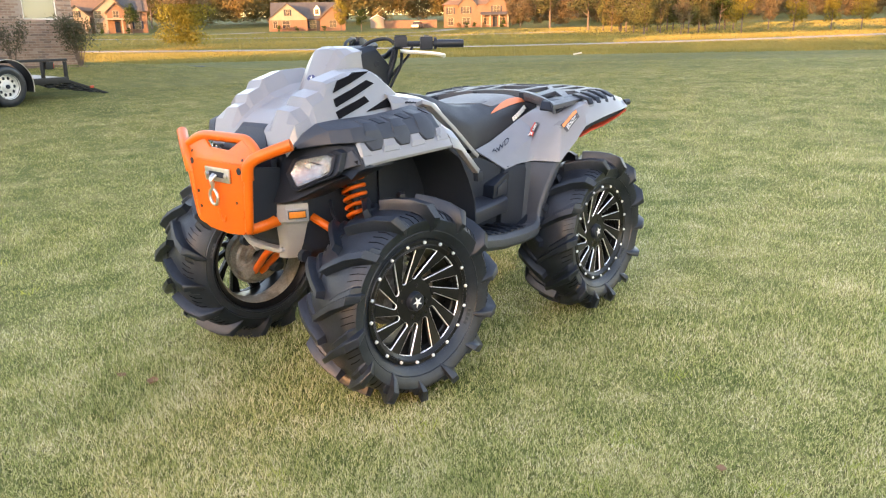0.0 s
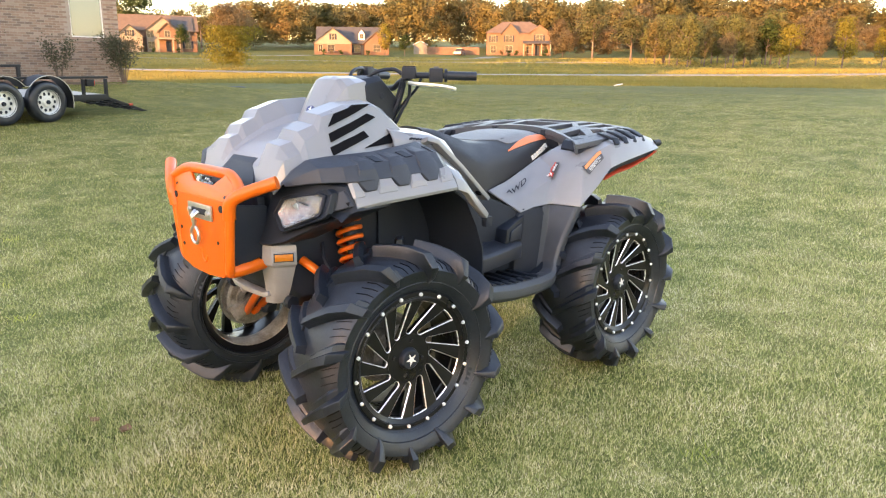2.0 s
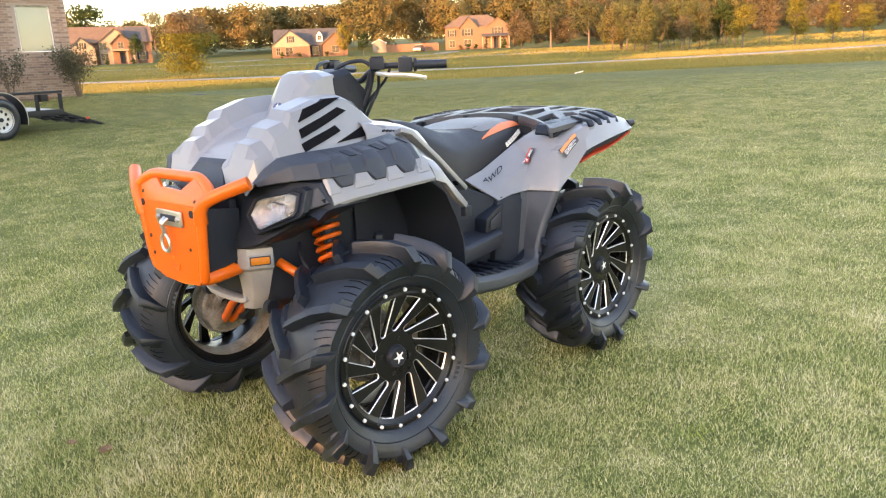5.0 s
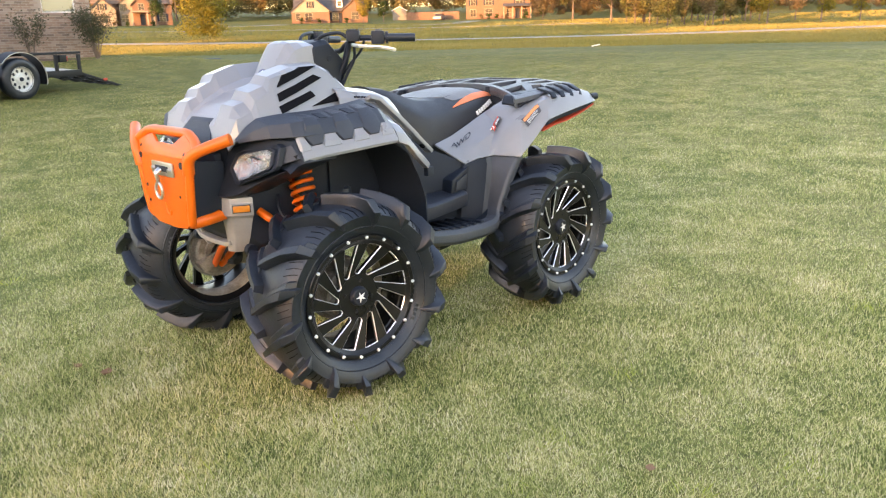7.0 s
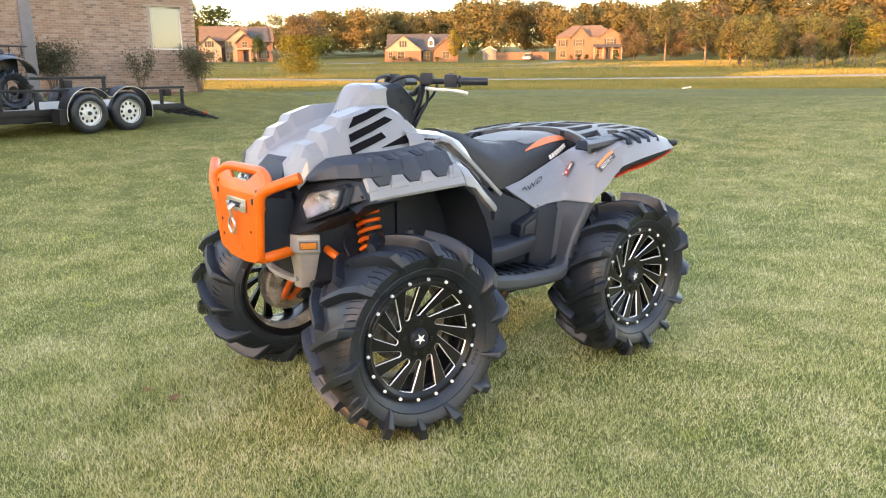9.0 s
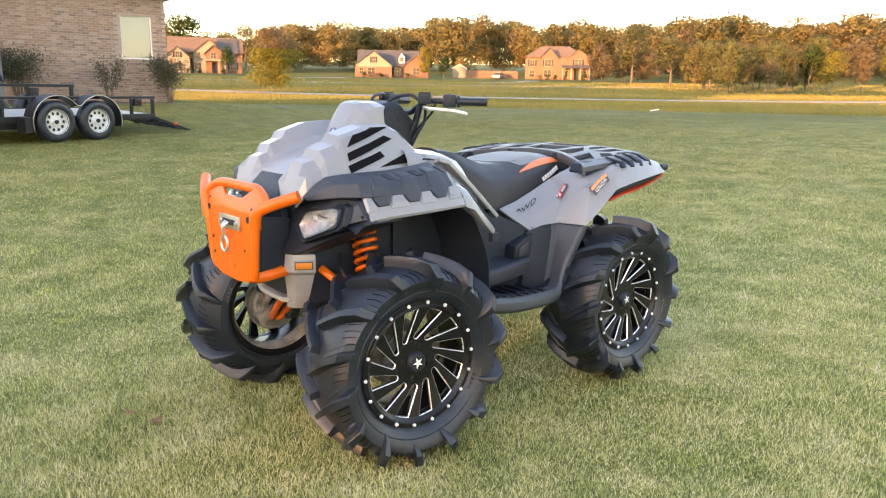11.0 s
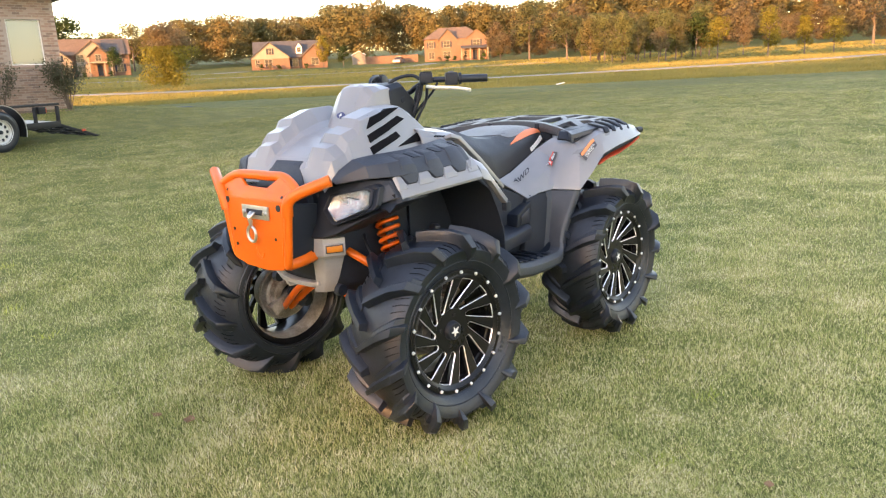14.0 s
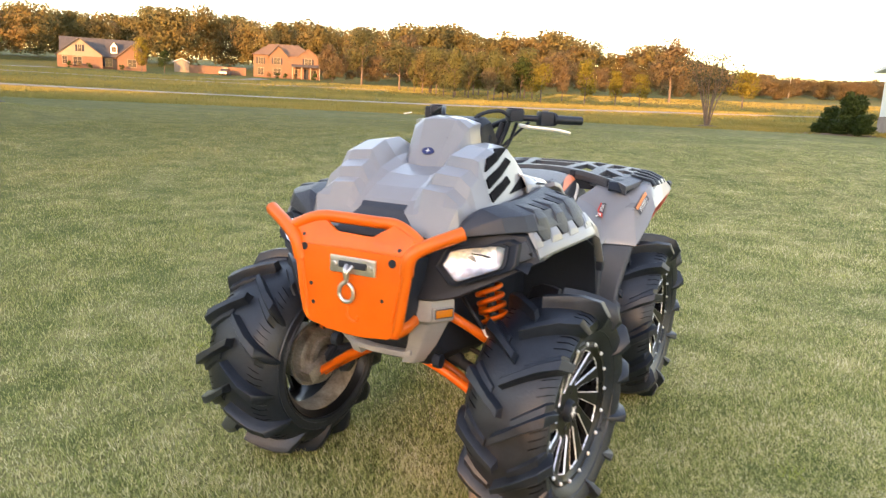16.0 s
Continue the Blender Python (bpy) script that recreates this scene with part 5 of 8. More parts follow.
both("tail_gap", tail_gap, M_DARK, "", smooth=40)
both("tail_knob", lambda bm: tube(bm, [(-1.03, 0.60, 1.062), (-1.065, 0.605, 1.064), (-1.075, 0.605, 1.064)], 0.018, 14), M_BLACK, "", smooth=50)
bm = bmesh.new()
loft(bm, [[(x, -0.44, z), (x, 0.44, z), (x, 0.40, 1.10), (x, -0.40, 1.10)] for x, z in ((-0.66, 1.03), (-0.80, 1.03), (-1.0, 1.05))])
part("rear_box", bm, M_DARK, atv, "", bevel=0.01)

# rear rack
def rack_z(x, y):
    return float(np.interp(-x, [0.445, 0.60, 0.70, 0.84, 1.08], [1.100, 1.124, 1.140, 1.152, 1.156])) - 0.024 * (y / 0.5) ** 2


edge = [(-0.475, 0.500), (-0.520, 0.455), (-0.585, 0.340), (-0.640, 0.225), (-0.672, 0.100), (-0.680, 0.0)]
front = edge + [(x, -y) for x, y in edge[-2::-1]]
outer = front + [(-0.62, -0.535), (-0.98, -0.525), (-1.045, -0.44), (-1.07, -0.20), (-1.07, 0.20), (-1.045, 0.44), (-0.98, 0.525), (-0.62, 0.535)]
SLOTS = [
    [(-0.725, -0.105), (-0.725, 0.105), (-0.88, 0.125), (-0.88, -0.125)],
    [(-0.915, -0.13), (-0.915, 0.13), (-1.03, 0.14), (-1.03, -0.14)],
    [(-0.705, 0.150), (-0.665, 0.262), (-0.80, 0.255), (-0.90, 0.175)],
    [(-0.84, 0.262), (-0.93, 0.190), (-1.03, 0.195), (-1.03, 0.258)],
    [(-0.625, 0.318), (-0.565, 0.420), (-0.655, 0.440), (-0.760, 0.325)],
    [(-0.81, 0.302), (-1.02, 0.300), (-1.005, 0.375), (-0.865, 0.372)],
    [(-0.705, 0.446), (-0.785, 0.372), (-0.83, 0.405), (-0.79, 0.462)],
    [(-0.865, 0.415), (-0.985, 0.410), (-0.965, 0.462), (-0.83, 0.466)],
]
bm = bmesh.new()
for outline in [outer] + SLOTS + [[(x, -y) for x, y in o] for o in SLOTS[2:]]:
    ring = [bm.verts.new((x, y, rack_z(x, y))) for x, y in outline]
    for a, b in zip(ring, ring[1:] + ring[:1]):
        bm.edges.new((a, b))
bmesh.ops.triangle_fill(bm, use_beauty=True, use_dissolve=False, edges=bm.edges[:], normal=(0, 0, 1))
low = bmesh.ops.extrude_face_region(bm, geom=bm.faces[:])
for v in low["geom"]:
    if isinstance(v, bmesh.types.BMVert):
        v.co.z -= 0.024
rack = part("rear_rack", bm, M_RACK, atv, "charcoal slotted rear rack", smooth=22, bevel=0.002, segments=1)
# deep front beam with its clips
bm = bmesh.new()
loft(bm, [[(x, y, rack_z(x, y) + 0.004), (x - 0.028, y, rack_z(x, y) + 0.004), (x - 0.028, y, rack_z(x, y) - 0.046), (x - 0.006, y, rack_z(x, y) - 0.046)] for x, y in front])
part("rack_beam", bm, M_RACK, rack, "", smooth=20, bevel=0.003)
for y in (0.40, 0.17, -0.17, -0.40):
    x = float(np.interp(abs(y), [p[1] for p in edge[::-1]], [p[0] for p in edge[::-1]]))
    bm = bmesh.new()
    box(bm, x - 0.012, x + 0.005, y - 0.016, y + 0.016, rack_z(x, y) - 0.034, rack_z(x, y) - 0.002)
    part("rack_clip", bm, M_BLACK, rack, "", smooth=0, bevel=0.002)
for s in (1, -1):
    for k in range(4):
        x = -0.70 - 0.078 * k
        bm = bmesh.new()
        bar(bm, [(x - 0.02, s * 0.47, rack_z(x, 0.47) + 0.001), (x - 0.004, s * 0.53, rack_z(x, 0.53) - 0.001), (x + 0.012, s * 0.584, 1.104), (x + 0.018, s * 0.602, 1.078)], 0.030, 0.016)
        part("rack_tooth", bm, M_BLACK, rack, "", smooth=40, bevel=0.005)


# broad dark feet of the rack on the fenders
for s in (1, -1):
    bm = bmesh.new()
    sheet(bm, [[(x, s * y0, z0), (x - 0.02, s * (y0 + y1) / 2, (z0 + z1) / 2 + 0.006), (x - 0.04, s * y1, z1)] for x, y0, z0, y1, z1 in ((-0.475, 0.415, 1.062, 0.500, 1.040), (-0.510, 0.405, 1.098, 0.520, 1.070), (-0.600, 0.400, 1.108, 0.535, 1.092), (-0.660, 0.400, 1.112, 0.540, 1.108))], 0.016)
    part("rack_foot", bm, M_BLACK, rack, "", smooth=30, bevel=0.003)


# stickers and lettering on the rear fender
def fender_at(c, r, lift=0.0):
    i, j = min(int(c), len(REAR) - 2), min(int(r), 2)
    f, g = c - i, r - j
    p = [[Vector(REAR[i + a][j + b]) for b in (0, 1)] for a in (0, 1)]
    q = p[0][0].lerp(p[1][0], f).lerp(p[0][1].lerp(p[1][1], f), g)
    du = p[1][0].lerp(p[1][1], g) - p[0][0].lerp(p[0][1], g)
    dv = p[0][1].lerp(p[1][1], f) - p[0][0].lerp(p[1][0], f)
    return q - du.cross(dv).normalized() * lift


def decal(name, corners, material, lift, u0=0.0, u1=1.0, v0=0.0, v1=1.0):
    """A sticker on the fender: corners (along, down) run bottom-front, bottom-back, top-back, top-front."""
    (c0, r0), (c1, r1), (c2, r2), (c3, r3) = corners
    for k, fender in enumerate(rear):
        s = 1 if k == 0 else -1
        rows = []
        for a in range(6):
            row = []
            for b in range(6):
                u, v = u0 + (u1 - u0) * a / 5, v0 + (v1 - v0) * b / 5
                c = (c0 * (1 - u) + c1 * u) * (1 - v) + (c3 * (1 - u) + c2 * u) * v
                d = (r0 * (1 - u) + r1 * u) * (1 - v) + (r3 * (1 - u) + r2 * u) * v
                row.append(fender_at(c, d, lift))
            rows.append(row)
        bm = bmesh.new()
        sheet(bm, rows, 0.0012)
        for v in bm.verts:
            v.co.y *= s
        part(name, bm, material, fender, "", smooth=0)


M_STICK = surface("dark_sticker", (0.05, 0.05, 0.055), (0.07, 0.07, 0.075), 0.4, bump=0.0)
M_STICK_O = surface("orange_sticker", (0.80, 0.25, 0.08), (0.85, 0.30, 0.10), 0.4, bump=0.0)
M_STICK_R = surface("red_sticker", (0.62, 0.06, 0.04), (0.68, 0.08, 0.05), 0.4, bump=0.0)
S1 = [(4.98, 2.02), (5.46, 2.42), (6.44, 2.36), (6.16, 2.02)]
decal("warning_sticker", S1, M_STICK, 0.0106)
decal("warning_band", S1, M_STICK_O, 0.0124, 0.02, 0.36, 0.02, 0.98)
for u, v in ((0.48, 0.80), (0.60, 0.85), (0.72, 0.62), (0.84, 0.75)):
    decal("sticker_text", S1, M_WHITE, 0.0136, u, u + 0.045, 0.12, v)
S2 = [(2.80, 1.84), (3.18, 2.06), (3.60, 1.06), (3.40, 0.90)]
decal("warning_sticker", S2, M_STICK, 0.0106)
decal("warning_band", S2, M_STICK_R, 0.0124, 0.02, 0.98, 0.02, 0.36)
decal("warning_band", S2, M_STICK_R, 0.0124, 0.02, 0.25, 0.36, 0.98)
decal("sticker_text", S2, M_WHITE, 0.0142, 0.25, 0.75, 0.08, 0.26)
for u in (0.40, 0.58, 0.76):
    decal("sticker_text", S2, M_WHITE, 0.0136, u, u + 0.07, 0.45, 0.88)

letters = text_mesh("AWD", 1.0, 0.02)
for k, fender in enumerate(rear):
    s = 1 if k == 0 else -1
    me = letters.copy()
    me.name = "lettering"
    for v in me.vertices:
        tx, ty = v.co.x, v.co.y
        if s < 0:
            tx = -tx
        q = fender_at(1.20 + tx * 0.43 + ty * 0.12, 1.06 - ty * 0.62 - tx * 0.08, 0.0125 + 0.03 * v.co.z)
        v.co = Vector((q.x, q.y * s, q.z))
    me.materials.clear()
    me.materials.append(M_DARK)
    o = new("lettering", me)
    o.parent = fender
# unreadable model script on the tank band: plain dark bars
for s in (1, -1):
    for k in range(5):
        bm = bmesh.new()
        box(bm, -0.006, 0.006, -0.002, 0.003, -0.010, 0.010, pose(0.462 - 0.017 * k, s * (0.362 + 0.001 * k), 1.152 - 0.002 * k, s * -48, 0, 0))
        part("lettering_bar", bm, M_DARK, atv, "", smooth=0)

# handlebar, turned with the front wheels
BAR_A, BAR_B = Vector((0.2207, 0.9753, 0)), Vector((-0.9753, 0.2207, 0))


def on_bar(along, back, z):
    return Vector((0.22, 0.01, z)) + BAR_A * along + BAR_B * back


bm = bmesh.new()
half = [(0.392, 0.152, 1.398), (0.351, 0.090, 1.400), (0.298, 0.010, 1.400), (0.208, -0.042, 1.398), (0.120, -0.052, 1.372), (0.050, -0.050, 1.345)]
tube(bm, smooth_line([on_bar(*q) for q in half] + [on_bar(-a, b, z) for a, b, z in half[::-1]], 5), 0.0125, 12)
bars = part("handlebar", bm, M_BLACK, atv, "black handlebar with rubber grips", smooth=50)
for s in (1, -1):
    a, b = on_bar(s * 0.396, 0.158, 1.398), on_bar(s * 0.330, 0.054, 1.400)
    bm = bmesh.new()
    rings = 20
    tube(bm, [a.lerp(b, f) for f in np.linspace(0, 1, rings)], 0.0190, 14)
    for i, v in enumerate(bm.verts):
        k = i // 14
        c = a.lerp(b, k / (rings - 1))
        v.co = c + (v.co - c) * (1.0 if k % 2 else 0.9)
    part("grip", bm, M_RUBBER, bars, "black rubber grip", smooth=50)
    d = (b - a).normalized()
    bm = bmesh.new()
    tube(bm, [b - d * 0.002, b + d * 0.010], 0.027, 14)
    part("grip_collar", bm, M_BLACK, bars, "", smooth=40)
    facing = d.to_track_quat('Y', 'Z').to_matrix().to_4x4()
    bm = bmesh.new()
    box(bm, -0.028, 0.028, -0.030, 0.028, -0.028, 0.030, Matrix.Translation(b + d * 0.045) @ facing)
    block = part("switch_block", bm, M_BLACK, bars, "", bevel=0.008)
    bm = bmesh.new()
    box(bm, -0.010, 0.010, -0.012, 0.010, 0.028, 0.036, Matrix.Translation(b + d * 0.045) @ facing)
    box(bm, 0.024, 0.033, -0.016, 0.004, -0.010, 0.008, Matrix.Translation(b + d * 0.045) @ facing)
    part("switch", bm, M_RACK, bars, "", bevel=0.002)
    # master cylinder with its clamp bolts
    bm = bmesh.new()
    box(bm, -0.030, 0.032, -0.030, 0.030, -0.022, 0.026, Matrix.Translation(on_bar(s * 0.205, -0.055, 1.408)) @ facing)
    part("brake_reservoir", bm, M_BLACK, bars, "", bevel=0.007)
    bm = bmesh.new()
    box(bm, -0.026, 0.028, -0.026, 0.026, 0.026, 0.031, Matrix.Translation(on_bar(s * 0.205, -0.055, 1.408)) @ facing)
    part("reservoir_lid", bm, M_DARK, bars, "", bevel=0.002)
    bm = bmesh.new()
    lever = [(0.248, -0.078, 1.372), (0.290, -0.070, 1.366), (0.340, -0.030, 1.362), (0.384, 0.014, 1.356), (0.408, 0.040, 1.348)]
    lever = [on_bar(s * q[0], q[1], q[2]) for q in lever]
    bar(bm, smooth_line(lever, 4), 0.020, 0.015)
    tube(bm, [lever[-1] - BAR_A * s * 0.004, lever[-1] + BAR_A * s * 0.006], 0.009, 10)
    part("brake_lever", bm, M_STEEL, bars, "polished brake lever", smooth=40, bevel=0.003)
for pts, r in (
    ([on_bar(0.20, -0.085, 1.405), (0.37, 0.15, 1.425), (0.43, 0.09, 1.405), (0.46, 0.02, 1.33)], 0.008),
    ([on_bar(0.19, -0.070, 1.385), (0.325, 0.16, 1.33), (0.345, 0.135, 1.26), (0.36, 0.11, 1.19)], 0.009),
    ([on_bar(0.22, -0.060, 1.380), (0.305, 0.18, 1.31), (0.325, 0.155, 1.25), (0.34, 0.12, 1.18)], 0.007),
    ([on_bar(0.15, -0.052, 1.375), (0.31, 0.12, 1.30), (0.33, 0.09, 1.20)], 0.016),
    ([on_bar(0.26, -0.030, 1.385), (0.285, 0.20, 1.34), (0.315, 0.14, 1.27), (0.335, 0.10, 1.20)], 0.006),
    ([on_bar(-0.20, -0.085, 1.405), (0.30, -0.14, 1.43), (0.40, -0.09, 1.41), (0.44, -0.05, 1.33)], 0.008),
):
    bm = bmesh.new()
    tube(bm, smooth_line(pts, 5), r, 10)
    part("cable", bm, M_BLACK, bars, "", smooth=50)


# ---- trees ----
SOFT = {}


def crown_data(seed, lobes, count, size, low=0.22, squash=1.0):
    """Leaf clumps of a crown one metre high: quads on the skins of uneven lobes."""
    rng = np.random.default_rng(seed)
    v, f, soft = [], [], []
    spread = []
    for i in range(lobes):
        a = rng.uniform(0, 2 * math.pi)
        h = rng.uniform(low + 0.10, 0.90)
        out = rng.uniform(0.05, 0.24) * (1 - abs(h - 0.5) * 0.8)
        spread.append((math.cos(a) * out * squash, math.sin(a) * out * squash, h, rng.uniform(0.085, 0.165)))
    for i in range(count):
        cx, cy, cz, r = spread[rng.integers(lobes)]
        d = rng.normal(size=3)
        d /= np.linalg.norm(d)
        c = np.array((cx, cy, cz)) + d * np.array((r * squash, r * squash, r * 0.9)) * rng.uniform(0.55, 1.12)
        if c[2] < low * 0.8:
            continue
        n = d + rng.normal(size=3) * 0.6
        n /= np.linalg.norm(n)
        t = np.cross(n, rng.normal(size=3))
        t /= np.linalg.norm(t)
        b = np.cross(n, t)
        s = size * rng.uniform(0.55, 1.3)
        k = len(v)
        v += [c - t * s - b * s * 0.4, c + t * s * 0.2 - b * s, c + t * s + b * s * 0.3, c - t * s * 0.3 + b * s]
        f.append((k, k + 1, k + 2, k + 3))
        up = np.array((cx, cy, 0.35 * (cz - 0.5))) * 1.5 + d
        soft.append(up / np.linalg.norm(up))
    SOFT[len(v), seed] = np.repeat(np.array(soft), 4, 0)
    return np.array(v), f


def trunk_data(seed, height=0.62, r=0.022, limbs=5, seg=6):
    """Tapered trunk with limbs, for a tree one metre high."""
    rng = np.random.default_rng(seed)
    bm = bmesh.new()
    tube(bm, [(0, 0, -0.02), (rng.uniform(-.01, .01), 0, height * 0.4), (rng.uniform(-.03, .03), rng.uniform(-.03, .03), height)], r, seg, r * 0.35)
    for i in range(limbs):
        a = rng.uniform(0, 2 * math.pi)
        z = height * rng.uniform(0.4, 0.85)
        o = rng.uniform(0.12, 0.26)
        tube(bm, [(0, 0, z), (math.cos(a) * o * 0.5, math.sin(a) * o * 0.5, z + 0.08), (math.cos(a) * o, math.sin(a) * o, z + rng.uniform(0.15, 0.3))], r * 0.5, 5, r * 0.12)
    v = np.array([x.co[:] for x in bm.verts])
    bm.verts.index_update()
    f = [tuple(x.index for x in q.verts) for q in bm.faces]
    bm.free()
    return v, f


def mesh_of(name, v, f, material):
    me = bpy.data.meshes.new(name)
    me.from_pydata([tuple(p) for p in v], [], f)
    me.materials.append(material)
    return me


def quads(name, v, material):
    """A mesh of loose four-cornered leaves, four points each."""
    n = len(v)
    me = bpy.data.meshes.new(name)
    me.vertices.add(n)
    me.vertices.foreach_set("co", np.asarray(v, np.float32).ravel())
    me.loops.add(n)
    me.loops.foreach_set("vertex_index", np.arange(n, dtype=np.int32))
    me.polygons.add(n // 4)
    me.polygons.foreach_set("loop_start", np.arange(0, n, 4, dtype=np.int32))
    me.update(calc_edges=True)
    me.materials.append(material)
    return me


def soften(me, normals):
    """Shade a crown by its round lobes rather than leaf by leaf."""
    me.polygons.foreach_set("use_smooth", [True] * len(me.polygons))
    me.normals_split_custom_set_from_vertices(normals)


CROWNS = [crown_data(s, n + 16, 2700, z * 0.52, lo, q) for s, n, z, lo, q in ((1, 9, 0.030, 0.20, 1.1), (2, 12, 0.028, 0.16, 1.0), (3, 8, 0.030, 0.26, 1.25), (4, 10, 0.029, 0.12, 0.8), (5, 14, 0.027, 0.18, 1.15))]
TRUNKS = [trunk_data(s + 20) for s in range(5)]
CROWN_ME = {}
TRUNK_ME = [mesh_of("trunk", v, f, M_BARK) for v, f in TRUNKS]


def tree(az, d, height, kind, leaf, label, group, width=1.0, dz=0.0, spin=0.0, name="tree"):
    t = root(name, Matrix.Translation(grounded(az, d, dz)) @ pose(0, 0, 0, 0, 0, spin) @ Matrix.Diagonal((height * width, height * width, height, 1)), label, "tree", group)
    key = (kind, leaf.name)
    if key not in CROWN_ME:
        CROWN_ME[key] = mesh_of("crown", *CROWNS[kind], leaf)
        soften(CROWN_ME[key], SOFT[len(CROWNS[kind][0]), kind + 1])
    for nm, me in (("trunk", TRUNK_ME[kind]), ("crown", CROWN_ME[key])):
        o = new(nm, me)
        o.parent = t
    return t


def woods(name, spots, material, label, keep=1.0):
    """Many trees as one mass."""
    vs, ns = [], []
    for i, (x, y, z, h, w) in enumerate(spots):
        v = CROWNS[i % len(CROWNS)][0]
        a = i * 2.4
        c, s = math.cos(a), math.sin(a)
        m = np.array(((c * w * h, -s * w * h, 0), (s * w * h, c * w * h, 0), (0, 0, h)))
        vs.append(v @ m.T + np.array((x, y, z)))
        ns.append(SOFT[len(v), i % len(CROWNS) + 1] @ np.array(((c, -s, 0), (s, c, 0), (0, 0, 1))).T)
    me = quads(name, np.concatenate(vs), material)
    soften(me, np.concatenate(ns))
    return tagged(new(name, me), label, "woods", kind="stuff")


rng = np.random.default_rng(11)
SKY_AZ = [-183, -178, -174, -171, -169, -165.3, -164, -161.9, -157.6, -155.5, -151, -147, -145, -142.5, -139.2, -136.7, -134.5, -131.5, -130, -128, -124, -122, -119.8, -117.3, -112, -104]
SKY_AZ = [a + 0.4 if a < -160 else a for a in SKY_AZ]
SKY_EL = [2.9, 3.0, 3.2, 4.5, 5.3, 4.4, 5.1, 5.7, 5.6, 5.3, 6.1, 5.6, 5.3, 5.7, 5.5, 5.6, 5.9, 5.9, 5.3, 5.1, 5.3, 4.9, 5.2, 4.0, 4.4, 5.8]
SKY_EL = [e + 0.25 if a > -166 else e for a, e in zip(SKY_AZ, SKY_EL)]
spots = []
for k in range(115):
    az = -104 - 66 * (k + rng.uniform(-0.4, 0.4)) / 115
    d = rng.uniform(192, 250)
    x, y, z = grounded(az, d)
    top = 1.41 + d * math.tan(radians(float(np.interp(az, SKY_AZ, SKY_EL)) + rng.uniform(-0.7, 0.05)))
    h = max(6.0, (top - z) * 1.04)
    spots.append((x, y, z - 0.16 * h, h * 1.16, rng.uniform(0.95, 1.35)))
woods("woods", spots, M_LEAF, "belt of autumn woodland behind the houses")
spots = []
for k in range(44):
    az = -143 - 29 * (k + rng.uniform(-0.4, 0.4)) / 44
    d = rng.uniform(150, 185)
    x, y, z = grounded(az, d)
    top = 1.41 + d * math.tan(radians(float(np.interp(az, SKY_AZ, SKY_EL)) - rng.uniform(0.9, 2.4)))
    h = max(4.0, top - z)
    spots.append((x, y, z - 0.14 * h, h * 1.14, rng.uniform(0.8, 1.1)))
woods("woods", spots, M_LEAF_R, "edge of autumn woodland with rust and green leaves")
spots = []
for k in range(84):
    az = -170.5 - 20 * (k + rng.uniform(-0.4, 0.4)) / 84
    d = rng.uniform(175, 240)
    x, y, z = grounded(az, d)
    top = 1.41 + d * math.tan(radians(float(np.interp(az, [-184, -178, -174, -171], [3.2, 3.2, 3.5, 4.2])) + rng.uniform(-0.45, 0.05)))
    h = max(3.5, top - z)
    spots.append((x, y, z - 0.22 * h, h * 1.22, rng.uniform(1.3, 1.9)))
woods("woods", spots, M_LEAF_R, "far wooded ridge in autumn colour")

TREES = [
    (-160.07, 95, 5.0, 4, M_LEAF_Y, 1.0), (-163.4, 95, 6.0, 1, M_LEAF_Y, 0.85), (-165.7, 96, 4.6, 3, M_LEAF_Y, 0.95), (-167.5, 97, 4.2, 4, M_LEAF_Y, 0.95),
    (-157.2, 100, 5.0, 0, M_LEAF, 1.0), (-154.0, 104, 5.5, 1, M_LEAF, 0.9), (-158.6, 110, 6.2, 2, M_LEAF_G, 0.9), (-161.8, 108, 5.2, 3, M_LEAF_R, 0.8),
    (-151.2, 120, 7.0, 0, M_LEAF, 1.1), (-148.8, 130, 8.5, 2, M_LEAF, 1.1), (-146.0, 150, 11, 4, M_LEAF, 1.0), (-169.8, 125, 10.5, 2, M_LEAF_R, 1.0),
    (-174.8, 110, 5.4, 4, M_LEAF_Y, 1.3), (-156.0, 92, 4.2, 2, M_LEAF_R, 0.8),
]
for i, (az, d, h, kind, leaf, w) in enumerate(TREES):
    tree(az + 0.55 if az < -155 else az, d, h, kind, leaf, "young tree in yellow autumn leaf beyond the road" if leaf is M_LEAF_Y else "olive and rust autumn tree at the field edge", "trees along the field", w, spin=37 * i)
rv = np.random.default_rng(19)
for i in range(17):
    f = (i + 0.5) / 17
    tree(-149.6 - 9.4 * f + rv.uniform(-0.25, 0.25), rv.uniform(98, 122), rv.uniform(5.6, 8.2), (3, 1, 3, 4)[i % 4], (M_LEAF_O, M_LEAF, M_LEAF_O)[i % 3], "dense olive young tree in a grove beyond the road", "grove of young trees", rv.uniform(0.75, 0.95), dz=-0.5, spin=53 * i)
for i, (az, d, h, kind, leaf, w) in enumerate(((-130.3, 163, 7.2, 1, M_LEAF_Y, 0.8), (-131.8, 166, 4.6, 4, M_LEAF_G, 1.2), (-115.6, 163, 6.0, 2, M_LEAF_G, 0.7), (-143.8, 158, 5.0, 3, M_LEAF_G, 0.9), (-110.9, 215, 15.5, 1, M_LEAF, 0.9), (-112.6, 190, 13.0, 0, M_LEAF_G, 1.2), (-116.9, 195, 11.5, 4, M_LEAF, 1.0))):
    tree(az, d, h, kind, leaf, "garden tree beside a far house", "garden trees", w, spin=51 * i)

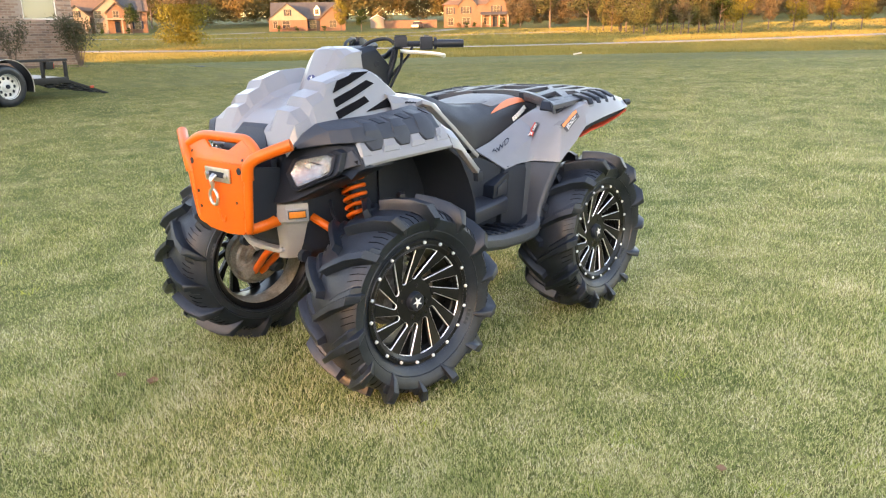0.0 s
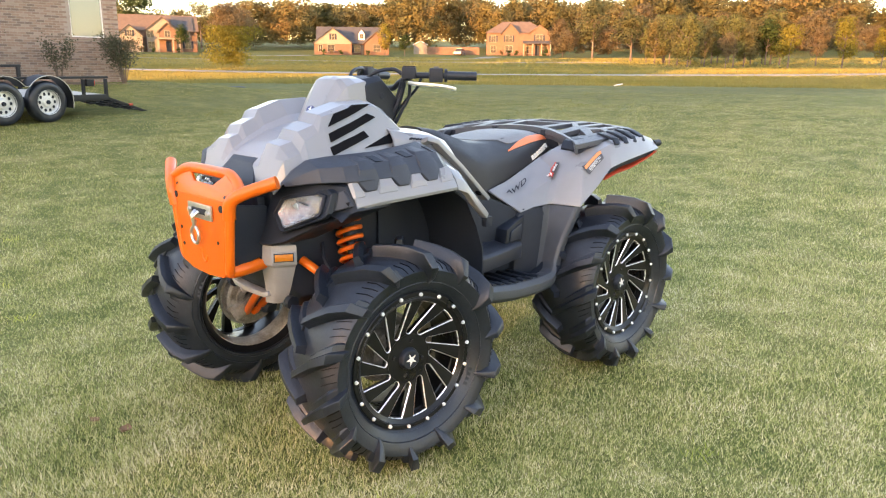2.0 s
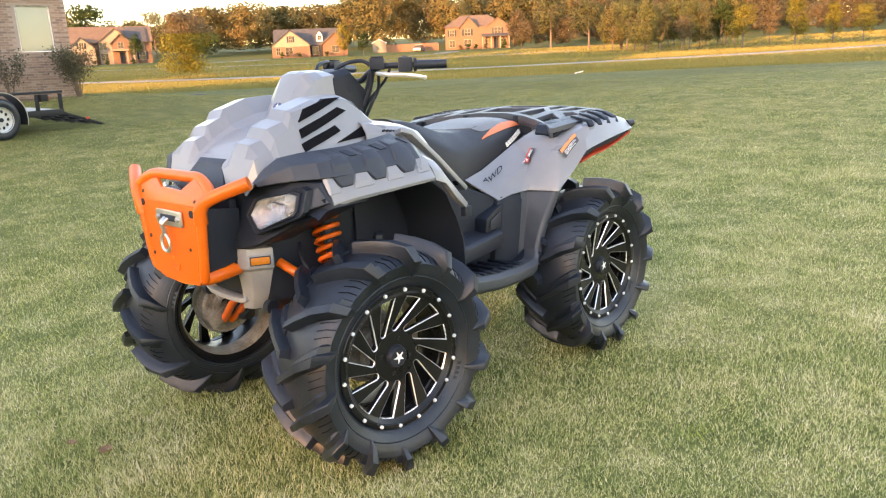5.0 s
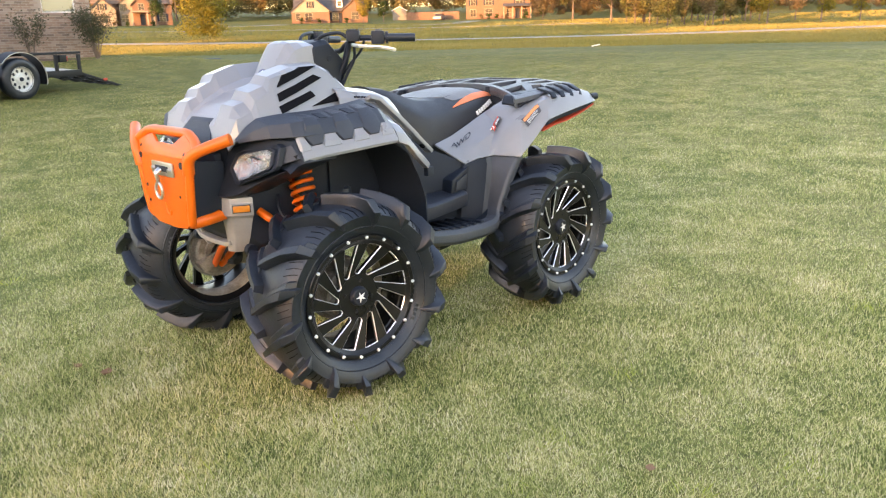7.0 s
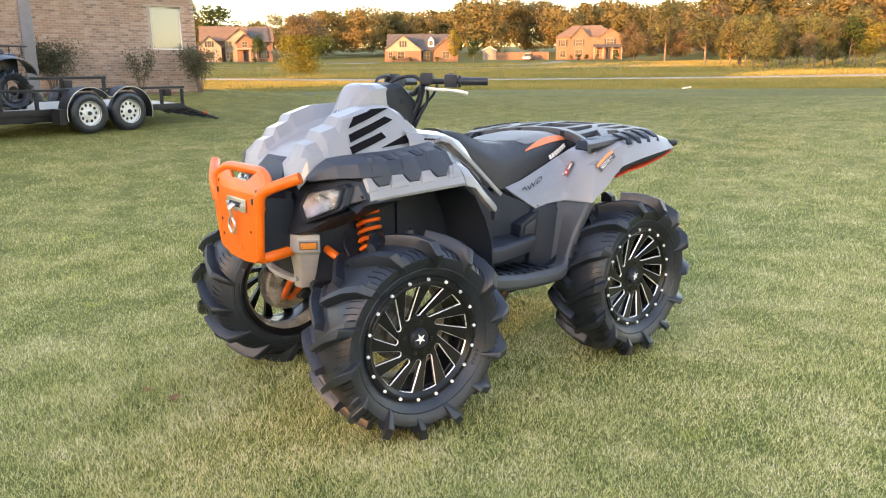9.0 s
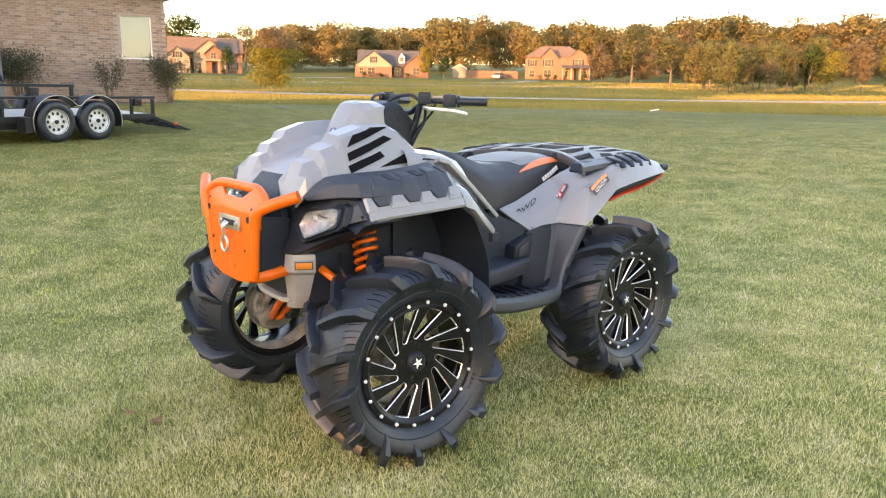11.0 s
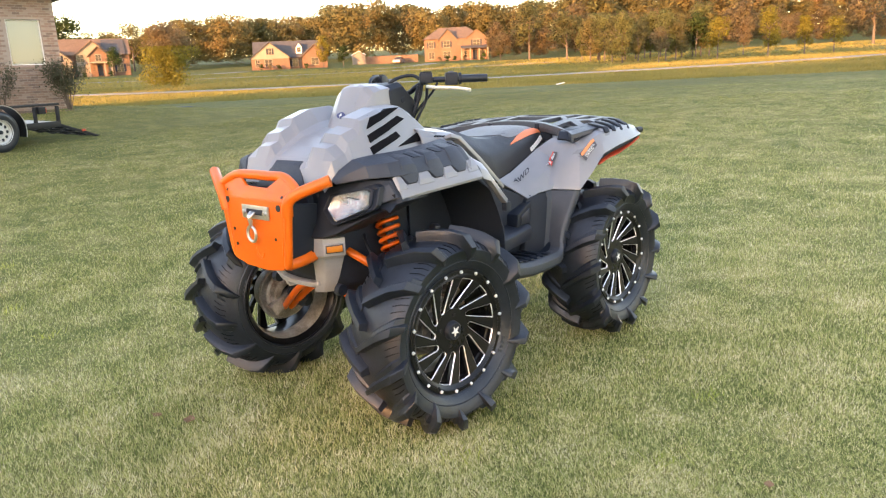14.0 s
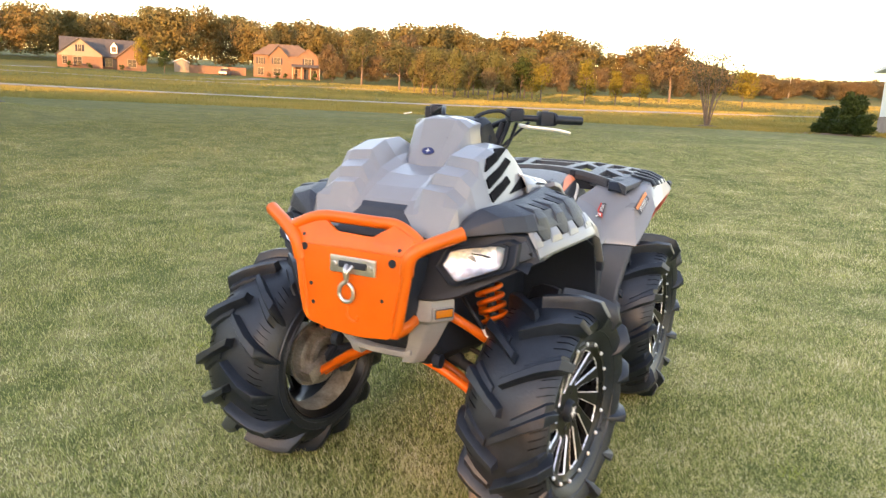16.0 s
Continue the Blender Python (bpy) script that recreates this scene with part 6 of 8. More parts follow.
# bare-stemmed tree on the lawn, in a mulch ring
lt = root("lawn_tree", Matrix.Translation(grounded(-170.85, 42)), "small thin-leaved tree with many stems on the lawn", "tree")
bm = bmesh.new()
rl = np.random.default_rng(5)
tips = []
for k in range(9):
    a, o = rl.uniform(0, 2 * math.pi), rl.uniform(0.6, 1.6)
    p = [(0.08 * math.cos(a), 0.08 * math.sin(a), -0.05), (0.25 * o * math.cos(a), 0.25 * o * math.sin(a), 1.3), (0.65 * o * math.cos(a), 0.65 * o * math.sin(a), 2.7), (o * math.cos(a + 0.3), o * math.sin(a + 0.3), rl.uniform(3.2, 4.2))]
    tube(bm, smooth_line(p, 3), 0.045, 6, 0.008)
    tips += [smooth_line(p, 3)[i] for i in (5, 6, 7, 8, 9)]
part("trunk", bm, M_BARK, lt, "", smooth=50)
v, f = [], []
for c in tips:
    for k in range(44):
        p = np.array(c) + rl.normal(size=3) * np.array((0.34, 0.34, 0.30))
        t = rl.normal(size=3)
        b = rl.normal(size=3)
        t, b = t / np.linalg.norm(t) * 0.05, b / np.linalg.norm(b) * 0.05
        n = len(v)
        v += [p - t, p + b, p + t, p - b]
        f.append((n, n + 1, n + 2, n + 3))
o = new("crown", mesh_of("crown", v, f, M_LEAF_D))
o.parent = lt


def mound(name, az, d, rx, ry, h, label, turn=0.0, xy=None):
    x, y = xy or polar(az, d)
    bm = bmesh.new()
    rings = []
    for i in range(5):
        r = 1 - i / 4.6
        rings.append([(rx * r * math.cos(a), ry * r * math.sin(a), h * (1 - r * r) - 0.03 + 0.01 * math.sin(5 * a + i)) for a in (2 * math.pi * k / 28 for k in range(28))])
    loft(bm, rings)
    o = part(name, bm, M_MULCH, None, "", smooth=60)
    o.matrix_world = Matrix.Translation((x, y, float(ground_z(x, y)))) @ pose(0, 0, 0, 0, 0, turn)
    return tagged(o, label, "mulch bed", kind="structure")


mound("mulch_bed", -170.85, 42, 0.95, 0.95, 0.12, "ring of brown mulch round the lawn tree")


def shrub(x, y, z, w, h, seed, leaf, label, stems=7, leaves=900, size=0.03, group="shrubs", open_base=0.25, name="shrub"):
    s = root(name, Matrix.Translation((x, y, z)), label, "shrub", group)
    r = np.random.default_rng(seed)
    bm = bmesh.new()
    ends = []
    for k in range(stems):
        a, o = r.uniform(0, 2 * math.pi), r.uniform(0.3, 1.0) * w / 2
        p = smooth_line([(0.05 * math.cos(a), 0.05 * math.sin(a), -0.05), (o * 0.35 * math.cos(a), o * 0.35 * math.sin(a), h * 0.35), (o * 0.75 * math.cos(a), o * 0.75 * math.sin(a), h * 0.68), (o * math.cos(a), o * math.sin(a), h * r.uniform(0.75, 1.0))], 4)
        tube(bm, p, 0.018, 5, 0.004)
        ends += p[int(len(p) * open_base) + 2:]
    part("branchwork", bm, M_BARK, s, "", smooth=50)
    v, f = [], []
    for k in range(leaves):
        c = np.array(ends[r.integers(len(ends))]) + r.normal(size=3) * np.array((0.13 * w, 0.13 * w, 0.09 * h))
        t, b = r.normal(size=3), r.normal(size=3)
        t, b = t / np.linalg.norm(t) * size * r.uniform(0.6, 1.4), b / np.linalg.norm(b) * size
        n = len(v)
        v += [c - t, c + b, c + t, c - b]
        f.append((n, n + 1, n + 2, n + 3))
    o = new("leaves", mesh_of("leaves", v, f, leaf))
    o.parent = s
    return s


# big yellow bush by the road
x, y, z = grounded(-119.1, 74)
yb = root("bush", Matrix.Translation((x, y, z)), "broad yellow-green bush with rusty top beside the road", "bush")
v1, f1 = crown_data(31, 30, 9000, 0.0135, 0.02, 1.6)
sel = v1[:, 2].reshape(-1, 4).mean(1)
lowq = [i for i, h in enumerate(sel) if h < 0.62]
highq = [i for i, h in enumerate(sel) if h >= 0.62]
for nm, idx, mat in (("foliage", lowq, M_LEAF_Y), ("foliage", highq, M_LEAF_R)):
    vv = np.concatenate([v1[4 * i:4 * i + 4] for i in idx]) * np.array((5.8, 5.8, 6.3))
    o = new(nm, mesh_of(nm, vv, [(4 * i, 4 * i + 1, 4 * i + 2, 4 * i + 3) for i in range(len(idx))], mat))
    o.parent = yb
# leaf screens added behind the viewer to shade the lawn; the gap leaves sunlit strips
sd, sl = np.array((math.cos(SUN_AZ), math.sin(SUN_AZ))), np.array((-math.sin(SUN_AZ), math.cos(SUN_AZ)))

AWAY = 95


def leaf_wall(name, count, low, high, label):
    """Leaves between the heights low(lat) and high(lat) across the sun's way."""
    r = np.random.default_rng(77)
    lat = r.uniform(-150, 70, count)
    up = (AWAY - 45) * math.tan(SUN_EL)
    z0, z1 = low(lat), high(lat)
    z0, z1 = np.where(z0 < 0, z0, z0 + up), z1 + up
    keep = z1 > z0
    lat, z0, z1 = lat[keep], z0[keep], z1[keep]
    n = len(lat)
    c = np.stack((sd[0] * AWAY + sl[0] * lat, sd[1] * AWAY + sl[1] * lat, z0 + (z1 - z0) * r.uniform(0, 1, n)), 1)
    c[:, :2] += r.uniform(-1.1, 1.1, n)[:, None] * sd
    t, b = r.normal(size=(n, 3)), r.normal(size=(n, 3))
    t, b = t - (t[:, :2] @ sd)[:, None] * np.array((*sd, 0)) * 0.8, b - (b[:, :2] @ sd)[:, None] * np.array((*sd, 0)) * 0.8
    t, b = t / np.linalg.norm(t, axis=1)[:, None] * 0.56, b / np.linalg.norm(b, axis=1)[:, None] * 0.56
    v = np.stack((c - t, c + b, c + t, c - b), 1).reshape(-1, 3)
    return tagged(new(name, quads(name, v, M_LEAF_G)), label, "trees", kind="stuff")


leaf_wall("hedge", 40000, lambda l: l * 0 - 0.2, lambda l: np.interp(l, [-150, -31, -27, -19, -16, 14, 70], [6.3, 6.4, 14.5, 14.5, 10.7, 11.4, 13.0]), "lower leaf screen added out of view to shade the lawn")
leaf_wall("tree_row", 46000, lambda l: np.interp(l, [-150, -55.5, -55, -50.5, -50, -36, -28, -20, -17, 40], [7.2, 7.8, 30.0, 30.0, 9.5, 10.3, 10.6, 12.0, 15.0, 15.2]), lambda l: np.interp(l, [-150, -133, -104, -73, -60, -46, -44, -38, -35, -18, -16, 40], [17.6, 18.6, 20.9, 23.2, 22.6, 19.5, 16.2, 16.2, 16.6, 16.4, 17.0, 17.0]), "upper leaf screen added out of view to shade the far field")

# ---- road, drives ----
def strip(name, pts, width, lift, material, label, kind="structure", category="road"):
    pts = [Vector((*p, 0)) for p in pts]
    fine = smooth_line(pts, 14)
    rows = []
    for i, p in enumerate(fine):
        d = (fine[min(i + 1, len(fine) - 1)] - fine[max(i - 1, 0)]).normalized()
        s = Vector((-d.y, d.x, 0))
        rows.append([(q.x, q.y, float(ground_z(q.x, q.y)) + lift) for q in (p - s * width / 2, p - s * width / 6, p + s * width / 6, p + s * width / 2)])
    bm = bmesh.new()
    sheet(bm, rows, -0.12)
    return tagged(part(name, bm, material, None, "", smooth=60), label, category, kind=kind)


ra = [polar(-104, 76), polar(-112, 71), polar(-120, 67.5), polar(-130, 65.5), polar(-140, 65), polar(-150, 66), polar(-160, 68.5), polar(-170, 74), polar(-179, 82), polar(-188, 94)]
strip("road", ra, 2.4, 0.05, M_CONC, "narrow pale concrete lane across the lawn")
strip("drive", [polar(-134.5, 135), polar(-137, 142), polar(-138.6, 160)], 3.4, 0.05, M_CONC, "pale concrete drive of a far house", category="drive")
strip("drive", [polar(-119, 150), polar(-122, 152), polar(-124.4, 160)], 3.2, 0.05, M_CONC, "pale concrete drive of a far house", category="drive")
strip("drive", [polar(-110, 128), polar(-120, 122), polar(-130, 119), polar(-140, 119), polar(-148, 122)], 2.6, 0.05, M_CONC, "pale lane in front of the far houses", category="drive")


# ---- far houses ----
def gable(bm, x0, x1, y0, y1, z0, z1, axis, over=0.35, thick=0.18):
    """Two roof slopes with thickness; the ridge runs along axis."""
    if axis == 'y':
        xm = (x0 + x1) / 2
        sl = (z1 - z0) / (xm - x0)
        for s, xe in ((-1, x0 - over), (1, x1 + over)):
            ze = z0 - sl * over
            loft(bm, [[(xe, y, ze), (xm, y, z1), (xm, y, z1 + thick), (xe, y, ze + thick)] for y in (y0 - over, y1 + over)])
    else:
        ym = (y0 + y1) / 2
        sl = (z1 - z0) / (ym - y0)
        for s, ye in ((-1, y0 - over), (1, y1 + over)):
            ze = z0 - sl * over
            loft(bm, [[(x, ye, ze), (x, ym, z1), (x, ym, z1 + thick), (x, ye, ze + thick)] for x in (x0 - over, x1 + over)])


def hip(bm, x0, x1, y0, y1, z0, z1, r0, r1, over=0.4):
    ym = (y0 + y1) / 2
    b = [bm.verts.new(p) for p in ((x0 - over, y0 - over, z0), (x1 + over, y0 - over, z0), (x1 + over, y1 + over, z0), (x0 - over, y1 + over, z0))]
    a, c = bm.verts.new((r0, ym, z1)), bm.verts.new((r1, ym, z1))
    for q in ((b[0], b[1], c, a), (b[1], b[2], c), (b[2], b[3], a, c), (b[3], b[0], a), tuple(b[::-1])):
        bm.faces.new(q)


def gable_wall(bm, x0, x1, y0, y1, h, apex=None):
    pts = [(x0, -0.6), (x1, -0.6), (x1, h)] + ([((x0 + x1) / 2, apex)] if apex else []) + [(x0, h)]
    prism(bm, pts, y0, y1)


def house_window(parent, x, y, z, w, h, shutters=False):
    bm = bmesh.new()
    for a, b, c, d in ((-w / 2 - 0.09, w / 2 + 0.09, h, h + 0.09), (-w / 2 - 0.09, w / 2 + 0.09, -0.1, 0.0), (-w / 2 - 0.09, -w / 2, 0, h), (w / 2, w / 2 + 0.09, 0, h), (-0.03, 0.03, 0, h), (-w / 2, w / 2, h / 2 - 0.025, h / 2 + 0.025)):
        box(bm, x + a, x + b, y - 0.07, y + 0.05, z + c, z + d)
    win = part("window", bm, M_BRICK_PALE, parent, "", smooth=0)
    bm = bmesh.new()
    box(bm, x - w / 2, x + w / 2, y - 0.03, y + 0.05, z, z + h)
    part("pane", bm, M_PANE_D, win, "", smooth=0)
    if shutters:
        for s in (-1, 1):
            bm = bmesh.new()
            xc = x + s * (w / 2 + 0.30)
            box(bm, xc - 0.19, xc + 0.19, y - 0.06, y + 0.03, z, z + h)
            part("shutter", bm, M_DARK, win, "", smooth=0)


def house(az, d, label, dz=0.0, turn=0.0):
    a = radians(az)
    m = Matrix(((math.sin(a), math.cos(a), 0, 0), (-math.cos(a), math.sin(a), 0, 0), (0, 0, 1, 0), (0, 0, 0, 1)))
    return root("house", Matrix.Translation(grounded(az, d, dz)) @ m @ pose(0, 0, 0, 0, 0, turn), label, "house", "far houses")


def hpart(name, parent, material, build, label=""):
    bm = bmesh.new()
    build(bm)
    return part(name, bm, material, parent, label, smooth=0)


h = house(-114.0, 172, "two-storey brick and siding house with two front gables")
hpart("wall", h, M_BRICK_RED, lambda bm: gable_wall(bm, -7.4, 8.0, 1.0, 10.0, 4.6))
hpart("wall", h, M_BRICK_PALE, lambda bm: gable_wall(bm, -7.9, -3.1, -2.5, 4.0, 3.2, 5.3))
hpart("wall", h, M_BRICK_PALE, lambda bm: gable_wall(bm, -2.3, 4.3, -0.6, 5.0, 4.5, 7.1))
hpart("wall", h, M_BRICK_RED, lambda bm: gable_wall(bm, 0.2, 3.6, -1.6, 1.0, 4.3, 5.9))
hpart("roof", h, M_ROOF_TAN, lambda bm: gable(bm, -7.4, 8.0, 1.0, 10.0, 4.6, 7.8, 'x'), "brown shingle roof")
hpart("roof", h, M_ROOF, lambda bm: gable(bm, 3.2, 6.9, 0.4, 9.0, 4.55, 7.55, 'x'), "grey shingle roof")
hpart("roof", h, M_ROOF, lambda bm: gable(bm, -7.9, -3.1, -2.5, 4.0, 3.2, 5.3, 'y'))
hpart("roof", h, M_ROOF_TAN, lambda bm: gable(bm, -2.3, 4.3, -0.6, 6.0, 4.5, 7.1, 'y'))
hpart("roof", h, M_ROOF_TAN, lambda bm: gable(bm, 0.2, 3.6, -1.6, 1.0, 4.3, 5.9, 'y'))
hpart("porch_roof", h, M_BRICK_PALE, lambda bm: box(bm, -0.2, 4.4, -3.4, -1.5, 2.55, 2.85))
for xx in (0.0, 4.2, 2.9):
    hpart("porch_column", h, M_BRICK_PALE, lambda bm: box(bm, xx - 0.16, xx + 0.16, -3.3, -2.98, -0.3, 2.55))
hpart("front_door", h, M_DARK, lambda bm: box(bm, 1.5, 2.5, -1.68, -1.55, 0.1, 2.2))
for xx, yy, zz, ww, hh, sh in ((-5.5, -2.5, 3.1, 0.8, 1.2, True), (-5.5, -2.5, 0.8, 1.6, 1.2, False), (-1.5, -0.6, 3.0, 1.3, 1.4, False), (1.9, -1.6, 3.1, 1.0, 1.2, False), (-1.4, -0.6, 0.8, 1.3, 1.3, False), (6.0, 1.0, 0.9, 1.2, 1.5, True), (6.0, 1.0, 3.2, 0.9, 1.1, False)):
    house_window(h, xx, yy, zz, ww, hh, sh)

h = house(-127.6, 170, "low brick and siding house with gables and a dormer")
hpart("wall", h, M_BRICK_RED, lambda bm: gable_wall(bm, -7.4, 8.0, 1.0, 10.0, 2.7))
hpart("wall", h, M_BRICK_PALE, lambda bm: gable_wall(bm, -7.6, 0.5, -1.5, 4.0, 2.6, 5.7))
hpart("wall", h, M_BRICK_RED, lambda bm: box(bm, -7.66, 0.56, -1.58, -1.4, -0.5, 2.3))
hpart("wall", h, M_BRICK_RED, lambda bm: gable_wall(bm, 3.4, 8.8, -2.4, 4.0, 2.6, 4.9))
hpart("roof", h, M_ROOF, lambda bm: gable(bm, -7.0, 8.0, 1.0, 10.0, 2.7, 6.2, 'x'), "grey shingle roof")
hpart("roof", h, M_ROOF, lambda bm: gable(bm, -7.6, 0.5, -1.5, 5.0, 2.6, 5.7, 'y'))
hpart("roof", h, M_ROOF_TAN, lambda bm: gable(bm, 3.4, 8.8, -2.4, 4.0, 2.6, 4.9, 'y'))
hpart("dormer", h, M_WHITE, lambda bm: gable_wall(bm, 2.2, 3.5, 1.6, 4.5, 4.7, 5.6))
hpart("dormer_roof", h, M_ROOF, lambda bm: gable(bm, 2.2, 3.5, 1.6, 5.0, 4.7, 5.6, 'y', 0.15, 0.1))
house_window(h, 2.85, 1.6, 3.7, 0.7, 0.9)
for xx, yy, zz, ww, hh, sh in ((-4.0, -1.58, 0.7, 1.5, 1.4, False), (-3.5, -1.5, 3.2, 0.6, 1.3, True), (-6.3, -1.58, 0.7, 0.8, 1.4, False), (6.1, -2.4, 0.7, 1.5, 1.4, False), (1.8, 1.0, 0.6, 1.3, 1.6, True)):
    house_window(h, xx, yy, zz, ww, hh, sh)
hpart("front_door", h, M_DARK, lambda bm: box(bm, 2.6, 3.3, 0.9, 1.05, 0.0, 2.2))

h = house(-140.4, 174, "two-storey orange brick house with hip roof")
hpart("wall", h, M_BRICK_RED, lambda bm: gable_wall(bm, -7.2, 5.5, 0.5, 9.5, 5.0))
hpart("wall", h, M_BRICK_RED, lambda bm: gable_wall(bm, -1.0, 7.3, -0.8, 6.0, 4.9))
hpart("roof", h, M_ROOF_TAN, lambda bm: hip(bm, -7.2, 6.5, 0.5, 9.5, 5.0, 7.8, -3.6, 2.8), "brown shingle hip roof")
hpart("roof", h, M_ROOF_TAN, lambda bm: gable(bm, 2.6, 7.3, -0.8, 6.0, 4.9, 6.6, 'y'))
hpart("roof", h, M_ROOF, lambda bm: gable(bm, -3.6, 0.2, -0.9, 5.0, 5.0, 7.0, 'y'))
hpart("wall", h, M_BRICK_RED, lambda bm: gable_wall(bm, 2.6, 7.3, -0.86, -0.5, 4.9, 6.6))
hpart("wall", h, M_BRICK_RED, lambda bm: gable_wall(bm, -3.6, 0.2, -0.9, 2.0, 5.0, 7.0))
hpart("porch_roof", h, M_ROOF, lambda bm: loft(bm, [[(x, -3.0, 2.5), (x, -0.8, 3.1), (x, -0.8, 3.25), (x, -3.0, 2.65)] for x in (1.2, 7.6)]))
for xx in (1.4, 3.4, 5.4, 7.4):
    hpart("porch_column", h, M_BRICK_PALE, lambda bm: box(bm, xx - 0.13, xx + 0.13, -2.9, -2.64, -0.4, 2.5))
for xx, yy, zz, ww, hh, sh in ((-5.6, 0.5, 3.0, 1.0, 1.4, True), (-2.0, -0.9, 3.0, 1.4, 1.4, True), (4.9, -0.86, 3.1, 1.5, 1.4, True), (-5.6, 0.5, 0.6, 1.2, 1.5, False), (-2.0, -0.9, 0.6, 1.6, 1.5, False), (2.6, -0.8, 0.5, 1.2, 1.5, False), (6.2, -0.86, 0.5, 1.2, 1.5, False)):
    house_window(h, xx, yy, zz, ww, hh, sh)
hpart("front_door", h, M_DARK, lambda bm: box(bm, 4.0, 5.0, -0.95, -0.8, 0.0, 2.2))
# garden fence and shed by the brick house
a = radians(-135.6)
fx = root("fence", Matrix.Translation(grounded(-135.6, 176)) @ Matrix(((math.sin(a), math.cos(a), 0, 0), (-math.cos(a), math.sin(a), 0, 0), (0, 0, 1, 0), (0, 0, 0, 1))), "brown board fence beside a far house", "fence")
for k in range(36):
    bm = bmesh.new()
    box(bm, -0.16, 0.16, -0.03, 0.03, -0.5, 1.75 + 0.05 * (k % 2), Matrix.Translation((-6.2 + 0.34 * k, 0.02 * (k % 2), 0)))
    part("board", bm, M_BRICK_RED, fx, "", smooth=0)
sh = house(-133.0, 178, "small pale garden shed behind a fence")
sh["group"] = ""
hpart("wall", sh, M_BRICK_PALE, lambda bm: gable_wall(bm, -1.6, 1.6, 0, 2.6, 2.2, 3.0))
hpart("roof", sh, M_WHITE, lambda bm: gable(bm, -1.6, 1.6, 0, 2.6, 2.2, 3.0, 'y', 0.2, 0.1))


def parked_car(az, d, turn, paint, label):
    """A far parked car: body, cabin, glass and wheels."""
    c = house(az, d, label, turn=turn)
    c.name = "parked_car"
    c["category"], c["group"] = "car", ""
    hpart("body", c, paint, lambda bm: loft(bm, [[(x, -0.88, 0.32), (x, 0.88, 0.32), (x, 0.86, z), (x, -0.86, z)] for x, z in ((-2.15, 0.72), (-2.0, 0.92), (-0.9, 1.0), (1.3, 1.02), (2.1, 0.95), (2.2, 0.66))]))
    hpart("cabin", c, M_PANE_D, lambda bm: loft(bm, [[(-1.05, y, 0.99), (1.75, y, 0.99), (1.35, y * 0.86, 1.52), (-0.35, y * 0.86, 1.52)] for y in (-0.80, 0.80)]))
    hpart("car_roof", c, paint, lambda bm: box(bm, -0.38, 1.38, -0.70, 0.70, 1.521, 1.57))
    for x in (-1.35, 1.35):
        for y in (-0.82, 0.82):
            bm = bmesh.new()
            lathe(bm, [(0.0, 0.10), (0.20, 0.11), (0.33, 0.09), (0.34, 0.0), (0.33, -0.09), (0.0, -0.10)], 18, closed=False)
            bmesh.ops.translate(bm, vec=(x, y, 0.34), verts=bm.verts)
            part("wheel", bm, M_RUBBER, c, "", smooth=40)
    return c


parked_car(-136.0, 172, 76, surface("grey_car_paint", (0.10, 0.105, 0.115), (0.15, 0.155, 0.165), 0.3, coat=0.5), "grey car parked on the drive of a far house")


def bush_ball(az, d, w, hgt, seed, leaf, label, group):
    x, y, z = grounded(az, d)
    b = root("foundation_shrub", Matrix.Translation((x, y, z)), label, "shrub", group)
    v, f = crown_data(seed, 10, 420, 0.06, 0.02, 1.3)
    o = new("foliage", mesh_of("foliage", v * np.array((w, w, hgt)), f, leaf))
    o.parent = b


for i, (az, d, w, hgt) in enumerate(((-139.2, 170, 1.5, 1.3), (-139.75, 170, 1.4, 1.2), (-140.35, 170, 1.6, 1.3), (-141.0, 169.5, 1.5, 1.1), (-142.5, 170, 2.0, 1.9), (-125.7, 167, 1.6, 1.3), (-126.3, 167, 1.5, 1.1), (-127.0, 167, 1.7, 1.2), (-129.0, 166, 1.6, 1.3), (-112.9, 168, 1.8, 1.2), (-113.6, 168, 1.6, 1.1), (-115.3, 167.5, 1.6, 1.2))):
    bush_ball(az, d, w, hgt, 60 + i, M_LEAF_G if i % 3 else M_LEAF_R, "low clipped shrub before a far house", "shrubs before the far houses")

# utility pole far off
up = root("utility_pole", Matrix.Translation(grounded(-177.5, 190)), "pale timber utility pole with cross arm", "utility pole")
bm = bmesh.new()
tube(bm, [(0, 0, -1), (0, 0, 8.2)], 0.14, 8, 0.10)
part("pole", bm, M_WOOD, up)
bm = bmesh.new()
box(bm, -1.1, 1.1, -0.08, 0.08, 7.5, 7.7)
part("cross_arm", bm, M_WOOD, up)


# ---- brick building ----
bu, bn = Vector((0.997, -0.075, 0)), Vector((0.075, 0.997, 0))
BC = Vector((*polar(-111.3, 26), 1.13)) - bu * 0.12
bm_ = Matrix(((bu.x, bn.x, 0, BC.x), (bu.y, bn.y, 0, BC.y), (0, 0, 1, BC.z), (0, 0, 0, 1)))
wall = root("wall_north", bm_, "grey-brown brick wall of a low building", "brick wall", kind="structure")
WX0, WX1, WZ0, WZ1 = 0.43, 1.38, 1.32, 2.65
EAVE = 3.36
bm = bmesh.new()
for a, b, c, d in ((0, WX0, -0.6, EAVE), (WX1, 16, -0.6, EAVE), (WX0, WX1, -0.6, WZ0), (WX0, WX1, WZ1, EAVE)):
    box(bm, a, b, -0.22, 0, c, d)
core_wall = part("wall_core", bm, M_MORTAR, wall, "", smooth=0)
bm = bmesh.new()
box(bm, 0, 0.22, -9, -0.222, -0.6, EAVE)
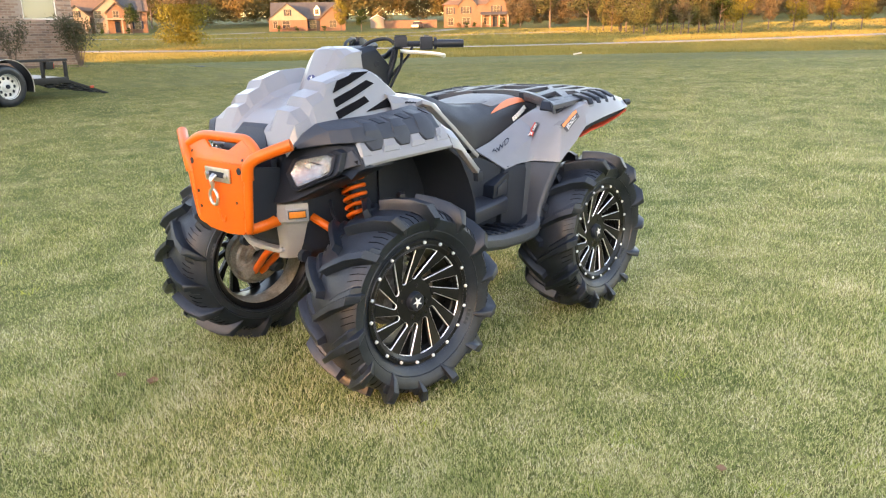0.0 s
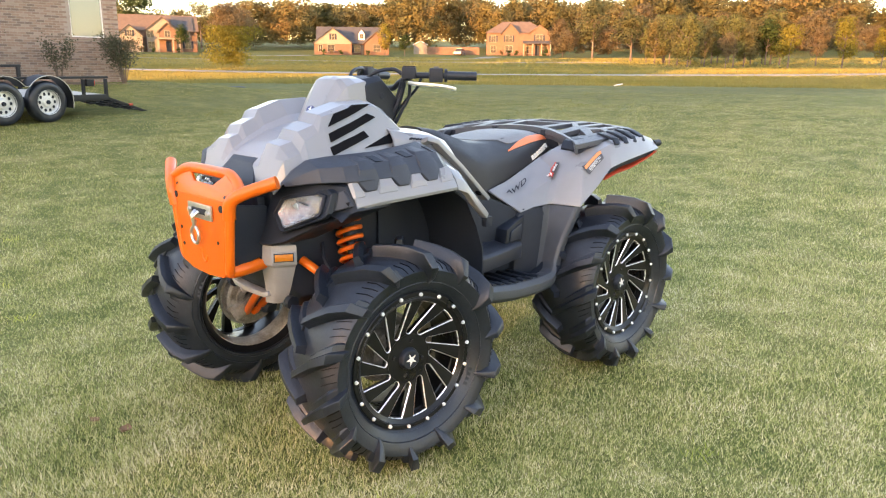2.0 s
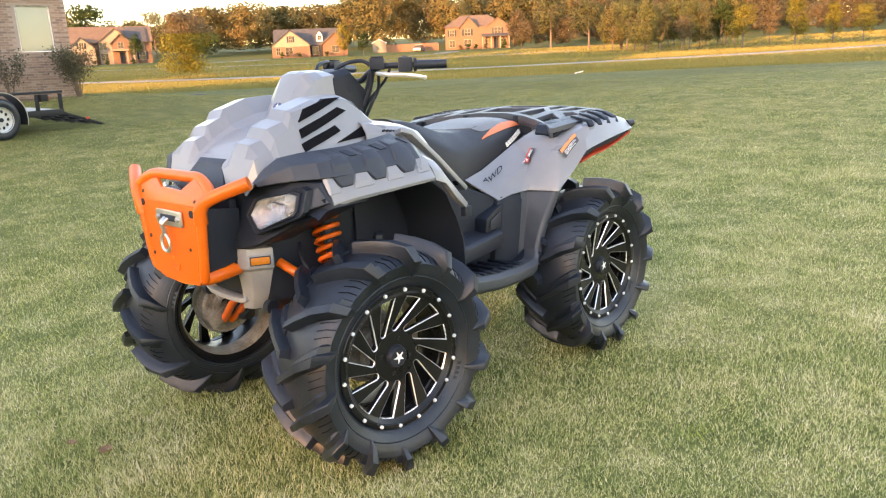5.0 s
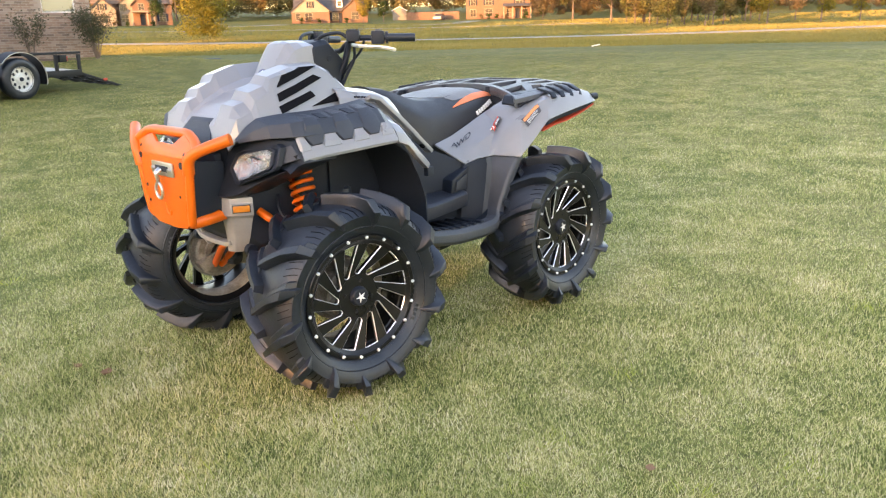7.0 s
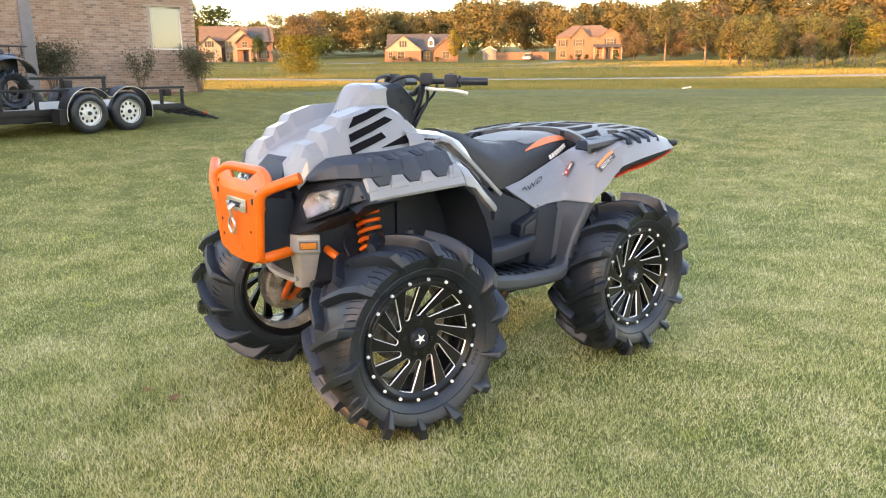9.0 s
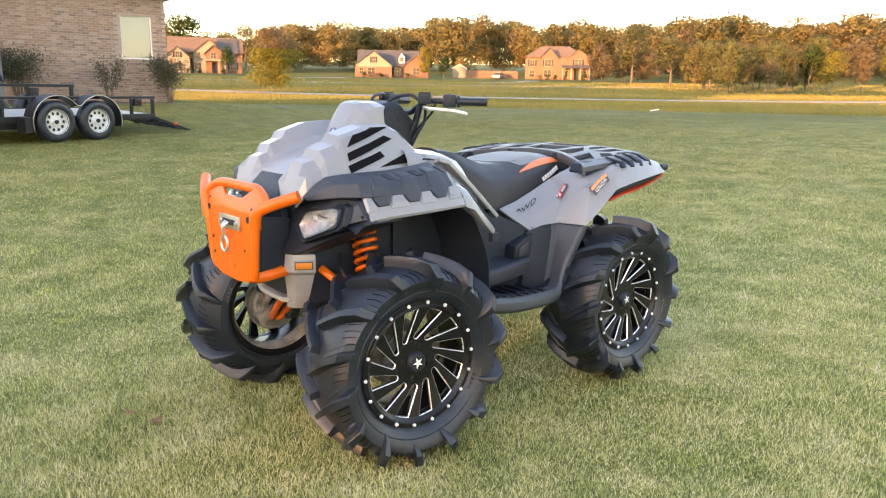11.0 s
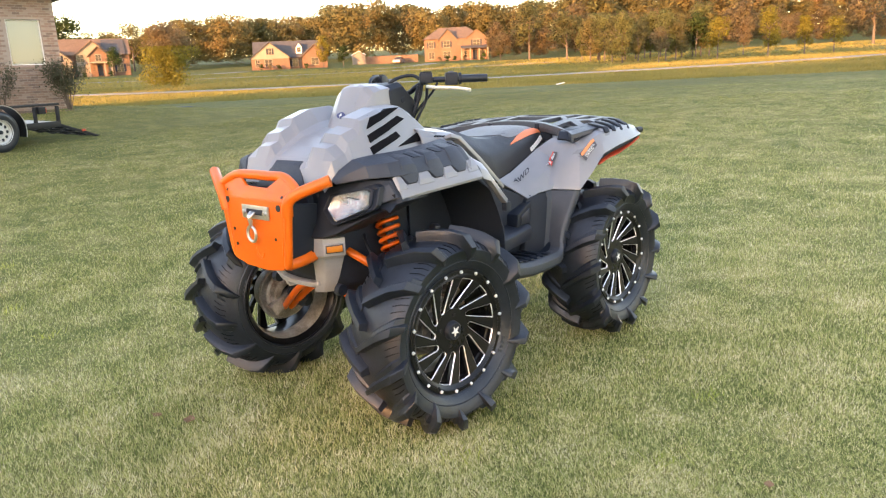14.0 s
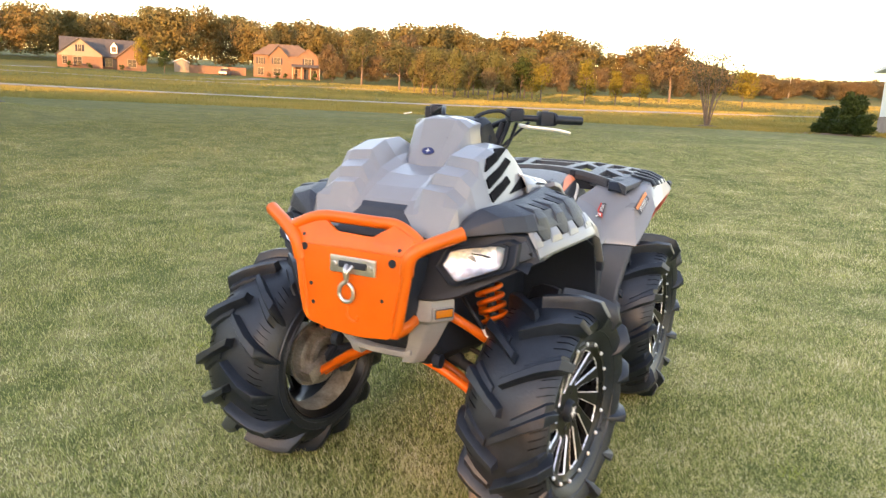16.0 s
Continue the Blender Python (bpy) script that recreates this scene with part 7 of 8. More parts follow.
box(bm, 15.78, 16, -9, -0.222, -0.6, EAVE)
box(bm, 0.222, 15.778, -9, -8.78, -0.6, EAVE)
tagged(part("wall_side", bm, M_BRICK, None, "", smooth=0), "grey-brown brick side walls of the building", "brick wall", kind="structure").matrix_world = bm_
# roof with soffit and fascia
roof = root("roof", bm_, "grey shingle roof with dark fascia over the brick wall", "roof", kind="structure")
bm = bmesh.new()
loft(bm, [[(-0.55, 0.50, EAVE + 0.14), (16.5, 0.50, EAVE + 0.14), (16.5, -9.5, EAVE + 0.14), (-0.55, -9.5, EAVE + 0.14)], [(4.5, -4.4, EAVE + 2.5), (12, -4.4, EAVE + 2.5), (12, -4.6, EAVE + 2.5), (4.5, -4.6, EAVE + 2.5)]])
part("shingles", bm, M_ROOF, roof, "", smooth=0)
bm = bmesh.new()
box(bm, -0.55, 16.5, -9.5, 0.50, EAVE - 0.02, EAVE + 0.135)
part("fascia", bm, M_FRAME, roof, "dark fascia and gutter", smooth=0)
# window
win = root("window_1", bm_, "white-framed sash window with pale reflections in brick wall", "window", kind="structure")
bm = bmesh.new()
FW = 0.032
for a, b, c, d in ((WX0, WX1, WZ0, WZ0 + FW), (WX0, WX1, WZ1 - FW, WZ1), (WX0, WX0 + FW, WZ0 + FW, WZ1 - FW), (WX1 - FW, WX1, WZ0 + FW, WZ1 - FW)):
    box(bm, a, b, -0.15, -0.07, c, d)
part("window_frame", bm, M_WHITE, win, "", bevel=0.004)
bm = bmesh.new()
box(bm, WX0 + FW, WX1 - FW, -0.12, -0.105, WZ0 + FW, WZ1 - FW)
part("pane", bm, M_PANE, win, "reflecting window pane", smooth=0)
bm = bmesh.new()
box(bm, WX0 - 0.05, WX1 + 0.05, -0.05, 0.035, WZ0 - 0.09, WZ0 - 0.003)
part("window_sill", bm, M_BRICK, win, "brick window sill", bevel=0.004)
# column in front of the wall
col = root("porch_column", bm_ @ Matrix.Translation((5.05, 1.3, 0)), "square grey painted column before the brick wall", "column")
bm = bmesh.new()
box(bm, -0.15, 0.15, -0.15, 0.15, -0.5, EAVE + 0.1)
part("shaft", bm, surface("grey_column_paint", (0.11, 0.115, 0.13), (0.15, 0.155, 0.17), 0.6), col, "", bevel=0.01)
bm = bmesh.new()
box(bm, -0.19, 0.19, -0.19, 0.19, -0.5, 0.12)
part("base", bm, M_CONC, col, "", bevel=0.01)

# planting bed and shrubs along the wall
def wall_xy(s, out):
    p = BC + bu * s + bn * out
    return p.x, p.y


mx, my = wall_xy(4.3, 0.75)
mound("mulch_bed", 0, 0, 5.6, 0.85, 0.10, "dark mulch bed along the brick wall", turn=-4.3, xy=(mx, my))
for s, out, w, hgt, seed, st, lv in ((4.47, 0.8, 1.7, 1.45, 3, 12, 4200), (2.05, 0.8, 0.8, 1.2, 4, 6, 1100), (0.22, 0.8, 1.2, 1.36, 6, 13, 3600)):
    x, y = wall_xy(s, out)
    shrub(x, y, float(ground_z(x, y)) + 0.04, w, hgt, seed, M_LEAF_D, "loose dark-leaved shrub with thin stems by the wall", st, lv, 0.026, "shrubs by the wall")

# ---- white house corner at the far right, with clipped bushes ----
wc = house(176.1, 42, "white siding house corner with brick skirt and wide eave", turn=8)
wc["group"] = ""
hpart("wall", wc, M_WHITE, lambda bm: box(bm, -0.4, 9.0, 0, 8, 1.0, 3.7))
hpart("brick_skirt", wc, M_BRICK, lambda bm: box(bm, -0.45, 9.05, -0.05, 8.05, -0.6, 1.0))
hpart("roof", wc, M_ROOF, lambda bm: hip(bm, -0.4, 9.0, 0, 8, 3.7, 5.8, 4.0, 5.0, 0.6), "grey shingle hip roof")
hpart("fascia", wc, M_WHITE, lambda bm: box(bm, -1.0, 9.6, -0.6, 8.6, 3.52, 3.69))
for az, d, w, hh, seed, nm in ((179.9, 39.5, 1.45, 2.05, 41, "big"), (181.1, 40.5, 1.1, 1.35, 42, "mid"), (180.6, 38.5, 1.1, 0.75, 43, "low"), (179.1, 38, 1.1, 1.05, 44, "low"), (181.8, 39.5, 0.8, 0.55, 45, "low")):
    x, y, z = grounded(az, d)
    r = root("clipped_bush", Matrix.Translation((x, y, z)), "rounded dark green clipped bush by the house", "bush", "bushes by the white house")
    v, f = crown_data(seed, 60, 7000, 0.024, 0.02, 1.0)
    v = v * np.array((w * 1.55, w * 1.55, hh))
    o = new("foliage", mesh_of("foliage", v, f, M_LEAF_G))
    o.parent = r
mound("mulch_bed", 180.3, 39, 2.6, 1.3, 0.1, "brown mulch bed under clipped bushes", turn=-90)

# ---- trailer ----
TU, TN = Vector((-0.945, -0.326, 0)).normalized(), Vector((-0.326, 0.945, 0)).normalized()
T0 = Vector((*polar(-104.07, 16.6), 0))
T0.z = float(ground_z(T0.x, T0.y)) + 0.005
tm = Matrix(((TU.x, TN.x, 0, T0.x), (TU.y, TN.y, 0, T0.y), (0, 0, 1, T0.z), (0, 0, 0, 1))) @ pose(0, 0, 0, -3.2, 0, 0) @ pose(0, 0, 0, 0, -0.6, 0)
trailer = root("utility_trailer", tm, "black tandem-axle utility trailer with lowered ramp on the lawn", "trailer")
WR = 0.355 * 1.17
bm = bmesh.new()
lathe(bm, [(0.20, -0.10), (0.26, -0.115), (0.32, -0.11), (0.348, -0.085), (0.355, -0.05), (0.355, 0.05), (0.348, 0.085), (0.32, 0.11), (0.26, 0.115), (0.20, 0.10)], 44)
ME_TT = finish("tyre", bm, M_RUBBER, smooth=40)
bm = bmesh.new()
lathe(bm, [(0.205, 0.105), (0.212, 0.112), (0.215, 0.10), (0.195, 0.08), (0.18, 0.035), (0.10, 0.045), (0.075, 0.07), (0.0, 0.072), (0.0, 0.05), (0.17, 0.015), (0.19, -0.08), (0.21, -0.10), (0.20, -0.09)], 40)
ME_TR = finish("wheel", bm, M_SILVER, smooth=35)
bm = bmesh.new()
prism(bm, [(0.021 * math.cos(a), 0.028 * math.sin(a)) for a in (2 * math.pi * k / 10 for k in range(10))], 0.0, 0.048)
ME_HOLE = finish("rim_hole", bm, M_DARK, smooth=0)
bm = bmesh.new()
lathe(bm, [(0.0, 0.105), (0.03, 0.105), (0.036, 0.09), (0.036, 0.06), (0.0, 0.06)], 16, closed=False)
ME_TC = finish("hub_cap", bm, M_DARK, smooth=40)
for u in (-0.03, 0.90):
    for v, turn in ((0.0, 0), (-2.25, 180)):
        w = new("wheel", ME_TR)
        w.parent = trailer
        w.matrix_local = pose(u, v, WR, 0, 0, turn) @ Matrix.Diagonal((1.17, 1.0, 1.17, 1))
        w["label"] = "silver steel trailer wheel"
        for me, nm in ((ME_TT, "tyre"), (ME_TC, "hub_cap")):
            o = new(nm, me)
            o.parent = w
        for k in range(10):
            a = 2 * math.pi * k / 10
            o = new("rim_hole", ME_HOLE)
            o.parent = w
            o.matrix_local = pose(0.142 * math.cos(a), 0.004, 0.142 * math.sin(a))


def tpart(name, build, material, label="", bevel=0.0, smooth=40):
    bm = bmesh.new()
    build(bm)
    return part(name, bm, material, trailer, label, smooth, bevel)


def arc_path(r):
    pts = []
    for k in range(13):
        a = radians(195 - (195 - 38) * k / 12)
        pts.append((-0.03 + r * math.cos(a), WR + r * math.sin(a)))
    left = [(x, z) for x, z in pts if x <= 0.435]
    right = [(0.87 - x, z) for x, z in left[::-1]]
    return left + right


for nm, v0, v1, r, mat in (("fender", -0.16, 0.145, 0.535, M_FRAME), ("fender_trim", 0.146, 0.158, 0.536, M_STEEL)):
    path = arc_path(r)
    tpart(nm, lambda bm: sheet(bm, [[(x, v0, z), (x, v1, z)] for x, z in path], 0.018 if nm == "fender" else 0.012), mat, "", 0.0)
path = arc_path(0.534)
tpart("fender_skirt", lambda bm: prism(bm, [(x, z) for x, z in path if z > 0.90], -0.165, -0.15), M_FRAME)
tpart("mudflap", lambda bm: box(bm, -0.70, -0.55, -0.16, 0.12, 0.22, 0.52), M_FRAME)
DZ = 0.50
for k in range(11):
    v0 = -2.05 + 0.17 * k
    tpart("deck_plank", lambda bm: box(bm, -5.0, 2.50, v0, v0 + 0.16, DZ - 0.04, DZ), M_WOOD, "", 0.004)
for v in (-0.20, -2.10):
    tpart("side_rail", lambda bm: box(bm, -5.0, 2.56, v - 0.03, v + 0.03, DZ - 0.12, DZ + 0.01), M_FRAME, "", 0.004)
tpart("rail_cap", lambda bm: box(bm, -5.0, 2.57, -0.235, -0.165, 0.85, 0.90), M_FRAME, "", 0.006)
tpart("rail_cap", lambda bm: box(bm, -5.0, 1.85, -2.135, -2.065, 0.98, 1.04), M_FRAME, "", 0.006)
for u in (-3.6, -2.4, -1.65, -0.95, 1.95, 2.52):
    tpart("rail_post", lambda bm: box(bm, u - 0.03, u + 0.03, -0.23, -0.17, DZ, 0.84), M_FRAME, "", 0.004)
for u in (-4.2, -2.4, -0.5, 0.75, 1.80):
    tpart("rail_post", lambda bm: box(bm, u - 0.035, u + 0.035, -2.13, -2.07, DZ, 0.98), M_FRAME, "", 0.004)
tpart("lamp_box", lambda bm: box(bm, 1.99, 2.17, -0.21, -0.12, 0.69, 0.84), M_FRAME, "black lamp box", 0.012)
tpart("tail_lamp", lambda bm: box(bm, 2.172, 2.192, -0.20, -0.13, 0.71, 0.81), M_RED, "red tail lamp", 0.006)
tpart("ramp_reflector", lambda bm: box(bm, 3.20, 3.30, -0.30, -0.27, 0.22, 0.27), M_RED, "red reflector", 0.006)
tpart("spare_bracket", lambda bm: box(bm, 0.70, 0.90, -2.06, -1.92, 0.80, 0.97), M_FRAME, "", 0.02)
for v in (-0.32, -0.75, -1.2, -1.65, -2.0):
    tpart("ramp_bar", lambda bm: bar(bm, [(2.52, v, DZ - 0.05), (3.78, v, 0.03)], 0.05, 0.06), M_FRAME, "", 0.004)
for f in (0.1, 0.3, 0.5, 0.7, 0.9, 1.0):
    uu, zz = 2.52 + 1.26 * f, DZ - 0.05 - 0.42 * f
    tpart("ramp_rung", lambda bm: box(bm, uu - 0.02, uu + 0.02, -2.0, -0.3, zz - 0.02, zz + 0.02), M_FRAME, "", 0.003)
tpart("axle_beam", lambda bm: box(bm, -0.05, 0.92, -2.0, -0.25, 0.30, 0.38), M_FRAME, "", 0.01)
tpart("under_frame", lambda bm: box(bm, -5.0, -0.62, -0.30, -0.21, 0.26, 0.40), M_FRAME, "", 0.01)

# dark quad bike riding on the trailer
q = root("quad_bike", tm @ pose(-1.85, -1.15, DZ + 0.004, 0, 0, 180) @ Matrix.Diagonal((1.12, 1.12, 1.15, 1)), "dark blue-black quad bike standing on the trailer", "quad bike")
M_NAVY = surface("navy_plastic", (0.012, 0.016, 0.028), (0.025, 0.03, 0.045), 0.3, coat=0.3)
for x, y in ((0.62, 0.42), (-0.62, 0.42), (0.62, -0.42), (-0.62, -0.42)):
    w = new("wheel", ME_RIM)
    w.parent = q
    w.matrix_local = pose(x, y, 0.31, 0, 0, 0 if y > 0 else 180) @ Matrix.Diagonal((0.8, 0.8, 0.8, 1))
    o = new("tyre", ME_TYRE)
    o.parent = w
for nm, mat, secs in (
    ("body", M_NAVY, [(0.95, 0.16, 0.55, 0.85), (0.70, 0.24, 0.45, 1.02), (0.40, 0.20, 0.42, 1.08), (0.05, 0.17, 0.40, 0.92), (-0.40, 0.20, 0.42, 0.90), (-0.90, 0.22, 0.60, 0.92)]),
    ("seat", M_SEAT, [(0.20, 0.12, 0.92, 1.0), (-0.05, 0.18, 0.88, 0.97), (-0.45, 0.18, 0.89, 1.0), (-0.72, 0.16, 0.90, 0.99)]),
):
    bm = bmesh.new()
    loft(bm, [[(x, -w, z0), (x, w, z0), (x, w, z1 - 0.05), (x, w * 0.7, z1), (x, -w * 0.7, z1), (x, -w, z1 - 0.05)] for x, w, z0, z1 in secs])
    part(nm, bm, mat, q, "", bevel=0.015)
for s in (1, -1):
    for xc in (0.62, -0.64):
        bm = bmesh.new()
        sheet(bm, [[(xc + 0.42 * math.cos(a), s * 0.20, 0.60 + 0.30 * math.sin(a)), (xc + 0.42 * math.cos(a), s * 0.42, 0.59 + 0.30 * math.sin(a)), (xc + 0.42 * math.cos(a), s * 0.54, 0.55 + 0.30 * math.sin(a))] for a in (math.pi * k / 10 for k in range(11))], 0.012)
        part("fender", bm, M_NAVY, q, "", smooth=40)
for xs, zr in (((-0.55, -1.0), 1.04), ((0.62, 0.95), 1.06)):
    bm = bmesh.new()
    for yy in (-0.36, -0.18, 0, 0.18, 0.36):
        tube(bm, [(xs[0], yy, zr), (xs[1], yy, zr)], 0.012, 8)
    for xx in xs:
        tube(bm, [(xx, -0.38, zr), (xx, 0.38, zr)], 0.014, 8)
    for xx in xs:
        tube(bm, [(xx, -0.2, zr), (xx, -0.2, zr - 0.14)], 0.012, 8)
        tube(bm, [(xx, 0.2, zr), (xx, 0.2, zr - 0.14)], 0.012, 8)
    part("rack", bm, M_FRAME, q, "", smooth=50)
bm = bmesh.new()
tube(bm, smooth_line([(0.22, 0.38, 1.20), (0.30, 0.15, 1.22), (0.33, 0, 1.12), (0.30, -0.15, 1.22), (0.22, -0.38, 1.20)], 4), 0.014, 8)
part("handlebar", bm, M_BLACK, q, "", smooth=50)
# red canopy by the wall
rk = root("red_canopy", Matrix.Translation((*polar(-96.4, 21.5), 2.95)) @ pose(0, 0, 0, 0, 0, -8), "red fabric canopy on a thin pole by the wall", "canopy")
bm = bmesh.new()
loft(bm, [[(0.95 * math.cos(a) * r, 0.95 * math.sin(a) * r, z) for a in (2 * math.pi * k / 8 for k in range(8))] for r, z in ((1.0, -0.14), (1.0, -0.06), (0.55, 0.22), (0.03, 0.42))])
part("canopy", bm, M_RED, rk, "", smooth=0)
bm = bmesh.new()
tube(bm, [(0, 0, -2.2), (0, 0, 0.3)], 0.022, 10)
part("pole", bm, M_STEEL, rk, "", smooth=50)

# ---- small things on the lawn ----
x, y, z = grounded(-148.0, 38)
bm = bmesh.new()
tube(bm, [(-0.22, 0, 0.10), (0.20, 0, 0.02)], 0.03, 12)
o = part("drain_pipe", bm, M_WHITE, None, "", smooth=50)
o.matrix_world = Matrix.Translation((x, y, z)) @ pose(0, 0, 0, 0, 0, -58)
tagged(o, "short white plastic drain pipe lying in the grass", "pipe")
x, y, z = grounded(-119.0, 30)
bm = bmesh.new()
lathe(bm, [(0.0, 0.06), (0.40, 0.05), (0.46, 0.03), (0.48, -0.05), (0.0, -0.05)], 24, axis='Z', closed=False)
o = part("drain_cover", bm, M_DARK, None, "", smooth=40)
o.matrix_world = Matrix.Translation((x, y, z))
tagged(o, "dark round drain cover set in the lawn", "drain cover")



def fallen_leaf(x, y, size, turn, label):
    """A dry curled leaf: a lobed blade with a raised midrib and a stalk."""
    rows = []
    for i in range(9):
        u = i / 8
        w = size * 0.42 * math.sin(math.pi * (u * 0.92 + 0.04)) * (1 + 0.22 * math.cos(u * 19))
        rows.append([(size * (u - 0.5), w * k / 3, 0.012 + size * (0.16 * (k / 3) ** 2 + 0.12 * (2 * u - 1) ** 2) - 0.002 * (k == 0)) for k in range(-3, 4)])
    bm = bmesh.new()
    sheet(bm, rows, 0.0008)
    tube(bm, [(-size * 0.45, 0, 0.018), (-size * 0.72, 0.004, 0.030)], 0.0013, 5)
    o = part("fallen_leaf", bm, M_DRYLEAF, None, "", smooth=60)
    o.matrix_world = pose(x, y, float(ground_z(x, y)) + 0.004, 0, 0, turn)
    return tagged(o, label, "leaf", "fallen leaves")


M_DRYLEAF = surface("dry_leaf", (0.20, 0.10, 0.055), (0.42, 0.25, 0.15), 0.8, scale=30, fine=200, bump=0.4)
for x, y, size, turn in ((1.420, -0.435, 0.060, 40), (1.480, -0.610, 0.045, 120), (0.477, 1.761, 0.040, 200)):
    fallen_leaf(x, y, size, turn, "curled brown dry leaf lying on the lawn")

# ---- wall bricks, nearest the window as pieces of their own ----
bm = bmesh.new()
box(bm, 0, 0.196, -0.004, 0.008, 0, 0.058)
ME_BRICKS = []
for k, (d, l) in enumerate((((0.205, 0.140, 0.106), (0.285, 0.200, 0.152)), ((0.240, 0.164, 0.122), (0.325, 0.228, 0.174)), ((0.27, 0.205, 0.165), (0.365, 0.28, 0.23)), ((0.155, 0.112, 0.092), (0.215, 0.160, 0.132)))):
    b2 = bm.copy()
    ME_BRICKS.append(finish("brick", b2, surface("brick_%s" % "abcd"[k], d, l, 0.85, scale=4, fine=60, bump=0.4), smooth=0))
bm.free()
rb = np.random.default_rng(3)
single, rest = [], [[], [], [], []]
for row in range(int((EAVE - 0.05) / 0.072)):
    z = -0.02 + row * 0.072
    off = 0.105 * (row % 2)
    for c in range(78):
        x = c * 0.21 - off + 0.008
        if x < 0 or x + 0.2 > 16:
            continue
        if WX0 - 0.2 < x < WX1 + 0.004 and WZ0 - 0.15 < z < WZ1:
            continue
        k = int(rb.choice(4, p=(0.25, 0.4, 0.2, 0.15)))
        if x < 2.6 and 0.95 < z < 2.72 and len(single) < 290:
            single.append((x, z, k))
        else:
            rest[k].append((x, z))
for x, z, k in single:
    o = new("brick", ME_BRICKS[k])
    o.parent = wall
    o.location = (x, 0, z)
for k in range(4):
    v, f = [], []
    for x, z in rest[k]:
        n = len(v)
        v += [(x, 0.008, z), (x + 0.196, 0.008, z), (x + 0.196, 0.008, z + 0.058), (x, 0.008, z + 0.058), (x, -0.004, z), (x + 0.196, -0.004, z), (x + 0.196, -0.004, z + 0.058), (x, -0.004, z + 0.058)]
        f += [(n, n + 1, n + 2, n + 3), (n + 1, n, n + 4, n + 5), (n + 2, n + 1, n + 5, n + 6), (n + 3, n + 2, n + 6, n + 7), (n, n + 3, n + 7, n + 4)]
    me = mesh_of("bricks", v, f, ME_BRICKS[k].materials[0])
    o = new("bricks", me)
    o.parent = wall
    tagged(o, kind="stuff")

# ---- grass blades ----
rg = np.random.default_rng(8)
N = 1400000
r = 34 ** rg.uniform(0, 1, N) ** 0.98
az = np.radians(rg.uniform(-204, -86, N) + rg.normal(0, 7, N))
bx, by = EYE_X + r * np.cos(az) + 0.25, EYE_Y + r * np.sin(az) + 0.15
bz = ground_z(bx, by) - 0.004
patch = np.sin(bx * 1.7 + 1.3 * np.sin(by * 1.1)) * np.cos(by * 1.9 + 0.8 * np.sin(bx * 0.9)) + 0.5 * np.sin(bx * 5.1 + by * 3.7) * np.sin(by * 6.3 - bx * 2.2)
hgt = rg.uniform(0.012, 0.032, N) * (1 + 0.26 * patch) * np.clip((34 - r) / 14, 0.15, 1)
hgt *= np.where(rg.uniform(0, 1, N) < 0.04, 1.5, 1.0)
wid = rg.uniform(0.0007, 0.0017, N) * (1 + r / 4.5)
lean = rg.uniform(0.1, 1.0, N) * hgt
la, fa = rg.uniform(0, 2 * np.pi, N), rg.uniform(0, 2 * np.pi, N)
co = np.empty((N, 3, 3), np.float32)
co[:, 0] = np.stack((bx - wid * np.cos(fa), by - wid * np.sin(fa), bz), 1)
co[:, 1] = np.stack((bx + wid * np.cos(fa), by + wid * np.sin(fa), bz), 1)
co[:, 2] = np.stack((bx + lean * np.cos(la), by + lean * np.sin(la), bz + hgt), 1)
me = bpy.data.meshes.new("grass")
me.vertices.add(3 * N)
me.vertices.foreach_set("co", co.ravel())
me.loops.add(3 * N)
me.loops.foreach_set("vertex_index", np.arange(3 * N, dtype=np.int32))
me.polygons.add(N)
me.polygons.foreach_set("loop_start", np.arange(0, 3 * N, 3, dtype=np.int32))
me.update(calc_edges=True)
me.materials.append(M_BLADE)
tagged(new("grass", me), "short mown grass blades, green mixed with straw", "grass", kind="stuff")

# taller bright tufts that the mower left
N = 34
ca = np.radians(rg.uniform(-196, -94, N))
cd = 1.3 * (9 / 1.3) ** rg.uniform(0, 1, N)
cx, cy = EYE_X + cd * np.cos(ca), EYE_Y + cd * np.sin(ca)
off = (np.abs(cx) < 1.0) & (np.abs(cy + 0.09) < 0.8)
cx, cy, cd = cx[~off], cy[~off], cd[~off]
N = len(cx) * 26
bx = np.repeat(cx, 26) + rg.normal(0, 0.045, N)
by = np.repeat(cy, 26) + rg.normal(0, 0.045, N)
bz = ground_z(bx, by) - 0.004
hgt = rg.uniform(0.025, 0.062, N)
wid = rg.uniform(0.0018, 0.0034, N)
lean = rg.uniform(0.3, 1.2, N) * hgt
la, fa = rg.uniform(0, 2 * np.pi, N), rg.uniform(0, 2 * np.pi, N)
co = np.empty((N, 3, 3), np.float32)
co[:, 0] = np.stack((bx - wid * np.cos(fa), by - wid * np.sin(fa), bz), 1)
co[:, 1] = np.stack((bx + wid * np.cos(fa), by + wid * np.sin(fa), bz), 1)
co[:, 2] = np.stack((bx + lean * np.cos(la), by + lean * np.sin(la), bz + hgt), 1)
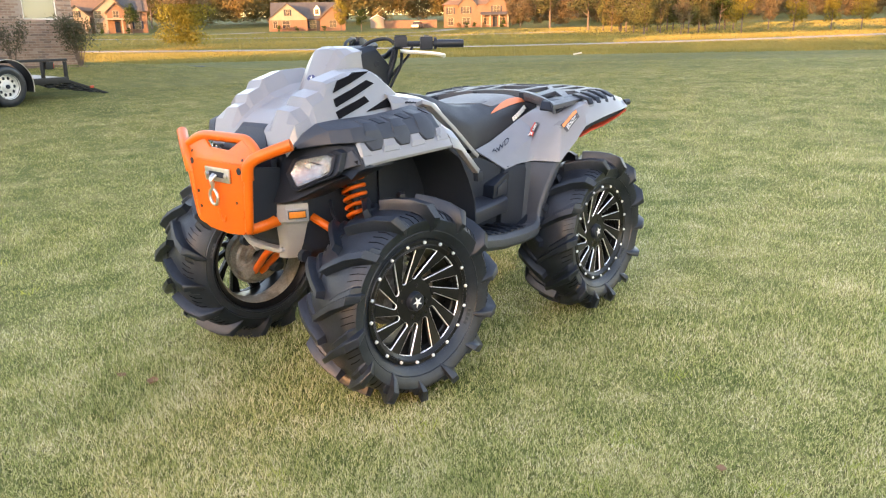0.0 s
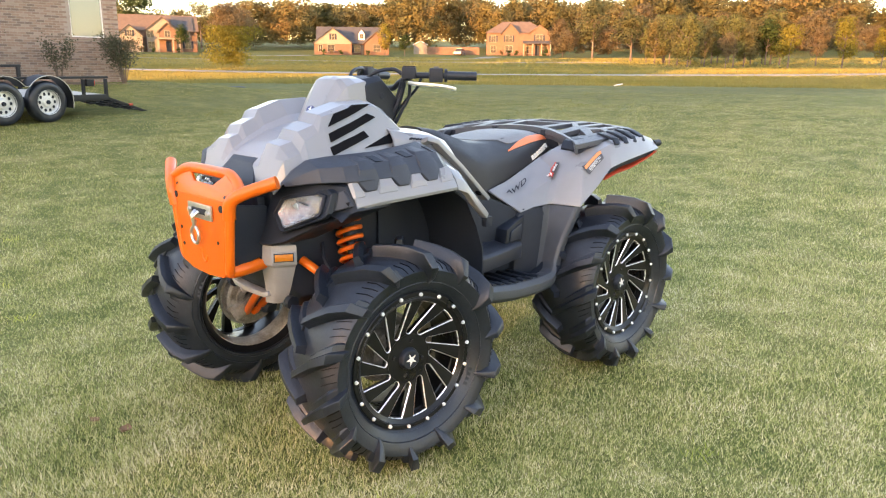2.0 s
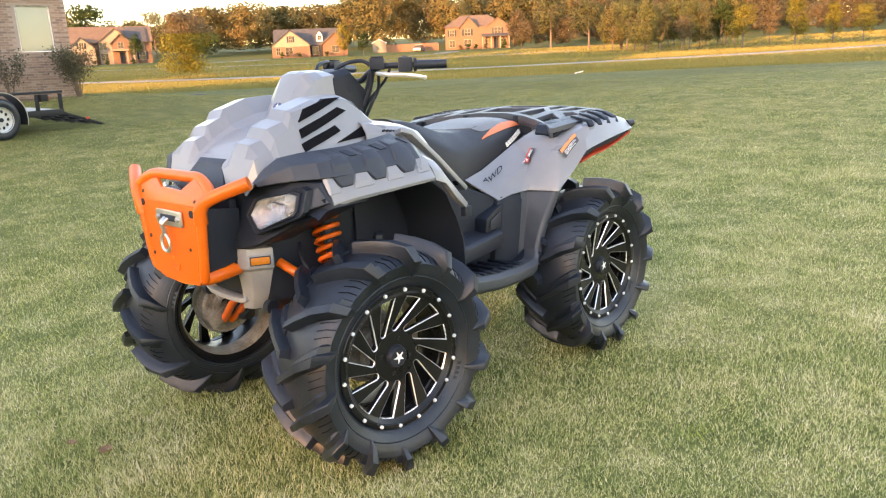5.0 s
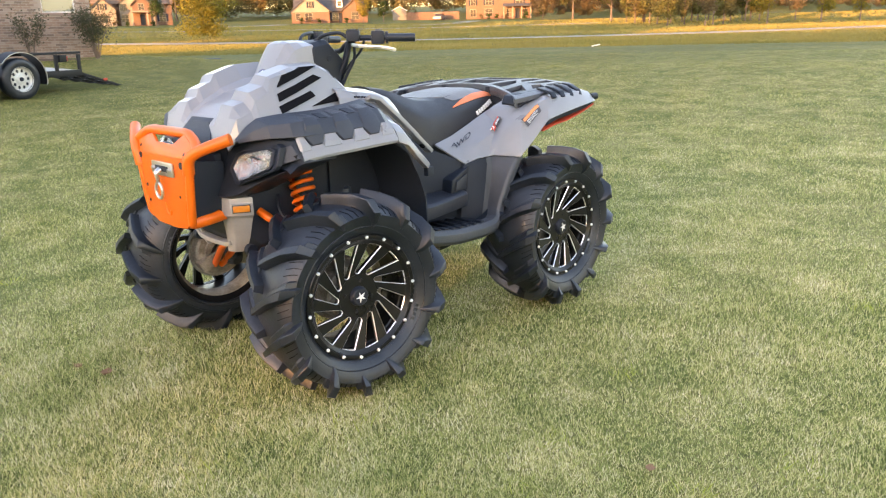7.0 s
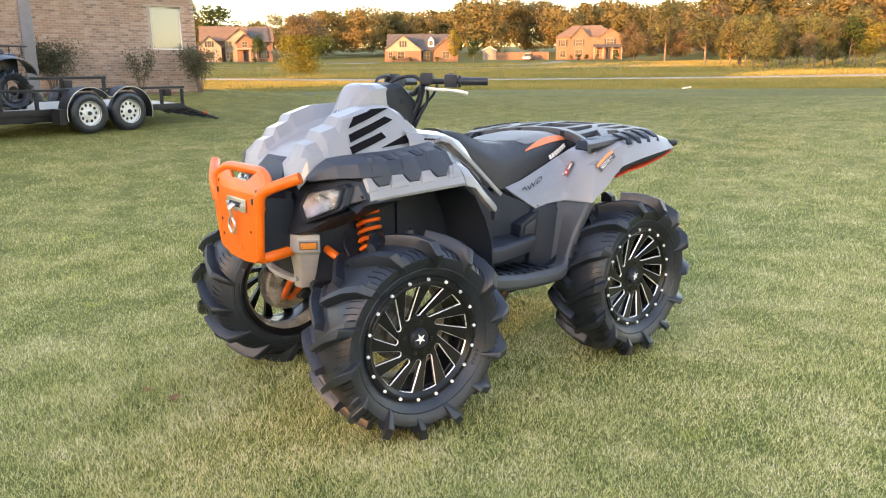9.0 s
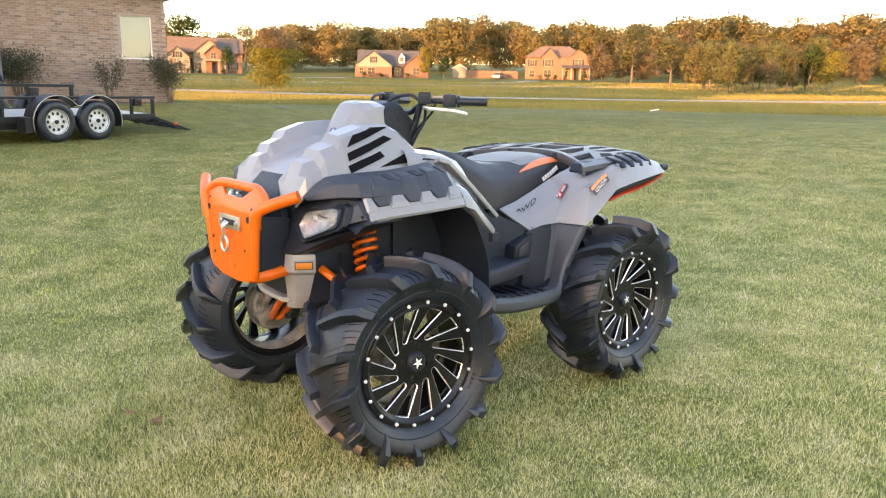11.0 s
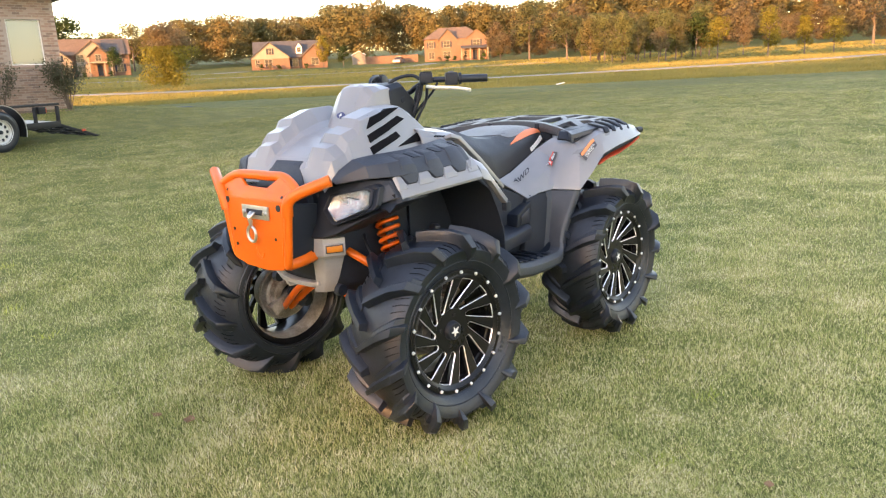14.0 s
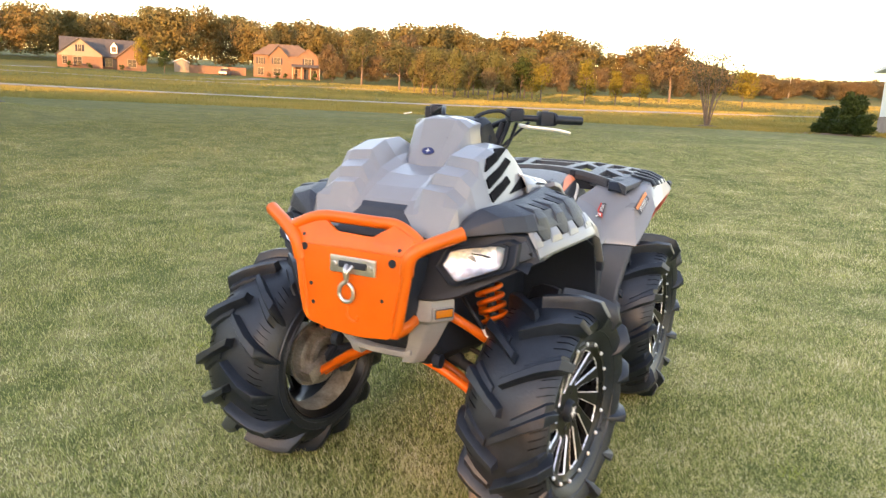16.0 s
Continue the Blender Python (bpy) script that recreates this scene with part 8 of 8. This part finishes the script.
me = mesh_of("weed_tufts", co.reshape(-1, 3), [(3 * i, 3 * i + 1, 3 * i + 2) for i in range(N)], foliage("weed_blades", [(0.22, 0.30, 0.05), (0.42, 0.46, 0.08), (0.60, 0.58, 0.14)], trans=0.35))
tagged(new("weed_tufts", me), "bright yellow-green tufts of longer grass in the lawn", "grass", kind="stuff")

# rougher turf farther out, where the low sun catches it
N = 200000
d = 38 * (150 / 38) ** rg.uniform(0, 1, N)
az = np.radians(rg.uniform(-196, -100, N))
bx, by = EYE_X + d * np.cos(az), EYE_Y + d * np.sin(az)
hit = np.zeros(N, bool)
for a, b in zip(ra, ra[1:]):
    ax, ay, ux, uy = a[0], a[1], b[0] - a[0], b[1] - a[1]
    t = np.clip(((bx - ax) * ux + (by - ay) * uy) / (ux * ux + uy * uy), 0, 1)
    hit |= np.hypot(bx - ax - t * ux, by - ay - t * uy) < 2.0
bx, by, d = bx[~hit], by[~hit], d[~hit]
N = len(bx)
bz = ground_z(bx, by) - 0.01
hgt = rg.uniform(0.05, 0.13, N) * (0.6 + d / 130)
wid = rg.uniform(0.03, 0.07, N) * (0.5 + d / 80)
la, fa = rg.uniform(0, 2 * np.pi, N), rg.uniform(0, 2 * np.pi, N)
lean = rg.uniform(0.0, 0.6, N) * hgt
co = np.empty((N, 3, 3), np.float32)
co[:, 0] = np.stack((bx - wid * np.cos(fa), by - wid * np.sin(fa), bz), 1)
co[:, 1] = np.stack((bx + wid * np.cos(fa), by + wid * np.sin(fa), bz), 1)
co[:, 2] = np.stack((bx + lean * np.cos(la), by + lean * np.sin(la), bz + hgt), 1)
me = bpy.data.meshes.new("field_grass")
me.vertices.add(3 * N)
me.vertices.foreach_set("co", co.ravel())
me.loops.add(3 * N)
me.loops.foreach_set("vertex_index", np.arange(3 * N, dtype=np.int32))
me.polygons.add(N)
me.polygons.foreach_set("loop_start", np.arange(0, 3 * N, 3, dtype=np.int32))
me.update(calc_edges=True)
me.materials.append(foliage("field_grass", [(0.13, 0.125, 0.03), (0.19, 0.17, 0.044), (0.26, 0.21, 0.065)]))
tagged(new("field_grass", me), "rougher olive grass of the far field", "grass", kind="stuff")
